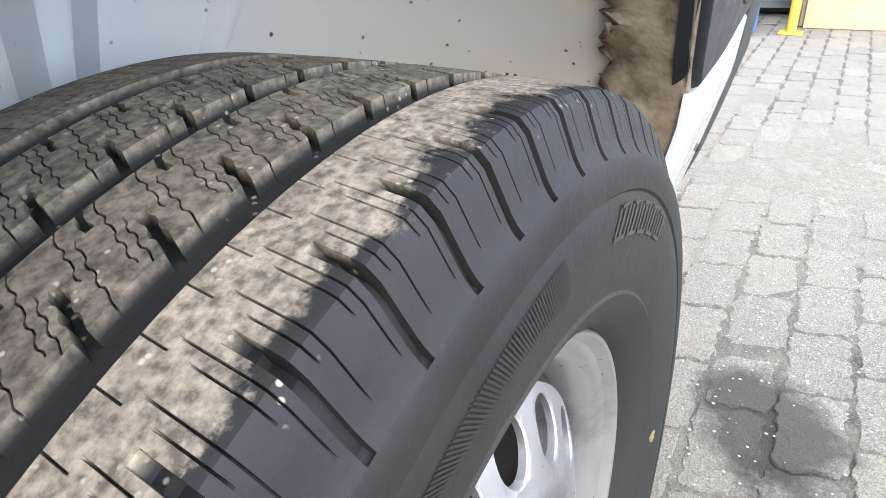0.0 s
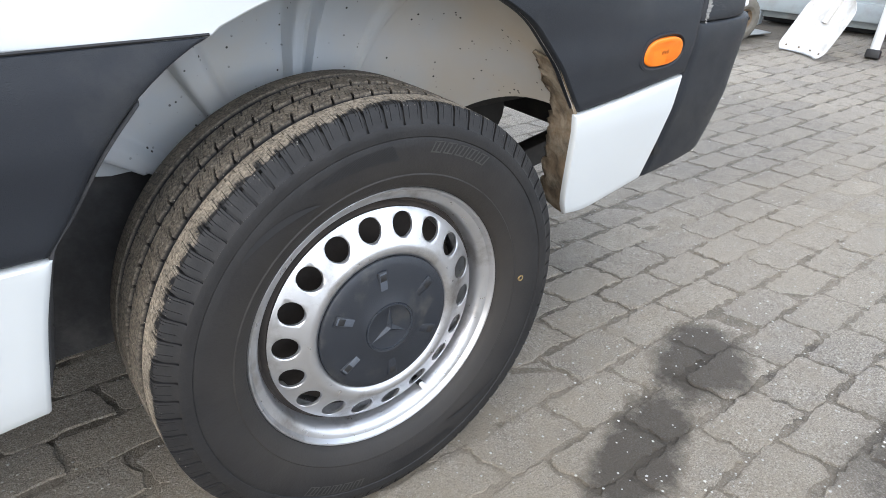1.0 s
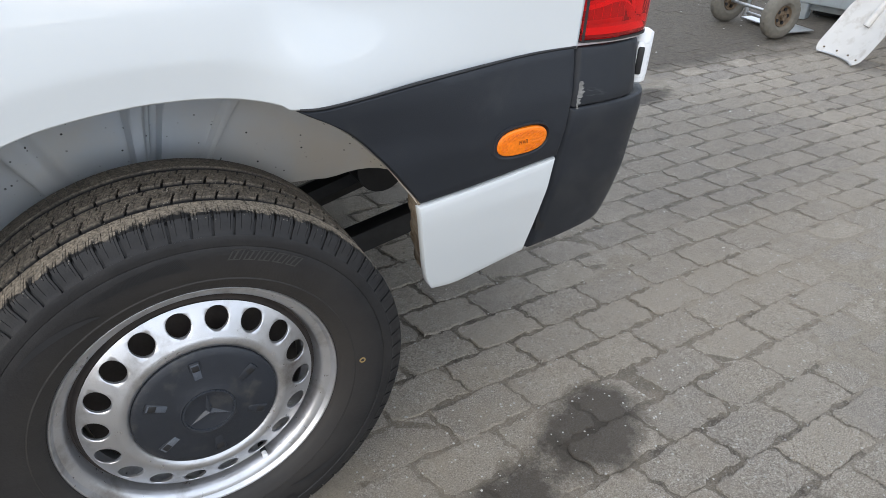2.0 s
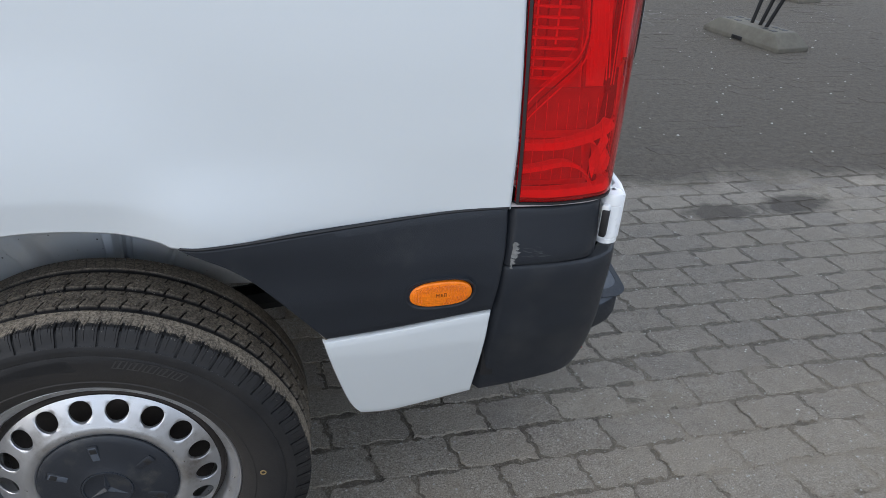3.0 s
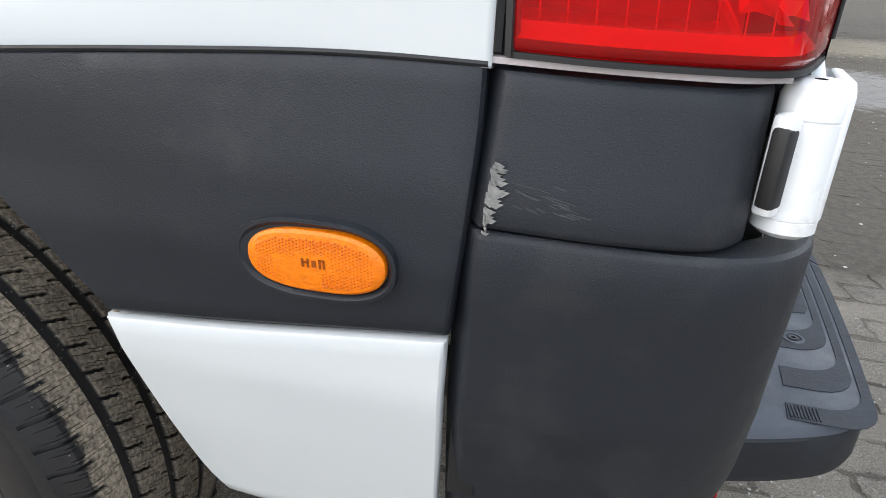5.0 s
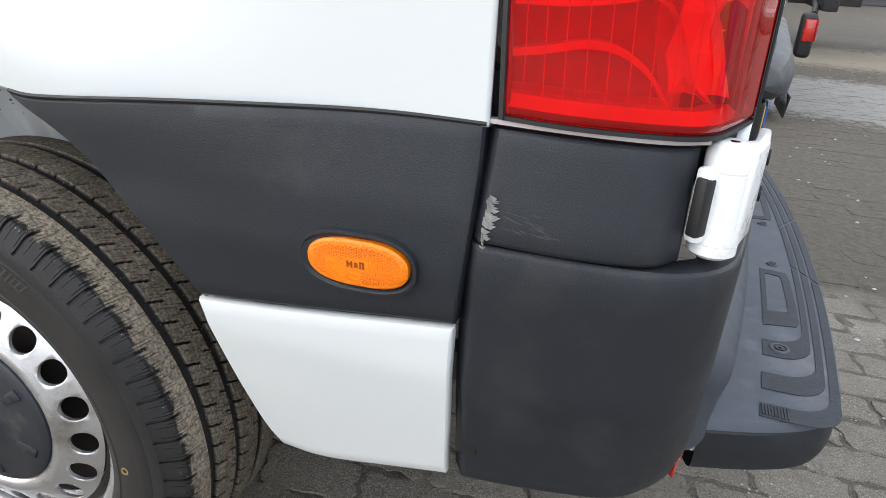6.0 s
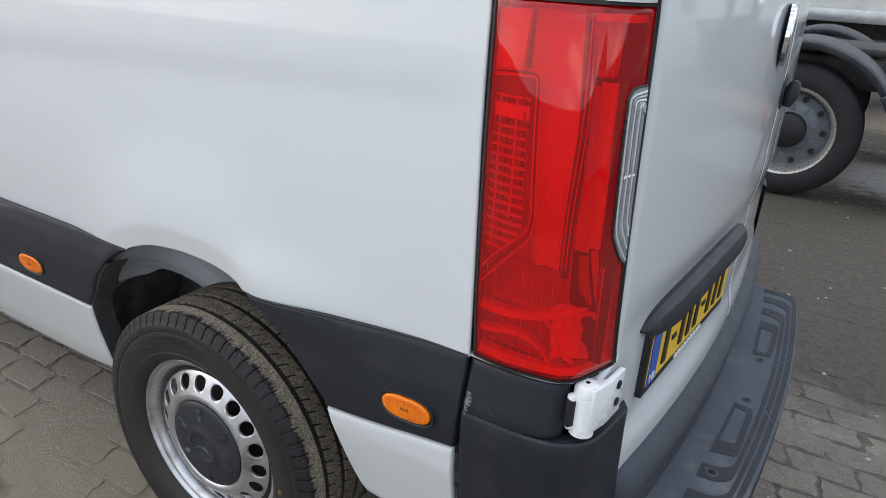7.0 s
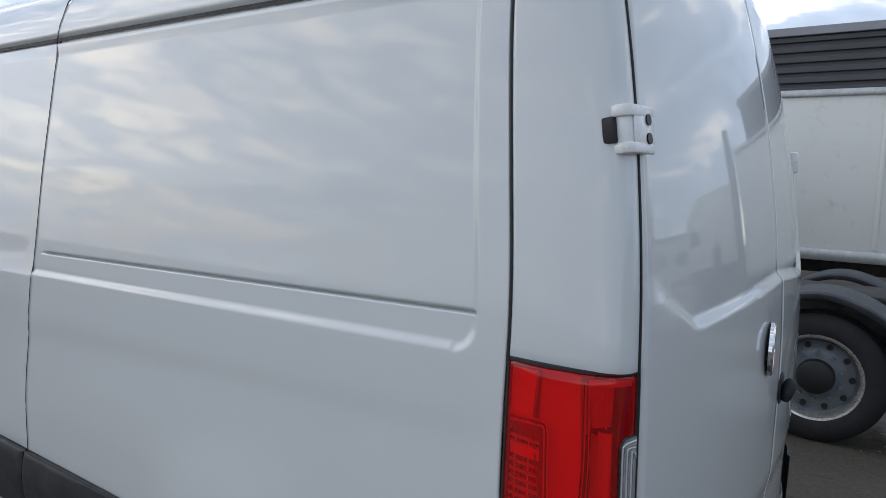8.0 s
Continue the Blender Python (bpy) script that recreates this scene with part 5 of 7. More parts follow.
# centre bumper strip and step
def strip():
    sec = [(-0.004, 0.566), (0.006, 0.566), (0.018, 0.560), (0.034, 0.538), (0.040, 0.526), (0.040, 0.512), (0.033, 0.480), (0.028, 0.445), (0.028, 0.420)]
    ys = [0.190, 0.193, 0.199, 0.21, 0.225] + list(np.linspace(0.245, 1.755, 46)) + [1.775, 1.79, 1.801, 1.807, 1.810]
    V = []
    for o, z in sec:
        for y in ys:
            e = min(y - 0.190, 1.810 - y)
            k = 0.25 + 0.75 * math.sqrt(1 - (1 - min(e / 0.045, 1.0)) ** 2)
            V.append((rear_x(y, 0.5) + o * k - 0.004 - 0.010 * (1 - k), y, 0.40 + (z - 0.40) * (0.88 + 0.12 * k)))
    n = len(ys)
    F = grid_faces(n, len(sec))
    F += [tuple(n * j for j in range(len(sec))), tuple(n * j + n - 1 for j in reversed(range(len(sec))))]
    return mesh(V, F)


part("bumper_strip", strip(), MAT["strip"], van, "blue-grey plastic bumper strip under the doors")
MID = 0.97
HALF_OUT = [(0.940, 0.262), (1.02, 0.288), (1.085, 0.322), (1.122, 0.372), (1.140, 0.450), (1.158, 0.70)]
STEP_OUT = HALF_OUT + [(1.166, MID)] + [(x, 2 * MID - y) for x, y in reversed(HALF_OUT)]


def inset_outline(d, n=90):
    o = spline(STEP_OUT, n)
    t = np.gradient(o, axis=0)
    nrm = np.stack([-t[:, 1], t[:, 0]], 1) / np.linalg.norm(t, axis=1)[:, None]
    return o + nrm * d


TOP = 0.4185


def step():
    V, n = [], 90
    lev = [(0.0, 0.405), (0.002, 0.411), (0.006, 0.4165), (0.012, TOP), (0.02, TOP)]
    for d, z in lev:
        V += [(x, y, z) for x, y in inset_outline(d, n)]
    V += [(0.93 + 0.02 * (1 - ((y - MID) / 0.72) ** 2), y, TOP) for y in np.linspace(0.27, 2 * MID - 0.27, n)]
    return mesh(V, [tuple(reversed(f)) for f in grid_faces(n, len(lev) + 1)])


stp = part("rear_step", step(), MAT["step"], van, "blue-grey plastic rear step with ribbed tread")


# side faces of the step, in a darker tone than its top
V = []
for d_, z_ in ((0.05, 0.328), (0.014, 0.332), (0.004, 0.338), (0.0, 0.350), (0.0, 0.400), (0.003, 0.4048), (0.012, 0.4048)):
    V += [(x, y, z_) for x, y in inset_outline(d_, 90)]
part("step_skirt", mesh(V, [tuple(reversed(f)) for f in grid_faces(90, 7)]), MAT["plastic"], stp, "darker side faces of the rear step")


def side_x(y):
    return 1.166 - 0.034 * ((y - MID) / 0.6) ** 2


def spoke_y(d):
    """Where the slanting rib across the bands lies, at d in from the outer edge."""
    return 0.771 + (d - 0.001) / 0.057 * 0.096


def band_edge(d, y_end, x_in, n):
    """One edge of a band: in from the inner side, round the corner, along the outer side to the rib."""
    r = 0.050
    cx, cy = side_x(y_end + r) - d - r, y_end + r
    p = [(x_in, y_end), ((x_in + cx) / 2, y_end)]
    p += [(cx + r * math.sin(a), cy - r * math.cos(a)) for a in np.linspace(0, math.pi / 2, 9)]
    p += [(side_x(y) - d, y) for y in np.linspace(cy + 0.02, spoke_y(d) - 0.005, 14)]
    q = np.array(p)
    L = np.concatenate([[0], np.cumsum(np.linalg.norm(np.diff(q, axis=0), axis=1))])
    t = np.linspace(0, L[-1], n)
    return [(np.interp(v, L, q[:, 0]), np.interp(v, L, q[:, 1])) for v in t]


def raised(A, B, h=0.0014, flip=False):
    """A low band between two edges."""
    z0, z1, n = TOP + 0.0002, TOP + h, len(A)
    V = [(x, y, z0) for x, y in A] + [(x, y, z1) for x, y in A] + [(x, y, z1) for x, y in B] + [(x, y, z0) for x, y in B]
    if flip:
        V = [(x, 2 * MID - y, z) for x, y, z in V]
    F = grid_faces(n, 4) + [(0, n, 2 * n, 3 * n), (n - 1, 4 * n - 1, 3 * n - 1, 2 * n - 1)]
    bm = bmesh.new()
    bm.from_mesh(mesh(V, F))
    bmesh.ops.recalc_face_normals(bm, faces=bm.faces)
    return bm


BANDS = [(0.008, 0.021, 0.305, 0.338, 1.014), (0.026, 0.037, 0.376, 0.422, 1.022), (0.042, 0.052, 0.474, 0.526, 1.031)]
for flip in (False, True):
    for d0, d1, ya, yb_, xi in BANDS:
        part("tread_band", raised(band_edge(d0, ya, xi, 44), band_edge(d1, yb_, xi + 0.003, 44), 0.0014, flip), MAT["step_dark"], stp, smooth=False)
    # frame round a pad
    o = [(1.040, 0.578), (1.092, 0.590), (1.0985, 0.606), (1.1005, 0.66), (1.1025, 0.78), (1.099, 0.815), (1.052, 0.822)]
    i_ = [(1.051, 0.634), (1.082, 0.640), (1.0855, 0.646), (1.087, 0.68), (1.088, 0.77), (1.086, 0.795), (1.060, 0.800)]
    part("pad_frame", raised(o + [o[0]], i_ + [i_[0]], 0.0014, flip), MAT["step_dark"], stp, smooth=False)
    for k in range(9):
        xx = 1.018 + k * 0.0040
        part("band_rib", raised([(xx, 0.309), (xx + 0.0018, 0.309)], [(xx, 0.334), (xx + 0.0018, 0.334)], 0.0026, flip), MAT["step_dark"], stp, smooth=False)
for d0, d1, *_ in BANDS:
    y0, y1 = spoke_y(d0) + 0.006, spoke_y(d1) + 0.006
    ys_ = np.linspace(0, 1, 14)
    A = [(side_x(y) - d0, y) for y in y0 + ys_ * (2 * MID - 2 * y0)]
    B = [(side_x(y) - d1, y) for y in y1 + ys_ * (2 * MID - 2 * y1)]
    part("tread_band", raised(A, B), MAT["step_dark"], stp, smooth=False)
for x, y, r in ((1.058, 0.503, 0.011), (1.078, 0.853, 0.0075), (1.078, 1.092, 0.0075), (1.062, 1.437, 0.011)):
    bo = part("step_bolt", lathe([(0.0, r * 1.45), (0.0022, r * 1.3), (0.0022, r), (-0.0005, r * 0.92)], 24, "z"), MAT["step"], stp)
    bo.location = (x, y, TOP + 0.0008)
    part("bolt_head", lathe([(0.0, r), (0.0002, r * 0.62), (0.0022, r * 0.58), (0.0022, r * 0.3), (0.0006, r * 0.25), (0.0006, 0.0005)], 18, "z"), MAT["bolt"], bo)


# ---- wheel ----
TYRE_C = 0.077


def tread_lines():
    """Lines along one pitch of the tread (mm): both walls of each notch and sipe, and a few between."""
    L = [0.0, 7.5, 11.5, 16.0, 22.0, 26.0]
    for c, w in ((4.0, 3.8), (19.0, 2.8), (9.5, 0.5), (13.5, 0.5), (24.0, 0.5), (28.0, 0.5)):
        e = 0.25 if w > 1 else 0.15
        L += [c - w / 2 - e, c - w / 2, c + w / 2, c + w / 2 + e]
    return sorted(L)


def tread_height(mm, y):
    """How deep the tread is cut, at mm along one pitch and y across."""
    def near(c, w):
        return 1.0 if abs(mm - c) <= w / 2 + 0.01 else 0.0
    for g0, g1 in ((0.0168, 0.0298), (0.0707, 0.0838), (0.1247, 0.1378)):
        if g0 <= y <= g1:
            return 0.0066
    d = 0.0
    if y < 0.019:                                  # outer shoulder
        if y < -0.013:
            d = near(4.0, 3.8) * (0.0065 if y > -0.034 else 0.004)
        elif y < -0.008:
            d = near(4.0, 3.8) * 0.0042
        for c, e in ((9.5, 0.004), (13.5, -0.003), (24.0, 0.003), (28.0, -0.006)):
            if (-0.031 if c in (9.5, 24.0) else -0.024) < y < e:
                d = max(d, near(c, 0.5) * 0.003)
        if 0.007 < y:
            d = max(d, near(13.5, 0.5) * 0.003, near(28.0, 0.5) * 0.003)
    elif y < 0.073:                                # second rib
        if y < 0.051:
            d = near(4.0, 3.8) * 0.0065
        if y > 0.060:
            d = max(d, near(19.0, 2.8) * 0.0065)
        for c, a, b in ((9.5, 0.031, 0.052), (13.5, 0.036, 0.070), (24.0, 0.030, 0.060), (28.0, 0.045, 0.071)):
            if a < y < b:
                d = max(d, near(c, 0.5) * 0.003)
    elif y < 0.127:
        if y < 0.102:
            d = near(4.0, 3.8) * 0.0065
        if y > 0.112:
            d = max(d, near(19.0, 2.8) * 0.0065)
        for c, a, b in ((9.5, 0.090, 0.124), (13.5, 0.084, 0.108), (24.0, 0.088, 0.120), (28.0, 0.098, 0.124)):
            if a < y < b:
                d = max(d, near(c, 0.5) * 0.003)
    elif y > 0.140:
        for c in (4.0, 13.5, 19.0, 28.0):
            d = max(d, near(c, 0.5) * 0.0035)
    return d


def plain_tyre():
    return lathe([(0.0, 0.219), (-0.03, 0.231), (-0.0475, 0.275), (-0.0462, 0.304), (-0.040, 0.335), (-0.02, 0.346), (0.017, 0.348), (0.019, 0.341), (0.028, 0.341), (0.030, 0.349), (0.072, 0.349), (0.074, 0.341), (0.081, 0.341), (0.083, 0.349), (0.126, 0.348), (0.128, 0.341), (0.135, 0.341), (0.137, 0.348), (0.175, 0.346), (0.194, 0.335), (0.199, 0.30), (0.19, 0.245), (0.16, 0.219)], 96)


def tyre():
    """Tread with its cut pattern on a fine grid, joined to the sidewalls."""
    mm = tread_lines()
    N, sub, p = 72, len(mm), 30.4
    n = N * sub
    ys = [-0.0375, -0.0365, -0.035, -0.033, -0.030, -0.026, -0.022, -0.018, -0.0145, -0.0125, -0.009, -0.005, -0.001, 0.003, 0.006, 0.0075, 0.012, 0.0150, 0.0158, 0.0170, 0.0295, 0.0306,
          0.0315, 0.0345, 0.0365, 0.0385, 0.0407, 0.0427, 0.0449, 0.0469, 0.0491, 0.0508, 0.0515, 0.0545, 0.0575, 0.0595, 0.0605, 0.0635, 0.0665, 0.0695, 0.0696, 0.0709, 0.0836, 0.0848, 0.086, 0.0885, 0.0905, 0.0925, 0.0947, 0.0967, 0.0989, 0.101, 0.1025, 0.106, 0.109, 0.1115, 0.1125, 0.116, 0.119, 0.1225, 0.1235, 0.1249, 0.1376, 0.1388, 0.142, 0.1455, 0.155, 0.165, 0.175, 0.182, 0.189, 0.1945]

    def crown(y):
        t = abs(y - TYRE_C)
        r = 0.3490 - 0.0022 * (t / 0.095) ** 2
        if t > 0.094:
            r -= 0.55 * (t - 0.094) * smooth(0.094, 0.110, t) + 0.014 * smooth(0.100, 0.1145, t)
        return r
    def slant(y):
        if y < 0.0235:
            return 0.45 - 20 * (y + 0.015)
        if y < 0.077:
            return 0.94 - 68 * (y - 0.052)
        if y < 0.131:
            return 1.54 - 64 * (y - 0.103)
        return 1.0 + 30 * (y - 0.16)
    V = []
    for y in ys:
        cr = crown(y)
        cut = [tread_height(v, y) for v in mm]
        zig = 0.0
        if 0.034 < y < 0.070 or 0.088 < y < 0.124:
            zig = 0.55 * (1 if int(y / 0.0042) % 2 else -1)
        for k in range(n):
            a = 2 * math.pi * (k // sub + (mm[k % sub] + zig * (mm[k % sub] not in (0.0,))) / p) / N
            depth = cut[k % sub]
            th = a + radians(slant(y))
            r = cr - depth
            V.append((-r * math.sin(th), y, r * math.cos(th)))
    F = grid_faces(n, len(ys), True)
    # sidewalls share the edge rows
    outer = [(ys[0], crown(ys[0])), (-0.0385, 0.319), (-0.0392, 0.311), (-0.0392, 0.304), (-0.0378, 0.3025), (-0.0392, 0.300), (-0.0396, 0.288), (-0.0390, 0.275), (-0.0372, 0.259), (-0.0345, 0.250), (-0.0355, 0.248), (-0.0320, 0.240), (-0.0265, 0.231), (-0.0215, 0.2255), (-0.012, 0.2222), (0.0, 0.219)]
    m = 180
    base = len(V)
    for y, r in outer:
        for k in range(m):
            a = 2 * math.pi * k / m
            V.append((-r * math.sin(a), y, r * math.cos(a)))
    for j in range(len(outer) - 1):
        for k in range(m):
            a, b = base + j * m + k, base + j * m + (k + 1) % m
            F.append((a, a + m, b + m, b))
    inner_ = [(0.1965, 0.322), (0.199, 0.30), (0.199, 0.275), (0.19, 0.245), (0.17, 0.225), (0.16, 0.219)]
    b2 = len(V)
    for y, r in [(0.1945, crown(0.1945))] + inner_:
        for k in range(m):
            a = 2 * math.pi * k / m
            V.append((-r * math.sin(a), y, r * math.cos(a)))
    for j in range(len(inner_)):
        for k in range(m):
            a, b = b2 + j * m + k, b2 + j * m + (k + 1) % m
            F.append((a, b, b + m, a + m))
    return mesh(V, F)


def rim_disc(nhole=18, rh=0.0180, phase=95.8):
    """The pierced wheel disc: round vent holes in a conical band, with rolled hole edges."""
    def dy(r):
        return float(np.interp(r, [0.120, 0.128, 0.136, 0.1605, 0.182, 0.190], [-0.0125, -0.0175, -0.0155, -0.0050, 0.0055, 0.0130]))
    r0, r1, rc = 0.136, 0.1845, 0.1603
    V, F = [], []
    step_ = 2 * math.pi / nhole
    for h in range(nhole):
        a0 = radians(phase) + h * step_
        b = len(V)
        M = 24
        rings = []
        for ringk in range(5):
            for k in range(M):
                q = 2 * math.pi * k / M
                cx, cz = math.cos(q), math.sin(q)
                s = 1 / max(abs(cx), abs(cz))
                sx, sz = cx * s, cz * s                       # on the square
                ra = rc + rh * cx
                aa = a0 + rh * cz / rc
                rb = (r1 if sx > 0 else r0) * abs(sx) + rc * (1 - abs(sx)) if abs(sx) < 1 else (r1 if sx > 0 else r0)
                ab = a0 + sz * step_ / 2
                t = (0, 0, 0.12, 0.4, 1.0)[ringk]
                r, a = ra + (rb - ra) * t, aa + (ab - aa) * t
                y = dy(r) + (0.006 if ringk == 0 else 0.0012 if ringk == 1 else 0)
                V.append((r * math.cos(a), y, r * math.sin(a)))
        for j in range(4):
            for k in range(M):
                p, q2 = b + j * M + k, b + j * M + (k + 1) % M
                F.append((p, p + M, q2 + M, q2))
    bm = bmesh.new()
    me = mesh(V, F)
    bm.from_mesh(me)
    bmesh.ops.remove_doubles(bm, verts=bm.verts, dist=0.0002)
    bmesh.ops.recalc_face_normals(bm, faces=bm.faces)
    return bm


MAT["sidewall_light"] = plain("raised_rubber", (0.035, 0.033, 0.031), 0.55, vary=0.2, scale=40)
MAT["dot"] = plain("paint_dot", (0.22, 0.15, 0.06), 0.7)
# rusty brake drum, and the painted shade in the gap round the disc
MAT["drum_and_gap"] = plain("rusty_drum_and_gap_shade", (0.035, 0.027, 0.022), 0.8, vary=0.4, scale=30)


def wheel(fine=True):
    root = empty("wheel", pose(0, 0, 0.3465))
    root.parent = van
    root["label"] = "silver steel wheel with a dusty black tyre"
    ty = part("tyre", tyre() if fine else plain_tyre(), MAT["tyre"], root, "dusty black van tyre with a worn ribbed tread")
    # raised sidewall marks: block outlines and a hatched band
    def arc_patch(bm, r0, r1, a0, a1, y=-0.0402, lean=0.0, n=6):
        lo = [bm.verts.new((r0 * math.cos(radians(v)), y, r0 * math.sin(radians(v)))) for v in np.linspace(a0, a1, n)]
        hi = [bm.verts.new((r1 * math.cos(radians(v + lean)), y, r1 * math.sin(radians(v + lean)))) for v in np.linspace(a0, a1, n)]
        for i in range(n - 1):
            bm.faces.new((lo[i], hi[i], hi[i + 1], lo[i + 1]))
    for start in (56.0, 236.0):
        bm = bmesh.new()
        for k in range(5):
            a = start + 20 - k * 4.4
            for s0, s1, r0, r1 in ((-1.8, -1.3, 0.2815, 0.2985), (1.3, 1.8, 0.2815, 0.2985), (-1.3, 1.3, 0.2815, 0.2835), (-1.3, 1.3, 0.2965, 0.2985)):
                arc_patch(bm, r0, r1, a + s0, a + s1, lean=-1.2 * (1 if r1 - r0 > 0.01 else 0) - (1.2 if r0 > 0.29 else 0), n=2 if s1 - s0 < 1 else 5)
            arc_patch(bm, 0.2835, 0.2960, a - 0.3, a + 0.3, lean=-1.0, n=2)
        bmesh.ops.recalc_face_normals(bm, faces=bm.faces)
        part("sidewall_mark", bm, MAT["sidewall_light"], ty, smooth=False)["kind"] = "stuff"
        bm = bmesh.new()
        for k in range(60):
            a = start + 32 + k * 0.42
            arc_patch(bm, 0.274 + 0.00012 * k, 0.296 - 0.00010 * k, a, a + 0.22, lean=2.2, n=2)
        bmesh.ops.recalc_face_normals(bm, faces=bm.faces)
        part("sidewall_hatching", bm, MAT["black"], ty, smooth=False)["kind"] = "stuff"
        bm = bmesh.new()
        rows_ = []
        for k in range(28):
            a = radians(start + 59 + k * 0.9)
            r0 = 0.262 + 0.0010 * k
            r1 = r0 + 0.010 * math.sin(math.pi * (k + 0.3) / 28) ** 0.6
            rows_.append([bm.verts.new((r * math.cos(a), -0.0403, r * math.sin(a))) for r in (r0, r1)])
        for u_, v_ in zip(rows_, rows_[1:]):
            bm.faces.new((u_[0], u_[1], v_[1], v_[0]))
        bmesh.ops.recalc_face_normals(bm, faces=bm.faces)
        part("sidewall_sweep", bm, MAT["black"], ty, smooth=False)
    part("balance_dot", lathe([(-0.0355, 0.006), (-0.0385, 0.0055), (-0.0385, 0.0035), (-0.0360, 0.003)], 16), MAT["dot"], ty).location = (0.262, 0.0, 0.004)
    rim = part("rim", lathe([(0.16, 0.212), (0.12, 0.200), (0.06, 0.178), (0.040, 0.180), (0.030, 0.190), (0.018, 0.1965), (0.010, 0.1985), (0.001, 0.2005), (-0.004, 0.204), (-0.007, 0.2100), (-0.0085, 0.2145), (-0.0125, 0.2168), (-0.0160, 0.2190), (-0.0168, 0.2212), (-0.0155, 0.2228), (-0.0115, 0.2232), (-0.006, 0.2215), (0.004, 0.2185)], 128), MAT["silver"], root, "silver painted steel rim, grimy at the lip")
    disc = part("wheel_disc", rim_disc(), MAT["silver"], root, "silver wheel disc pierced by a ring of round holes")
    # dark ring: the shade between disc and rim barrel, put into the colour
    part("disc_gap_shade", lathe([(0.0175, 0.1985), (0.0215, 0.195), (0.0200, 0.1905), (0.0130, 0.1868), (0.0112, 0.1845)], 128), MAT["drum_and_gap"], disc)
    part("disc_crest", lathe([(-0.0155, 0.136), (-0.0172, 0.1325), (-0.0180, 0.1280), (-0.0170, 0.1215), (-0.0125, 0.1150), (-0.006, 0.112)], 128), MAT["silver"], disc)
    part("brake_drum", lathe([(0.10, 0.005), (0.045, 0.005), (0.045, 0.172), (0.12, 0.174)], 64), MAT["drum_and_gap"], root)
    cap = part("hub_cap", lathe([(-0.008, 0.1145), (-0.0155, 0.1135), (-0.0178, 0.1110), (-0.0200, 0.100), (-0.0222, 0.08), (-0.0242, 0.06), (-0.0270, 0.048), (-0.0285, 0.0435), (-0.0272, 0.0405), (-0.0272, 0.0005)], 96), MAT["cap"], root, "dark plastic hub cap with six slots")
    part("cap_ring", lathe([(-0.0270, 0.0420), (-0.0294, 0.0412), (-0.0294, 0.0385), (-0.0270, 0.0378)], 64), MAT["cap_ring"], cap)
    part("cap_bar", spokes(0.038, 0.0065, 0.0055, -0.0270), MAT["cap_ring"], cap, smooth=False)
    for k in range(6):
        a = radians(95 + 60 * k)
        d = Vector((math.cos(a), 0, math.sin(a)))
        mm = Matrix.Translation(d * 0.081 + Vector((0, -0.0208, 0))) @ Euler((0, -a + math.pi / 2, 0)).to_matrix().to_4x4()
        part("slot_rim", box(0.0175, 0.005, 0.036, 0.003, mm), MAT["cap"], cap)
        # slots on one side are lighter: light falling into them, put into the colour
        part("slot", box(0.0125, 0.0034, 0.031, 0.001, mm @ Matrix.Translation((0, -0.0012, 0))), MAT["step"] if k in (1, 2, 0) else MAT["cap"], cap)
        part("slot_hole", box(0.0115, 0.0036, 0.012, 0.001, mm @ Matrix.Translation((0, -0.0014, 0.007))), MAT["black"], cap)
    a = radians(-64.4)
    vb = Vector((0.186 * math.cos(a), 0, 0.186 * math.sin(a)))
    vv = part("valve_stem", rod([vb + Vector((0, 0.02, 0)), vb * 1.0 + Vector((0, 0.006, 0)), vb * 0.99 + Vector((0, -0.004, 0))], 0.0055, 12), MAT["black"], root)
    part("valve_cap", rod([vb * 0.99 + Vector((0, -0.003, 0)), vb * 0.985 + Vector((0, -0.013, 0))], 0.0048, 12), MAT["bar_white"], root)
    return root


wh1 = wheel()
wh2 = wheel(False)
wh2.matrix_basis = pose(-3.25, 0, 0.3465)
for m4 in (pose(0, VW, 0.3465, 0, 0, 180), pose(-3.25, VW, 0.3465, 0, 0, 180)):
    copy_thing(wh2, m4)


# ---- paving ----
PX, PY = 0.209, 0.1150
X0, Y0 = 1.012, -0.078


def paver_outline(seed, hx=0.1015, hy=0.0548, per=(13, 7)):
    """A worn paver seen from above: slightly skewed, its edges ragged and chipped."""
    rnd = random.Random(seed)
    skew = rnd.uniform(0.001, 0.007)
    side = []
    for k in range(per[0]):
        side.append((-1 + 2 * k / per[0], -1))
    for k in range(per[1]):
        side.append((1, -1 + 2 * k / per[1]))
    for k in range(per[0]):
        side.append((1 - 2 * k / per[0], 1))
    for k in range(per[1]):
        side.append((-1, 1 - 2 * k / per[1]))
    ph = rnd.uniform(0, 6)
    pts = []
    for k, (sx, sy) in enumerate(side):
        corner = abs(sx) == 1 and abs(sy) == 1
        cut = rnd.uniform(0.001, 0.006) if corner else 0.0
        j = rnd.uniform(-0.0062, 0.0020) + 0.0016 * math.sin(ph + k * 1.9)
        ex, ey = (j if abs(sx) == 1 else 0), (j if abs(sy) == 1 else 0)
        wave = 0.0042 * math.sin(math.pi * sx) * (1 if abs(sy) == 1 else 0)
        tooth = 0.0045 * (1 if sy > 0 else -1) * (1 if abs(sx) == 1 else 0)
        pts.append((sx * (hx + ex - cut) - skew * sy - tooth, sy * (hy + ey - cut * 0.6) + wave))
    return pts


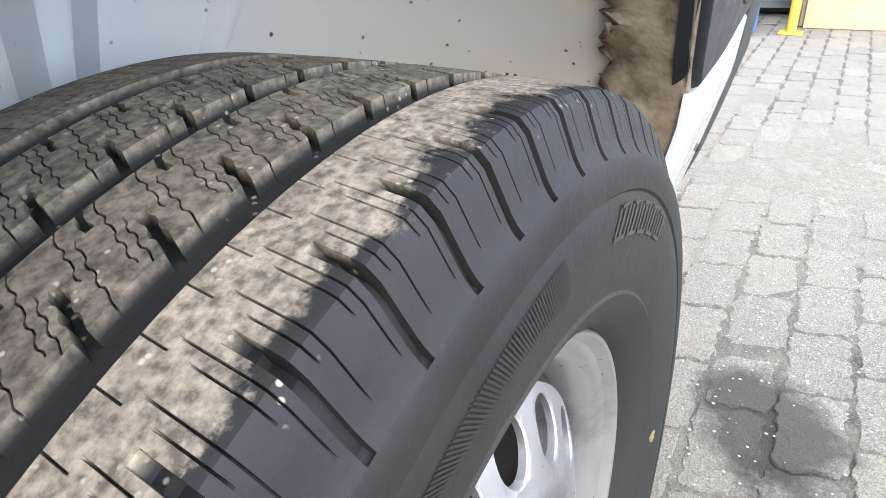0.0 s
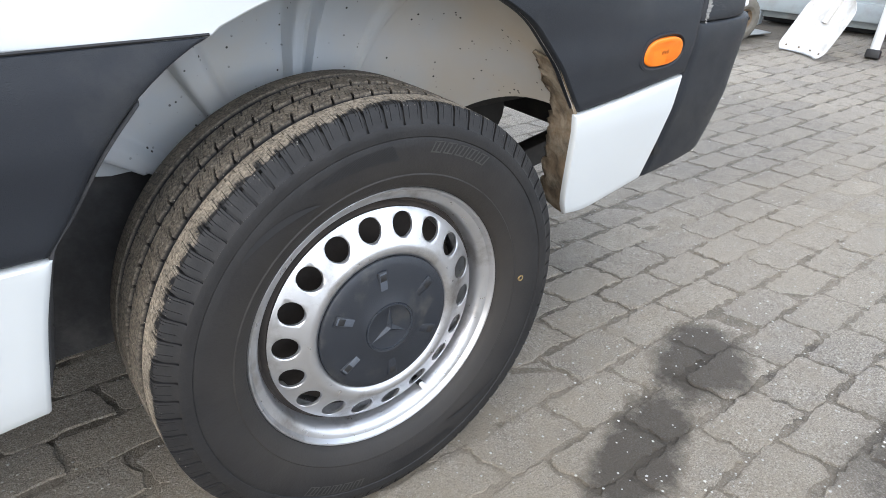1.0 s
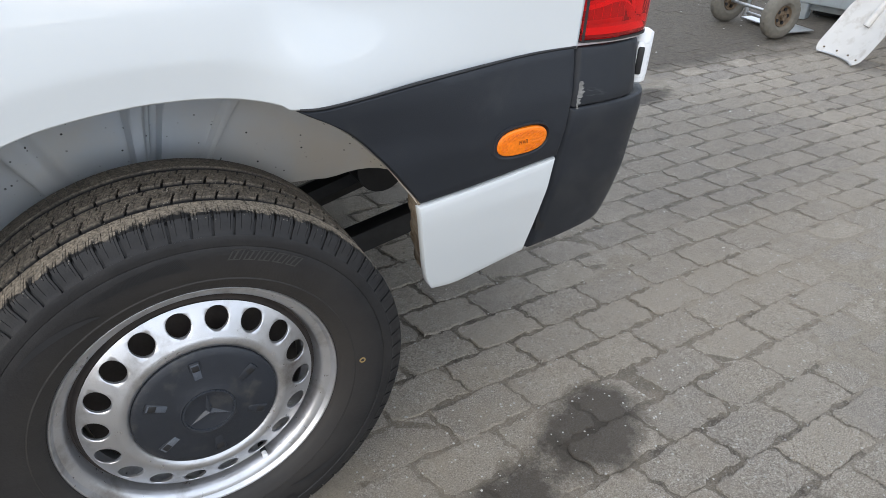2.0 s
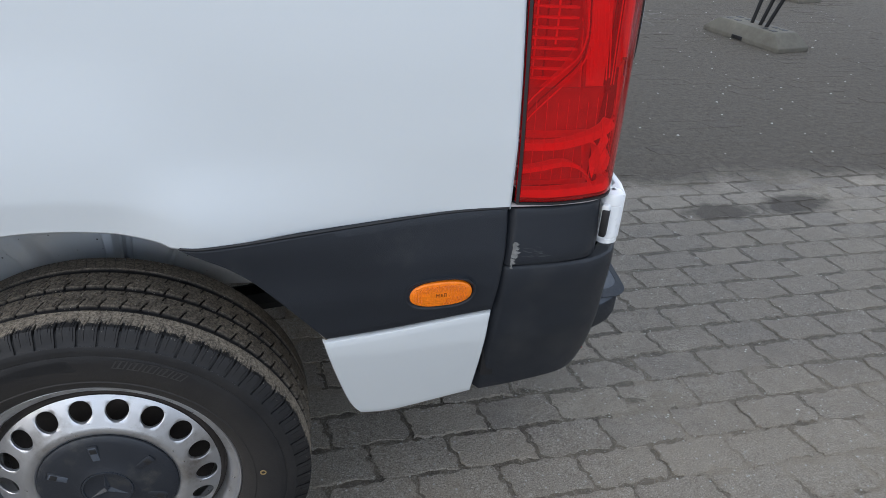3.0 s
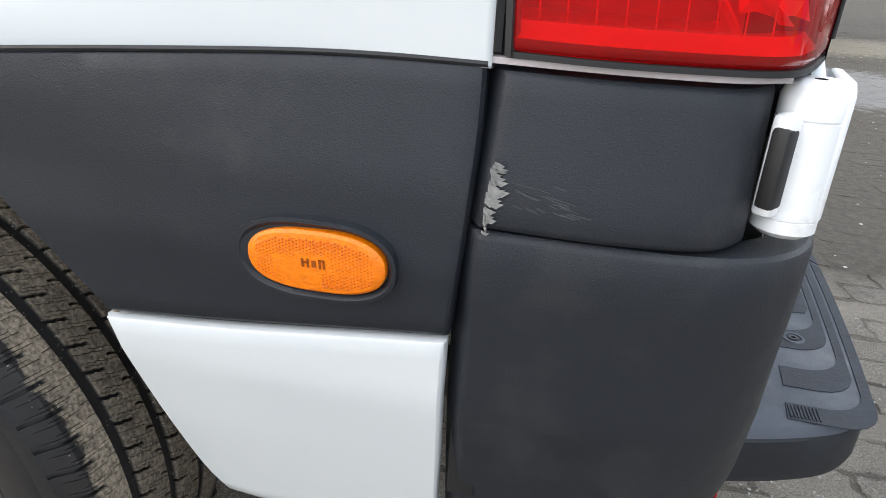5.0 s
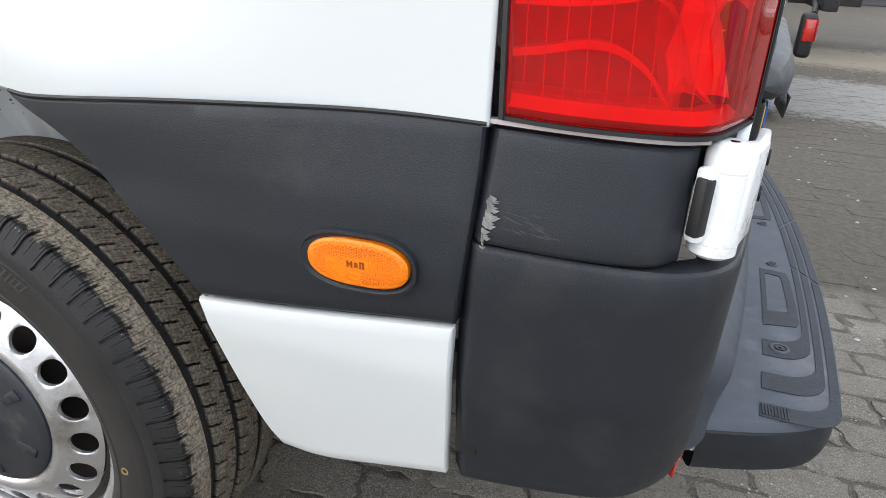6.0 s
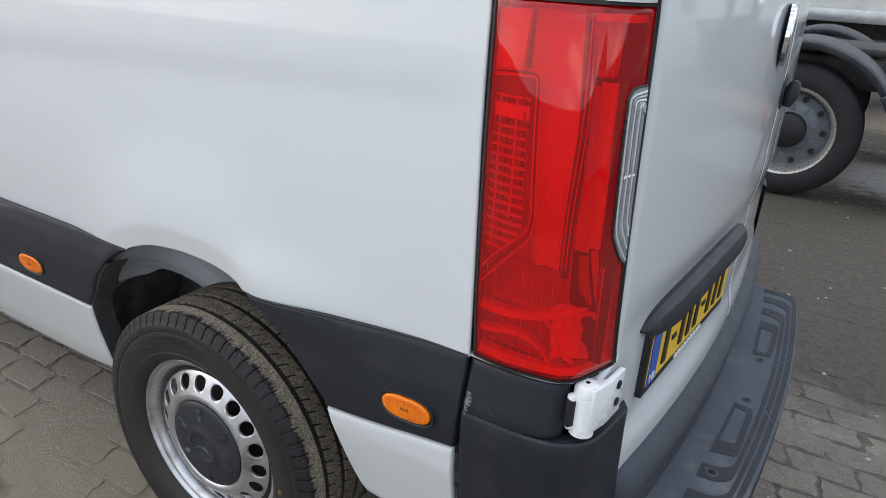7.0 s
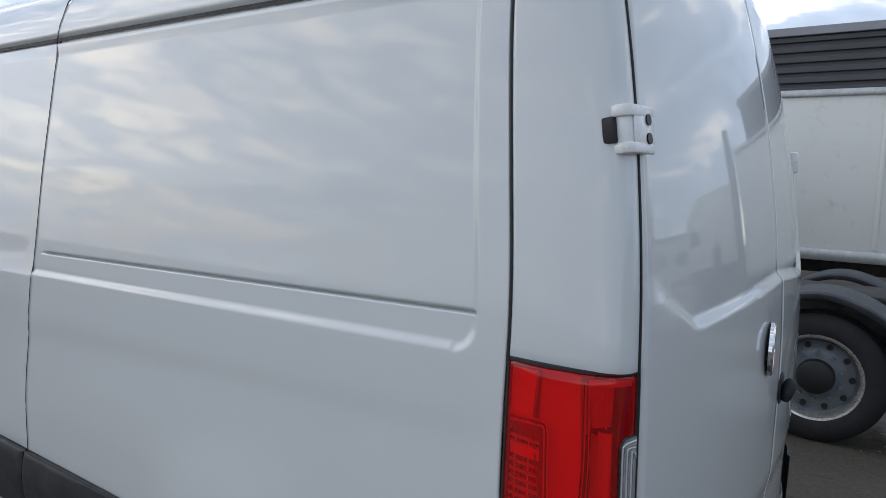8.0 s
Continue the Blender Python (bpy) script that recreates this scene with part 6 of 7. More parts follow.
def paver_geo(seed, per=(15, 9)):
    rnd = random.Random(seed)
    o = paver_outline(seed, per=per)
    n = len(o)
    V = [(x, y, -0.03) for x, y in o] + [(x, y, -0.0045) for x, y in o] + [(x * rnd.uniform(0.965, 0.992), y * rnd.uniform(0.93, 0.985), rnd.uniform(-0.0016, 0.0)) for x, y in o]
    F = []
    for k in range(n):
        b = (k + 1) % n
        F += [(k, b, n + b, n + k), (n + k, n + b, 2 * n + b, 2 * n + k)]
    F.append(tuple(range(2 * n, 3 * n)))
    return V, F


GEO = [paver_geo(s, (7, 5)) for s in range(12)]
paver_meshes = []
for V, F in [paver_geo(s) for s in range(14)]:
    me = mesh(V, F)
    me.materials.append(MAT["paver"])
    paver_meshes.append(me)
paving = empty("pavement")
tagged(paving, "worn grey concrete pavers in running bond, sandy joints", "pavement", kind="structure")
rnd = random.Random(21)
near, rest_v, rest_f = 0, [], []
for r in range(-30, 92):
    y = Y0 + r * PY
    for c in range(-30, 34):
        x = X0 + (c + (0.5 if r % 2 == 0 else 0.0)) * PX
        s = rnd.randrange(12)
        dz, rx, ry, rz = rnd.uniform(-0.003, 0.001), rnd.uniform(-1.2, 1.2), rnd.uniform(-0.8, 0.8), rnd.uniform(-1.3, 1.3)
        if y > 1.8 and x > 4.9 and y < 2.3:
            continue
        if -0.05 < x < 1.95 and -0.86 < y < 0.96 and near < 300:
            ob = new("paver", paver_meshes[rnd.randrange(14)])
            ob.parent = paving
            ob.matrix_world = pose(x, y, dz, rx, ry, rz)
            near += 1
        else:
            m4 = pose(x, y, dz, rx, ry, rz)
            b = len(rest_v)
            rest_v += [tuple(m4 @ Vector(v)) for v in GEO[s][0]]
            rest_f += [tuple(b + i for i in f) for f in GEO[s][1]]
rest = part("paver_field", mesh(rest_v, rest_f), MAT["paver"], paving, smooth=False)
rest["kind"] = "stuff"


# sand and trodden dirt that fills the joints and hides the pavers in places
def sand_height(x, y):
    p = Vector((x, y, 0))
    f = noise.noise(p * 1.7) * 0.5 + noise.noise(p * 4.9 + Vector((7, 3, 0))) * 0.3 + noise.noise(p * 17.0) * 0.2 + noise.noise(p * 43.0) * 0.10
    h = -0.0053 + 0.0050 * f
    for cx, cy, ax, ay, k in ((-0.7, -0.40, 0.7, 0.4, 0.0034), (2.2, -0.1, 0.75, 0.55, 0.0030), (0.95, -0.2, 0.5, 0.30, -0.0012), (1.9, 0.95, 0.6, 0.45, -0.0012), (2.2, 5.7, 1.25, 0.85, -0.0045)):
        h += k * math.exp(-((x - cx) / ax) ** 2 - ((y - cy) / ay) ** 2)
    return min(h + 0.0037 * smooth(1.62, 1.95, y + 0.25 * f), 0.0024)


def sand_sheet(x0, x1, y0, y1, step):
    nx, ny = int((x1 - x0) / step) + 1, int((y1 - y0) / step) + 1
    H = [[sand_height(x0 + i * step, y0 + j * step) for i in range(nx)] for j in range(ny)]
    V = [(x0 + i * step, y0 + j * step, H[j][i]) for j in range(ny) for i in range(nx)]
    F = [q for q in grid_faces(nx, ny) if max(V[k][2] for k in q) > -0.0040]
    return mesh(V, F)


drift_sheet = empty("sand_drift")
tagged(drift_sheet, "thin film of sand and dirt over the pavers", "sand", kind="stuff")
part("near_sand", sand_sheet(-1.6, 3.2, -1.1, 1.8, 0.02), MAT["drift"], drift_sheet)
part("far_sand", sand_sheet(-1.6, 7.6, 1.8, 11.4, 0.06), MAT["drift"], drift_sheet)


# ---- yard behind the van ----
MAT["grey_metal"] = plain("grey_container_paint", (0.33, 0.37, 0.38), 0.5, vary=0.15, scale=3, dirt=(0.22, 0.21, 0.19), dirt_amt=0.35)
MAT["galv"] = plain("galvanised_steel", (0.52, 0.53, 0.53), 0.35, metal=0.7, vary=0.2, scale=20)
MAT["grey_tyre"] = plain("grey_rubber", (0.165, 0.152, 0.125), 0.85, vary=0.2, scale=30, bumps=0.6, bscale=200)
MAT["rust"] = plain("rusty_hub", (0.17, 0.12, 0.075), 0.7, vary=0.4, scale=40)
MAT["shovel"] = plain("white_shovel_sheet", (0.56, 0.545, 0.515), 0.45, vary=0.06, scale=8, dirt=(0.35, 0.31, 0.26), dirt_amt=0.25, dirt_scale=12)
MAT["wood"] = plain("ash_wood", (0.42, 0.30, 0.17), 0.6, vary=0.25, scale=12)
MAT["red_paint"] = plain("red_paint", (0.62, 0.035, 0.02), 0.45, vary=0.12, dirt=(0.25, 0.1, 0.07), dirt_amt=0.3)
MAT["blue_paint"] = plain("blue_paint", (0.08, 0.16, 0.42), 0.5, vary=0.1, dirt=(0.2, 0.2, 0.22), dirt_amt=0.25)
MAT["yellow_paint"] = plain("yellow_paint", (0.75, 0.47, 0.06), 0.5, vary=0.1)
MAT["tan"] = plain("tan_board", (0.62, 0.48, 0.28), 0.8, vary=0.15)
MAT["concrete"] = plain("grey_recycled_block", (0.150, 0.138, 0.110), 0.9, vary=0.2, scale=12, bumps=0.6, bscale=150, dirt=(0.09, 0.08, 0.062), dirt_amt=0.4)
MAT["black_steel"] = plain("black_steel", (0.02, 0.02, 0.021), 0.5, vary=0.3)
MAT["white_rail"] = plain("white_rail_plastic", (0.72, 0.72, 0.70), 0.5, vary=0.08, dirt=(0.4, 0.4, 0.36), dirt_amt=0.2)
MAT["fender"] = plain("fender_plastic", (0.032, 0.037, 0.045), 0.55, vary=0.2, scale=5, dirt=(0.07, 0.07, 0.07), dirt_amt=0.25)
MAT["truck_tyre"] = plain("truck_tyre", (0.016, 0.016, 0.017), 0.75, vary=0.3, scale=12)
MAT["truck_rim"] = plain("truck_rim_grey", (0.16, 0.18, 0.20), 0.5, metal=0.3, vary=0.2, scale=10)
MAT["alu"] = plain("polished_rim_edge", (0.75, 0.72, 0.66), 0.3, metal=0.8, vary=0.1)
MAT["trailer"] = plain("white_trailer_panel", (0.70, 0.70, 0.66), 0.45, vary=0.04, scale=2, dirt=(0.5, 0.49, 0.45), dirt_amt=0.15)
MAT["cladding_dark"] = plain("dark_profiled_sheet", (0.068, 0.071, 0.078), 0.55, vary=0.15, scale=1)
MAT["light_wall"] = plain("pale_wall", (0.62, 0.62, 0.60), 0.8, vary=0.06, scale=0.5)
MAT["roof_grey"] = plain("roof_sheet", (0.30, 0.31, 0.33), 0.7, vary=0.1, scale=0.5)
MAT["window_dark"] = plain("window_dark", (0.03, 0.035, 0.04), 0.12, vary=0.2)


def container():
    root = empty("container", pose(4.90, 2.30, 0, 0, 0, -90 + 17))
    tagged(root, "grey steel container wall with a dark gap under it", "container")
    L, D, H = 6.0, 2.4, 2.5
    part("side_wall", sheet(lambda u, v: (u * L, 0.012 * (1 if int(u * 24) % 2 else -1) * (1 if 0.06 < v < 0.94 else 0), 0.14 + v * (H - 0.14)), np.linspace(0, 1, 97), edged(10, 0.05), 0.05, (0, 1, 0), 0.0), MAT["grey_metal"], root, smooth=False)
    part("bottom_rail", box(L, 0.06, 0.13, 0.008, pose(L / 2, -0.012, 0.185)), MAT["grey_metal"], root)
    part("second_rail", box(L, 0.03, 0.05, 0.005, pose(L / 2, 0.05, 0.09)), MAT["grey_metal"], root)
    part("end_wall", box(0.05, D, H - 0.14, 0.01, pose(0.026, D / 2 + 0.02, 0.14 + (H - 0.14) / 2)), MAT["grey_metal"], root)
    part("corner_post", box(0.12, 0.12, H, 0.01, pose(0.06, 0.03, H / 2)), MAT["grey_metal"], root)
    part("roof_sheet", box(L, D, 0.05, 0.01, pose(L / 2, D / 2, H)), MAT["grey_metal"], root)
    part("underframe", box(L - 0.2, D - 0.2, 0.10, 0.01, pose(L / 2, D / 2 + 0.1, 0.06)), MAT["black"], root)
    return root


container()


def small_wheel(r, w, parent, m, hub_mat):
    prof = [(-w / 2 * 0.55, r * 0.44), (-w / 2 * 0.95, r * 0.58), (-w / 2, r * 0.76), (-w / 2 * 0.82, r * 0.91), (-w * 0.22, r * 0.99), (0, r), (w * 0.22, r * 0.99), (w / 2 * 0.82, r * 0.91), (w / 2, r * 0.76), (w / 2 * 0.95, r * 0.58), (w / 2 * 0.55, r * 0.44)]
    V, n = [], 84
    for j, (y, q) in enumerate(prof):
        for k in range(n):
            lug = 0.965 if q > r * 0.88 and (k + 2 * j) % 4 < 1 else 1.0      # moulded blocks
            a = 2 * math.pi * k / n
            V.append((q * lug * math.cos(a), y, q * lug * math.sin(a)))
    t = part("tyre", mesh(V, [tuple(reversed(f)) for f in grid_faces(n, len(prof), True)]), MAT["grey_tyre"], parent)
    t.matrix_basis = m
    part("hub", lathe([(-w * 0.30, 0.004), (-w * 0.42, r * 0.13), (-w * 0.2, r * 0.15), (-w * 0.12, r * 0.22), (-w * 0.16, r * 0.38), (-w * 0.36, r * 0.44), (-w * 0.30, r * 0.46), (w * 0.34, r * 0.45), (w * 0.2, r * 0.22), (w * 0.3, 0.004)], 28), hub_mat, t)
    for k in range(5):
        a = 2 * math.pi * k / 5
        part("hub_opening", rod([(r * 0.30 * math.cos(a), -w * 0.25, r * 0.30 * math.sin(a)), (r * 0.30 * math.cos(a), -w * 0.08, r * 0.30 * math.sin(a))], r * 0.075, 10), MAT["black"], t)
    return t


def hand_truck(m):
    root = empty("hand_truck", m)
    tagged(root, "galvanised hand truck with two grey pneumatic wheels", "hand truck", "hand trucks in the yard")
    for s in (-1, 1):
        small_wheel(0.15, 0.085, root, pose(0.02, s * 0.235, 0.15), MAT["rust"])
        part("upright", rod([(0.14, s * 0.17, 0.05), (0.16, s * 0.17, 0.6), (0.20, s * 0.17, 1.15), (0.10, s * 0.17, 1.25)], 0.014), MAT["galv"], root)
        part("wheel_bracket", rod([(0.02, s * 0.17, 0.15), (0.15, s * 0.17, 0.40)], 0.012), MAT["galv"], root)
    part("axle", rod([(0.02, -0.25, 0.15), (0.02, 0.25, 0.15)], 0.011), MAT["galv"], root)
    for z in (0.07, 0.38, 0.75):
        part("cross_bar", rod([(0.145 + 0.03 * z, -0.17, z), (0.145 + 0.03 * z, 0.17, z)], 0.012), MAT["galv"], root)
    part("toe_plate", box(0.24, 0.44, 0.008, 0.002, pose(0.28, 0, 0.024)), MAT["galv"], root)
    return root


ht = hand_truck(pose(4.22, 2.16, 0, 0, 0, -8))
copy_thing(ht, pose(6.55, 10.1, 0, 0, 0, 10))


def shovel():
    root = empty("snow_shovel", pose(4.16, 1.44, 0.0, 0, 0, 160))
    tagged(root, "white sheet metal snow shovel leaning on the container", "shovel")

    def P(u, v):
        low, high = 1 - min(v / 0.16, 1.0), max(v - 0.70, 0.0) / 0.30
        hw = 0.20 - 0.055 * (1 - math.sqrt(1 - low * low)) - 0.085 * high ** 2.2
        s_ = 2 * (u - 0.5)
        ridge = 0.020 * math.exp(-(s_ / 0.10) ** 2) * smooth(0.45, 0.9, v)
        dish = 0.045 * s_ * s_ + 0.03 * v * v
        return (dish + ridge - 0.02 - 0.40 * v * 0.62, s_ * hw, 0.012 + v * 0.42 * 0.86)
    bl = part("blade", sheet(P, np.linspace(0, 1, 25), [0, 0.01, 0.03, 0.06, 0.10, 0.16] + list(np.linspace(0.22, 1, 16)), 0.004, (-1, 0, -0.4), 0.0), MAT["shovel"], root)
    part("edge_strip", rod([P(u, 0.004) for u in np.linspace(0, 1, 9)], 0.006, 8), MAT["galv"], bl)
    for u in (0.12, 0.36, 0.62, 0.88):
        q = Vector(P(u, 0.07))
        part("rivet", rod([q - Vector((0.002, 0, 0)), q + Vector((0.004, 0, 0.002))], 0.006, 10), MAT["rust"], bl)
    part("socket", rod([(-0.13, 0, 0.20), (-0.24, 0, 0.40), (-0.34, 0, 0.55)], 0.021), MAT["shovel"], root)
    part("handle", rod([(-0.30, 0, 0.48), (-0.74, 0, 1.35)], 0.018), MAT["wood"], root)
    return root


shovel()
pole = empty("support_pole", pose(4.50, 1.13, 0, 0, 14, 15))
tagged(pole, "white support pole with a black rubber foot", "pole")
part("tube", rod([(0, 0, 0.05), (0, 0, 1.9)], 0.030, 16), MAT["white_rail"], pole)
part("foot", box(0.085, 0.085, 0.055, 0.008, pose(0, 0, 0.03)), MAT["black"], pole)
rb = empty("red_wheel_chock", pose(4.80, 1.02, 0, 0, 0, 15))
tagged(rb, "faded red plastic block with a slot beside the container", "block")
part("block_side", box(0.05, 0.13, 0.22, 0.008, pose(0, 0, 0.11)), MAT["red_paint"], rb)
part("slot_hole", box(0.004, 0.03, 0.07, 0, pose(-0.027, 0, 0.10)), MAT["black"], rb)
bx = empty("blue_bin", pose(4.85, 0.62, 0, 0, 0, 12))
tagged(bx, "blue painted steel bin on the paving", "bin")
part("bin_wall", box(0.75, 0.36, 0.85, 0.02, pose(0.1, 0.0, 0.445)), MAT["blue_paint"], bx)
part("bin_rim", box(0.80, 0.41, 0.05, 0.01, pose(0.1, 0.0, 0.88)), MAT["blue_paint"], bx)
bt = empty("board_stack", pose(5.15, -0.15, 0, 0, 0, 8))
tagged(bt, "tan boards stacked upright on the paving", "boards")
for k in range(4):
    part("board", box(0.05, 0.62, 1.0 - 0.05 * k, 0.004, pose(0.06 * k, 0.02 * k, 0.5 - 0.025 * k, 0, 3, 0)), MAT["tan"], bt)
yp = empty("yellow_post", pose(4.80, 0.20, 0))
tagged(yp, "short yellow steel guard post", "post")
part("post_tube", rod([(0, 0, 0), (0, 0, 0.95)], 0.03), MAT["yellow_paint"], yp)
part("post_foot", box(0.14, 0.14, 0.012, 0.003, pose(0, 0, 0.006)), MAT["yellow_paint"], yp)


def fence_foot(m):
    """Moulded fence block with sloped flanks, hand slots and post holes, carrying three black posts."""
    root = empty("fence_foot", m)
    tagged(root, "grey recycled plastic fence block holding black steel posts", "fence block", "fence blocks in the yard")
    L, w, h = 0.44, 0.17, 0.13
    V = []
    for x, y, z in ((-L, -w, 0), (L, -w, 0), (L, w, 0), (-L, w, 0), (-L, -w, 0.035), (L, -w, 0.035), (L, w, 0.035), (-L, w, 0.035), (-L * 0.72, -w * 0.72, h), (L * 0.72, -w * 0.72, h), (L * 0.72, w * 0.72, h), (-L * 0.72, w * 0.72, h)):
        V.append((x, y, z))
    F = [(0, 1, 5, 4), (1, 2, 6, 5), (2, 3, 7, 6), (3, 0, 4, 7), (4, 5, 9, 8), (5, 6, 10, 9), (6, 7, 11, 10), (7, 4, 8, 11), (8, 9, 10, 11)]
    bm = bmesh.new()
    bm.from_mesh(mesh(V, F))
    bmesh.ops.bevel(bm, geom=list(bm.edges), offset=0.008, segments=2, profile=0.5, affect="EDGES")
    part("block", bm, MAT["concrete"], root)
    for x, y in [(x, y) for x in (-0.26, -0.16, 0.15, 0.24) for y in (-0.06, 0.06)]:
        part("post_hole", box(0.055, 0.045, 0.003, 0, pose(x, y, h + 0.0005)), MAT["black"], root, smooth=False)
    part("hand_slot", box(0.12, 0.012, 0.032, 0.002, pose(-0.02, -w * 0.985, 0.022)), MAT["black"], root)
    for x, t in ((-0.06, 9), (0.03, 15), (0.10, 20)):
        a = radians(t)
        part("post", rod([(x, 0, h - 0.02), (x + 1.3 * math.sin(a), 0.05, h + 1.3 * math.cos(a))], 0.016), MAT["black_steel"], root)
    return root


ff = fence_foot(pose(4.27, 4.40, 0, 0, 0, -79))
copy_thing(ff, pose(5.95, 6.42, 0, 0, 0, -81))


def barrier(m):
    root = empty("road_barrier", m)
    tagged(root, "grey barrier foot with white slatted rails on it", "barrier", "barriers in the yard")
    part("base", box(1.1, 0.34, 0.20, 0.015, pose(0, 0, 0.12)), MAT["concrete"], root)
    for x in (-0.3, 0.3):
        part("fork_slot", box(0.22, 0.01, 0.07, 0.003, pose(x, -0.172, 0.07)), MAT["black"], root)
    part("end_foot", box(0.12, 0.36, 0.22, 0.01, pose(-0.52, 0, 0.115)), MAT["concrete"], root)
    for k in range(9):
        part("slat", box(0.05, 0.03, 0.75, 0.006, pose(-0.42 + k * 0.11, 0, 0.59)), MAT["white_rail"], root)
    for z in (0.30, 0.90):
        part("rail", box(1.05, 0.04, 0.06, 0.006, pose(0, 0, z)), MAT["white_rail"], root)
    return root


bb = barrier(pose(6.80, 8.66, 0, 0, 0, 10))
copy_thing(bb, pose(8.05, 8.95, 0, 0, 0, 10))
copy_thing(bb, pose(7.2, 10.9, 0, 0, 0, 2))


def red_machine():
    root = empty("compact_machine", pose(5.95, 11.3, 0, 0, 0, 12))
    tagged(root, "dark blue compact machine with red wheel hubs", "machine")
    for x in (-0.45, 0.75):
        for y in (-0.35, 0.45):
            t = small_wheel(0.26, 0.18, root, pose(x, y, 0.26), MAT["red_paint"])
    part("chassis_block", box(1.5, 0.5, 0.30, 0.03, pose(0.15, 0.05, 0.45)), MAT["blue_deep"], root)
    part("engine_cover", box(0.8, 0.6, 0.55, 0.05, pose(0.45, 0.05, 0.88)), MAT["blue_deep"], root)
    part("mast", box(0.08, 0.5, 1.5, 0.01, pose(-0.15, 0.05, 1.0)), MAT["black_steel"], root)
    for k in range(3):
        part("hose", rod([(0.9, -0.2 + 0.1 * k, 0.9), (1.15, -0.25 + 0.1 * k, 0.75), (1.2, -0.2 + 0.12 * k, 0.35), (1.4, -0.1, 0.15)], 0.018), MAT["black"], root)
    return root


MAT["blue_deep"] = plain("dark_blue_paint", (0.02, 0.025, 0.06), 0.4, vary=0.2)
red_machine()


def truck():
    """The rear of a lorry tractor: wheel, curved mudguards, chassis rail, tail lamp."""
    root = empty("lorry_tractor", Matrix.Translation((0.755, 4.45, 0)) @ Matrix.Scale(0.90, 4))
    tagged(root, "grey lorry tractor rear with curved mudguards, parked on the paving", "lorry")
    R = 0.52

    def big_wheel(x, y, turn):
        w = empty("lorry_wheel", pose(x, y, R, 0, 0, turn))
        w.parent = root
        part("tyre", lathe([(0.03, 0.325), (0.0, 0.335), (-0.015, 0.365), (-0.02, 0.42), (-0.005, 0.485), (0.02, 0.512), (0.05, R), (0.09, R), (0.095, 0.505), (0.11, 0.505), (0.115, R), (0.18, R), (0.185, 0.505), (0.20, 0.505), (0.205, R), (0.27, R), (0.30, 0.50), (0.31, 0.42), (0.30, 0.30)], 72), MAT["truck_tyre"], w)
        part("rim", lathe([(0.30, 0.31), (0.12, 0.28), (0.11, 0.245), (0.10, 0.23), (0.075, 0.19), (0.07, 0.14), (0.05, 0.132), (0.02, 0.125), (0.0, 0.11), (-0.005, 0.004)], 64), MAT["truck_rim"], w)
        part("rim_edge", lathe([(0.12, 0.303), (0.03, 0.309), (0.0, 0.326), (-0.006, 0.342), (0.004, 0.352), (0.03, 0.345)], 72), MAT["alu"], w)
        part("rim_barrel", lathe([(0.125, 0.23), (0.13, 0.27), (0.10, 0.305)], 64), MAT["truck_rim"], w)
        part("hub_cover", lathe([(0.06, 0.140), (0.0, 0.132), (-0.015, 0.11), (-0.02, 0.004)], 40), MAT["black"], w)
        for k in range(10):
            a = 2 * math.pi * (k + 0.5) / 10
            part("wheel_nut", rod([(0.190 * math.cos(a), 0.09, 0.190 * math.sin(a)), (0.190 * math.cos(a), 0.045, 0.190 * math.sin(a))], 0.017, 8), MAT["truck_rim"], w)
            a += math.pi / 10
            part("vent_hole", rod([(0.252 * math.cos(a), 0.095, 0.252 * math.sin(a)), (0.252 * math.cos(a), 0.122, 0.252 * math.sin(a))], 0.024, 14), MAT["black"], w)
        return w
    big_wheel(0, 0, 0)
    big_wheel(0, 2.4, 180)

    ARC = spline([(-0.72, -0.18), (-0.68, 0.08), (-0.60, 0.32), (-0.45, 0.52), (-0.22, 0.65), (0.0, 0.69), (0.22, 0.65), (0.44, 0.54), (0.60, 0.38), (0.72, 0.18), (0.80, -0.04), (0.85, -0.22), (0.88, -0.38)], 100)

    def guard(y0, y1, k0, k1, drop):
        """One length of the mudguard: a shell along the arc with a rolled outer edge."""
        V = []
        for y, d in ((y0 - 0.012, -0.055), (y0 - 0.012, -0.012), (y0, 0.0), (y0 + 0.03, 0.008), (y1 - 0.03, 0.008), (y1, 0.0), (y1 + 0.012, -0.055)):
            for k in range(k0, k1):
                x, z = ARC[k]
                s_ = 1 + (d - drop) / math.hypot(x, z)
                V.append((x * s_, y, R + z * s_))
        return mesh(V, grid_faces(k1 - k0, 7))
    for y0 in (-0.08, 1.75):
        for k0, k1, drop, nm in ((30, 71, 0.0, "mudguard_top"), (70, 100, 0.010, "mudguard_rear"), (0, 31, 0.010, "mudguard_front")):
            g_ = part(nm, guard(y0, y0 + 0.68, k0, k1, drop), MAT["fender"], root)
            mm = g_.modifiers.new("thickness", "SOLIDIFY")
            mm.thickness = 0.012
        part("mud_flap", box(0.012, 0.60, 0.16, 0.004, pose(0.885, y0 + 0.34, 0.115, 0, 6, 0)), MAT["black"], root)
    for y in (0.85, 1.60):
        part("chassis_rail", box(7.5, 0.08, 0.26, 0.01, pose(-2.4, y, 0.92)), MAT["chassis"], root)
    part("axle_beam", rod([(0, 0.1, R), (0, 2.3, R)], 0.09), MAT["chassis"], root)
    part("rear_beam", box(0.10, 2.2, 0.16, 0.01, pose(1.02, 1.2, 0.86)), MAT["chassis"], root)
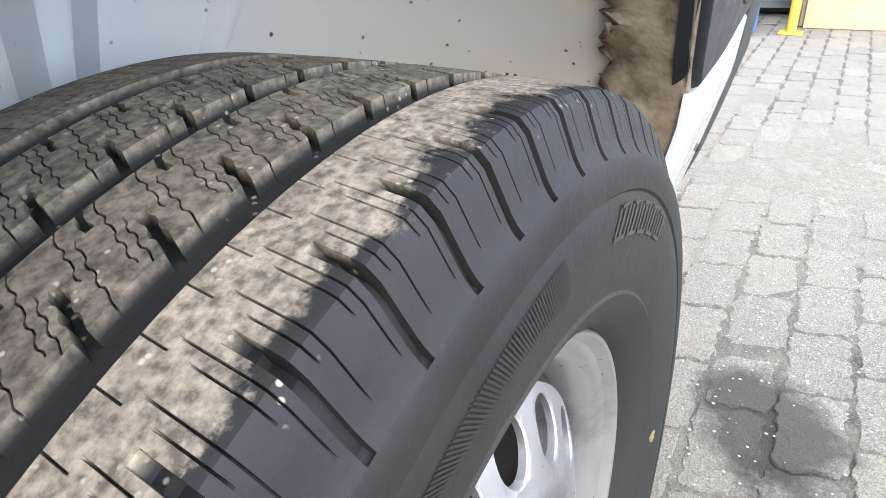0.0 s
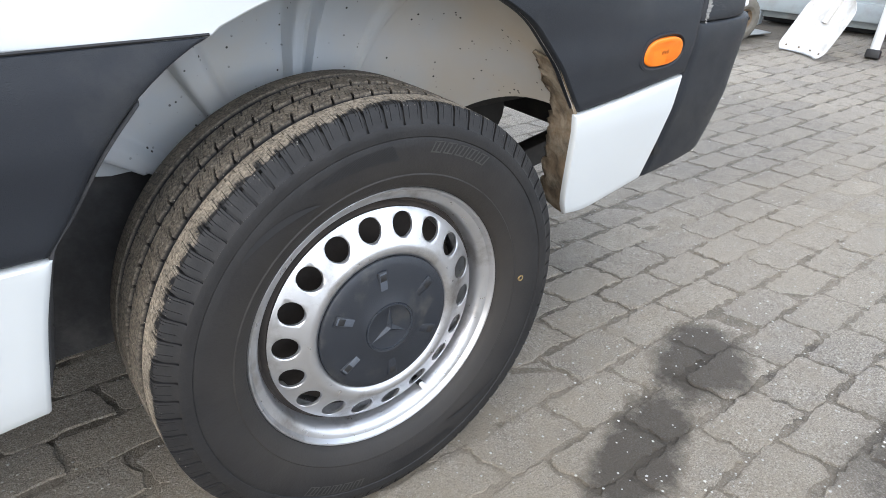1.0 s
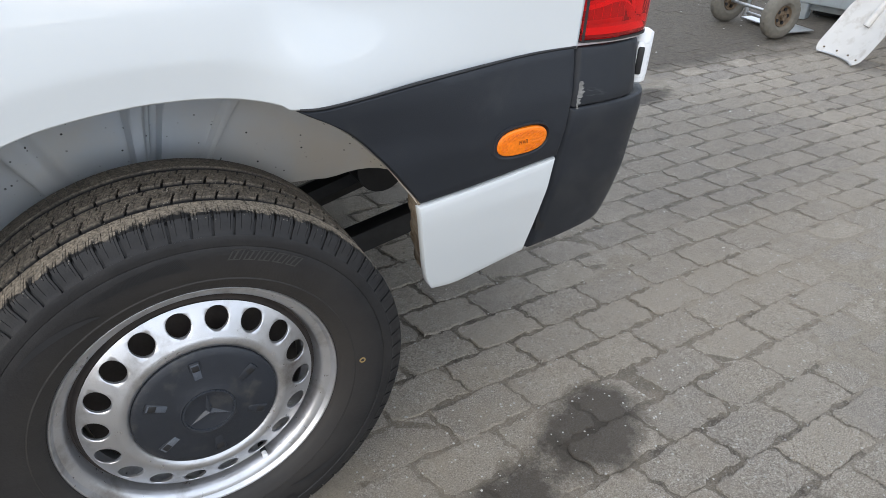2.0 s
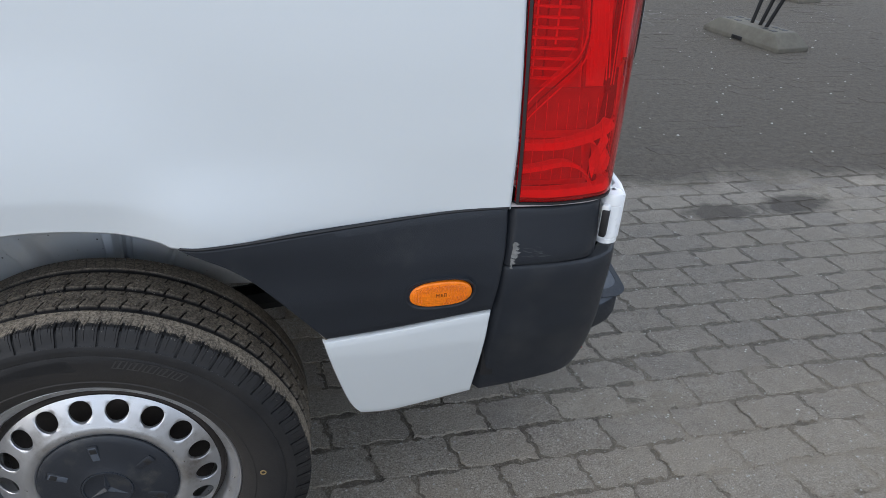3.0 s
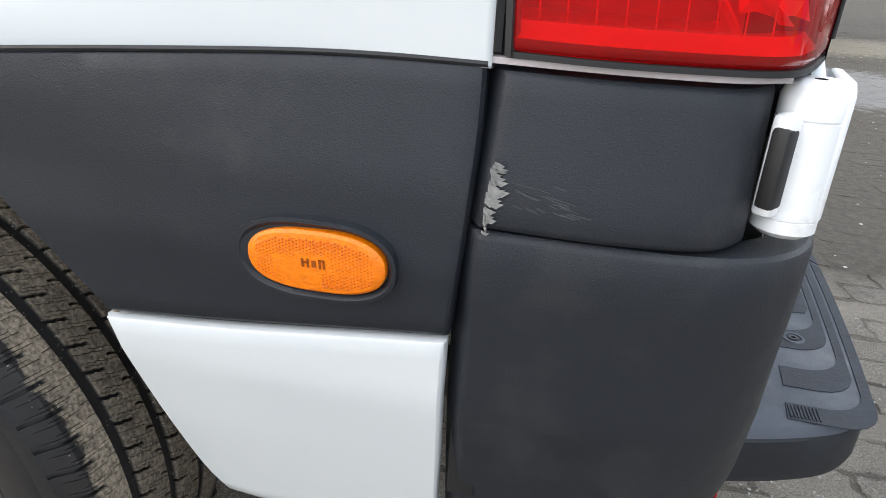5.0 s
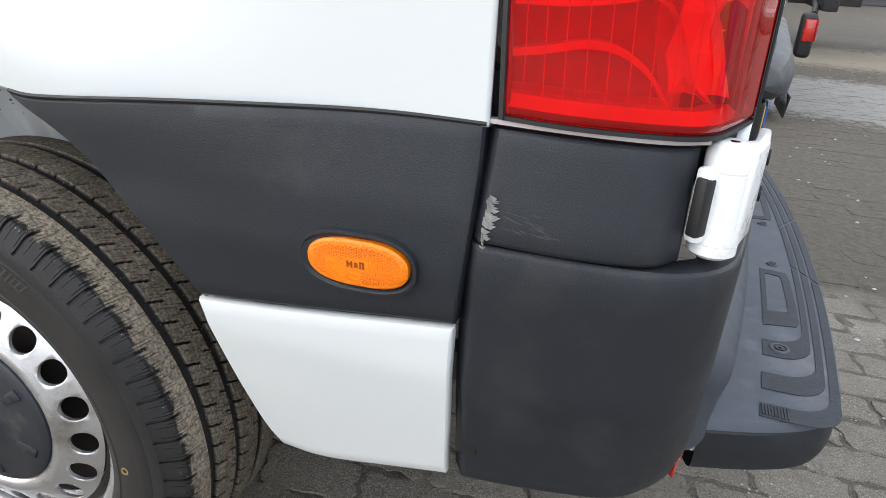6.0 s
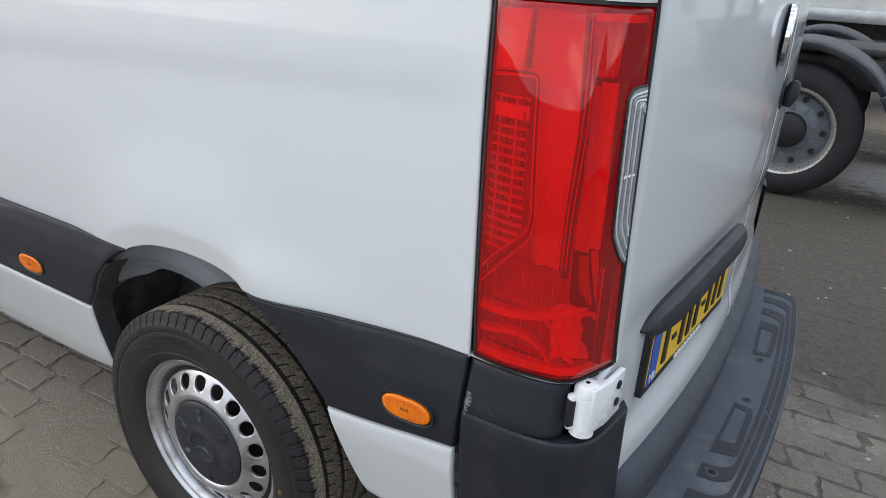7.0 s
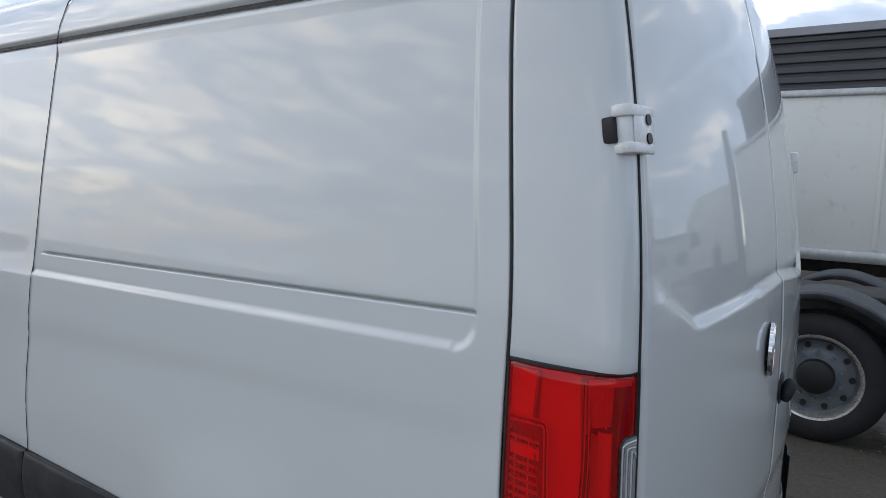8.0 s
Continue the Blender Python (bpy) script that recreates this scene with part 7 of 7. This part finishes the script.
    part("lamp_bracket", rod([(0.98, 0.55, 0.82), (0.95, 0.25, 0.80), (0.92, 0.06, 0.76)], 0.022), MAT["chassis"], root)
    lp = part("lorry_tail_lamp", box(0.10, 0.15, 0.30, 0.03, pose(0.895, 0.02, 0.62), 3), MAT["black"], root, "black tail lamp with a red lens")
    part("lamp_lens", box(0.075, 0.014, 0.15, 0.012, pose(0.90, -0.060, 0.66)), MAT["red_reflector"], lp)
    part("lamp_lens", box(0.014, 0.12, 0.15, 0.006, pose(0.948, 0.02, 0.66)), MAT["red_reflector"], lp)
    part("fuel_tank", box(1.5, 0.6, 0.6, 0.06, pose(-2.0, 0.35, 0.62)), MAT["fender"], root)
    part("cab", box(2.2, 2.4, 2.6, 0.12, pose(-4.6, 1.2, 2.1)), MAT["trailer"], root)
    big_wheel(-3.9, 0.05, 0)
    big_wheel(-3.9, 2.35, 180)
    for k in range(3):
        part("cable", rod([(0.55 + 0.1 * k, 0.9, 1.08), (0.7 + 0.1 * k, 0.75, 1.14), (0.9, 0.7 + 0.1 * k, 1.06), (1.1, 0.8, 1.0)], 0.014, 8), MAT["black"], root)
    part("fifth_wheel", box(0.9, 0.9, 0.06, 0.02, pose(0.1, 1.2, 1.10)), MAT["chassis"], root)
    return root


truck()


def trailer():
    root = empty("box_trailer", pose(-0.7, 8.2, 0))
    tagged(root, "white box trailer parked behind the lorry", "trailer")
    part("box_wall", box(12.0, 2.5, 1.85, 0.02, pose(-2.0, 1.25, 2.11)), MAT["trailer"], root)
    part("bottom_rail", box(12.0, 0.06, 0.14, 0.01, pose(-2.0, 0.0, 1.12)), MAT["galv"], root)
    part("top_rail", box(12.0, 0.05, 0.08, 0.01, pose(-2.0, -0.005, 3.02)), MAT["galv"], root)
    for k in range(9):
        part("side_post", box(0.05, 0.02, 1.78, 0.004, pose(-7.5 + k * 1.3, -0.008, 2.1)), MAT["trailer"], root)
    part("chassis_beam", box(11.0, 0.9, 0.22, 0.02, pose(-2.0, 1.25, 0.95)), MAT["chassis"], root)
    for x in (-5.6, -4.3, -3.0):
        for y in (0.18, 2.32):
            part("trailer_wheel", lathe([(-0.14, 0.30), (-0.15, 0.45), (-0.11, 0.51), (0.11, 0.51), (0.15, 0.45), (0.14, 0.30), (0.03, 0.26), (0.03, 0.004)], 40), MAT["truck_tyre"], root).matrix_basis = pose(x, y, 0.51)
    for y in (0.55, 1.95):
        part("landing_leg", box(0.12, 0.12, 0.86, 0.01, pose(0.35, y, 0.45)), MAT["chassis"], root)
        part("leg_foot", box(0.30, 0.26, 0.03, 0.006, pose(0.35, y, 0.015)), MAT["chassis"], root)
    return root


trailer()


def hall(name, m, L, D, H, label, sheet_mat, ribs=True, band=None):
    root = empty(name, m)
    tagged(root, label, "building")
    part("wall", box(L, D, H, 0.02, pose(0, D / 2, H / 2)), MAT[sheet_mat], root, smooth=False)
    part("roof", box(L + 0.4, D + 0.4, 0.25, 0.02, pose(0, D / 2, H + 0.12)), MAT["roof_grey"], root, smooth=False)
    if ribs:
        z = 0.3
        while z < H - 0.1:
            part("cladding_rib", box(L, 0.10, 0.16, 0.02, pose(0, -0.05, z)), MAT[sheet_mat], root, smooth=False)
            z += 0.30
    if band:
        for k in range(int(L / 3)):
            w = part("window", box(1.8, 0.06, 1.1, 0.01, pose(-L / 2 + 1.5 + 3 * k, -0.02, band)), MAT["window_dark"], root, smooth=False)
            part("window_frame", box(1.95, 0.04, 0.08, 0.01, pose(-L / 2 + 1.5 + 3 * k, -0.04, band - 0.6)), MAT["white_rail"], w, smooth=False)
    return root


hall("warehouse", pose(-13.0, 22.0, 0), 38, 14, 6.7, "warehouse with dark ribbed cladding behind the trailers", "cladding_dark")
hall("office_building", pose(25, 37, 0, 0, 0, -32), 18, 9, 3.4, "low pale office building across the yard", "light_wall", False, 1.7)


def box_lorry(m):
    root = empty("box_lorry", m)
    tagged(root, "white box lorry with a sloping front, parked across the yard", "lorry")
    bm = bmesh.new()
    bm.from_mesh(mesh([(x, y, z) for x, z in ((-2.6, 0.9), (2.2, 0.9), (2.2, 3.1), (0.9, 4.3), (-2.6, 4.5)) for y in (0, 2.4)], [(0, 2, 4, 6, 8), (1, 9, 7, 5, 3), (0, 1, 3, 2), (2, 3, 5, 4), (4, 5, 7, 6), (6, 7, 9, 8), (8, 9, 1, 0)]))
    bmesh.ops.recalc_face_normals(bm, faces=bm.faces)
    bmesh.ops.bevel(bm, geom=list(bm.edges), offset=0.06, segments=2, profile=0.5, affect="EDGES")
    part("box_body", bm, MAT["trailer"], root)
    part("windscreen", box(0.06, 2.0, 0.9, 0.02, pose(2.20, 1.2, 2.4)), MAT["window_dark"], root)
    part("side_window", box(0.9, 0.05, 0.7, 0.02, pose(1.5, -0.01, 2.4)), MAT["window_dark"], root)
    part("chassis_rail", box(4.6, 1.0, 0.25, 0.02, pose(-0.2, 1.2, 0.78)), MAT["chassis"], root)
    for x in (-1.6, 1.5):
        for y in (0.17, 2.23):
            part("lorry_wheel", lathe([(-0.14, 0.28), (-0.15, 0.44), (-0.11, 0.49), (0.11, 0.49), (0.15, 0.44), (0.14, 0.28), (0.03, 0.25), (0.03, 0.004)], 32), MAT["truck_tyre"], root).matrix_basis = pose(x, y, 0.49)
    return root


box_lorry(pose(11.8, 23.5, 0, 0, 0, -25))
tw = empty("brick_tower", pose(20.5, 58.0, 0, 0, 0, -20))
tagged(tw, "slender dark brick tower in the distance", "tower")
part("shaft", box(1.9, 1.9, 11.5, 0.05, pose(0, 0, 5.75)), MAT["cladding_dark"], tw, smooth=False)
part("cap", prism([(-0.7, -0.7), (0.7, -0.7), (0.7, 0.7), (-0.7, 0.7)], 11.5, 13.6, 0.05), MAT["cladding_dark"], tw, smooth=False)

# loose litter on the paving
rnd = random.Random(5)
V, F = [], []
for k in range(6000):
    if k < 5400:
        x, y = rnd.uniform(-1.0, 2.4), rnd.uniform(-0.9, 1.3)
    else:
        x, y = rnd.uniform(1.0, 6.5), rnd.uniform(1.0, 9.5)
    r = rnd.uniform(0.0008, 0.0034) * (1 if k < 5400 else 3.0)
    b = len(V)
    h = r * rnd.uniform(0.4, 0.9)
    n = 5
    a0 = rnd.uniform(0, 6)
    V += [(x + r * math.cos(a0 + 2 * math.pi * i / n) * rnd.uniform(0.7, 1.3), y + r * math.sin(a0 + 2 * math.pi * i / n), 0.0006) for i in range(n)]
    V.append((x, y, h))
    F += [(b + i, b + (i + 1) % n, b + n) for i in range(n)]
MAT["grit"] = plain("pale_grit", (0.55, 0.53, 0.48), 0.9, vary=0.4, scale=3)
grit = part("grit", mesh(V, F), MAT["grit"], smooth=False)
tagged(grit, "pale grit and stone chips scattered over the paving", "grit", kind="stuff")
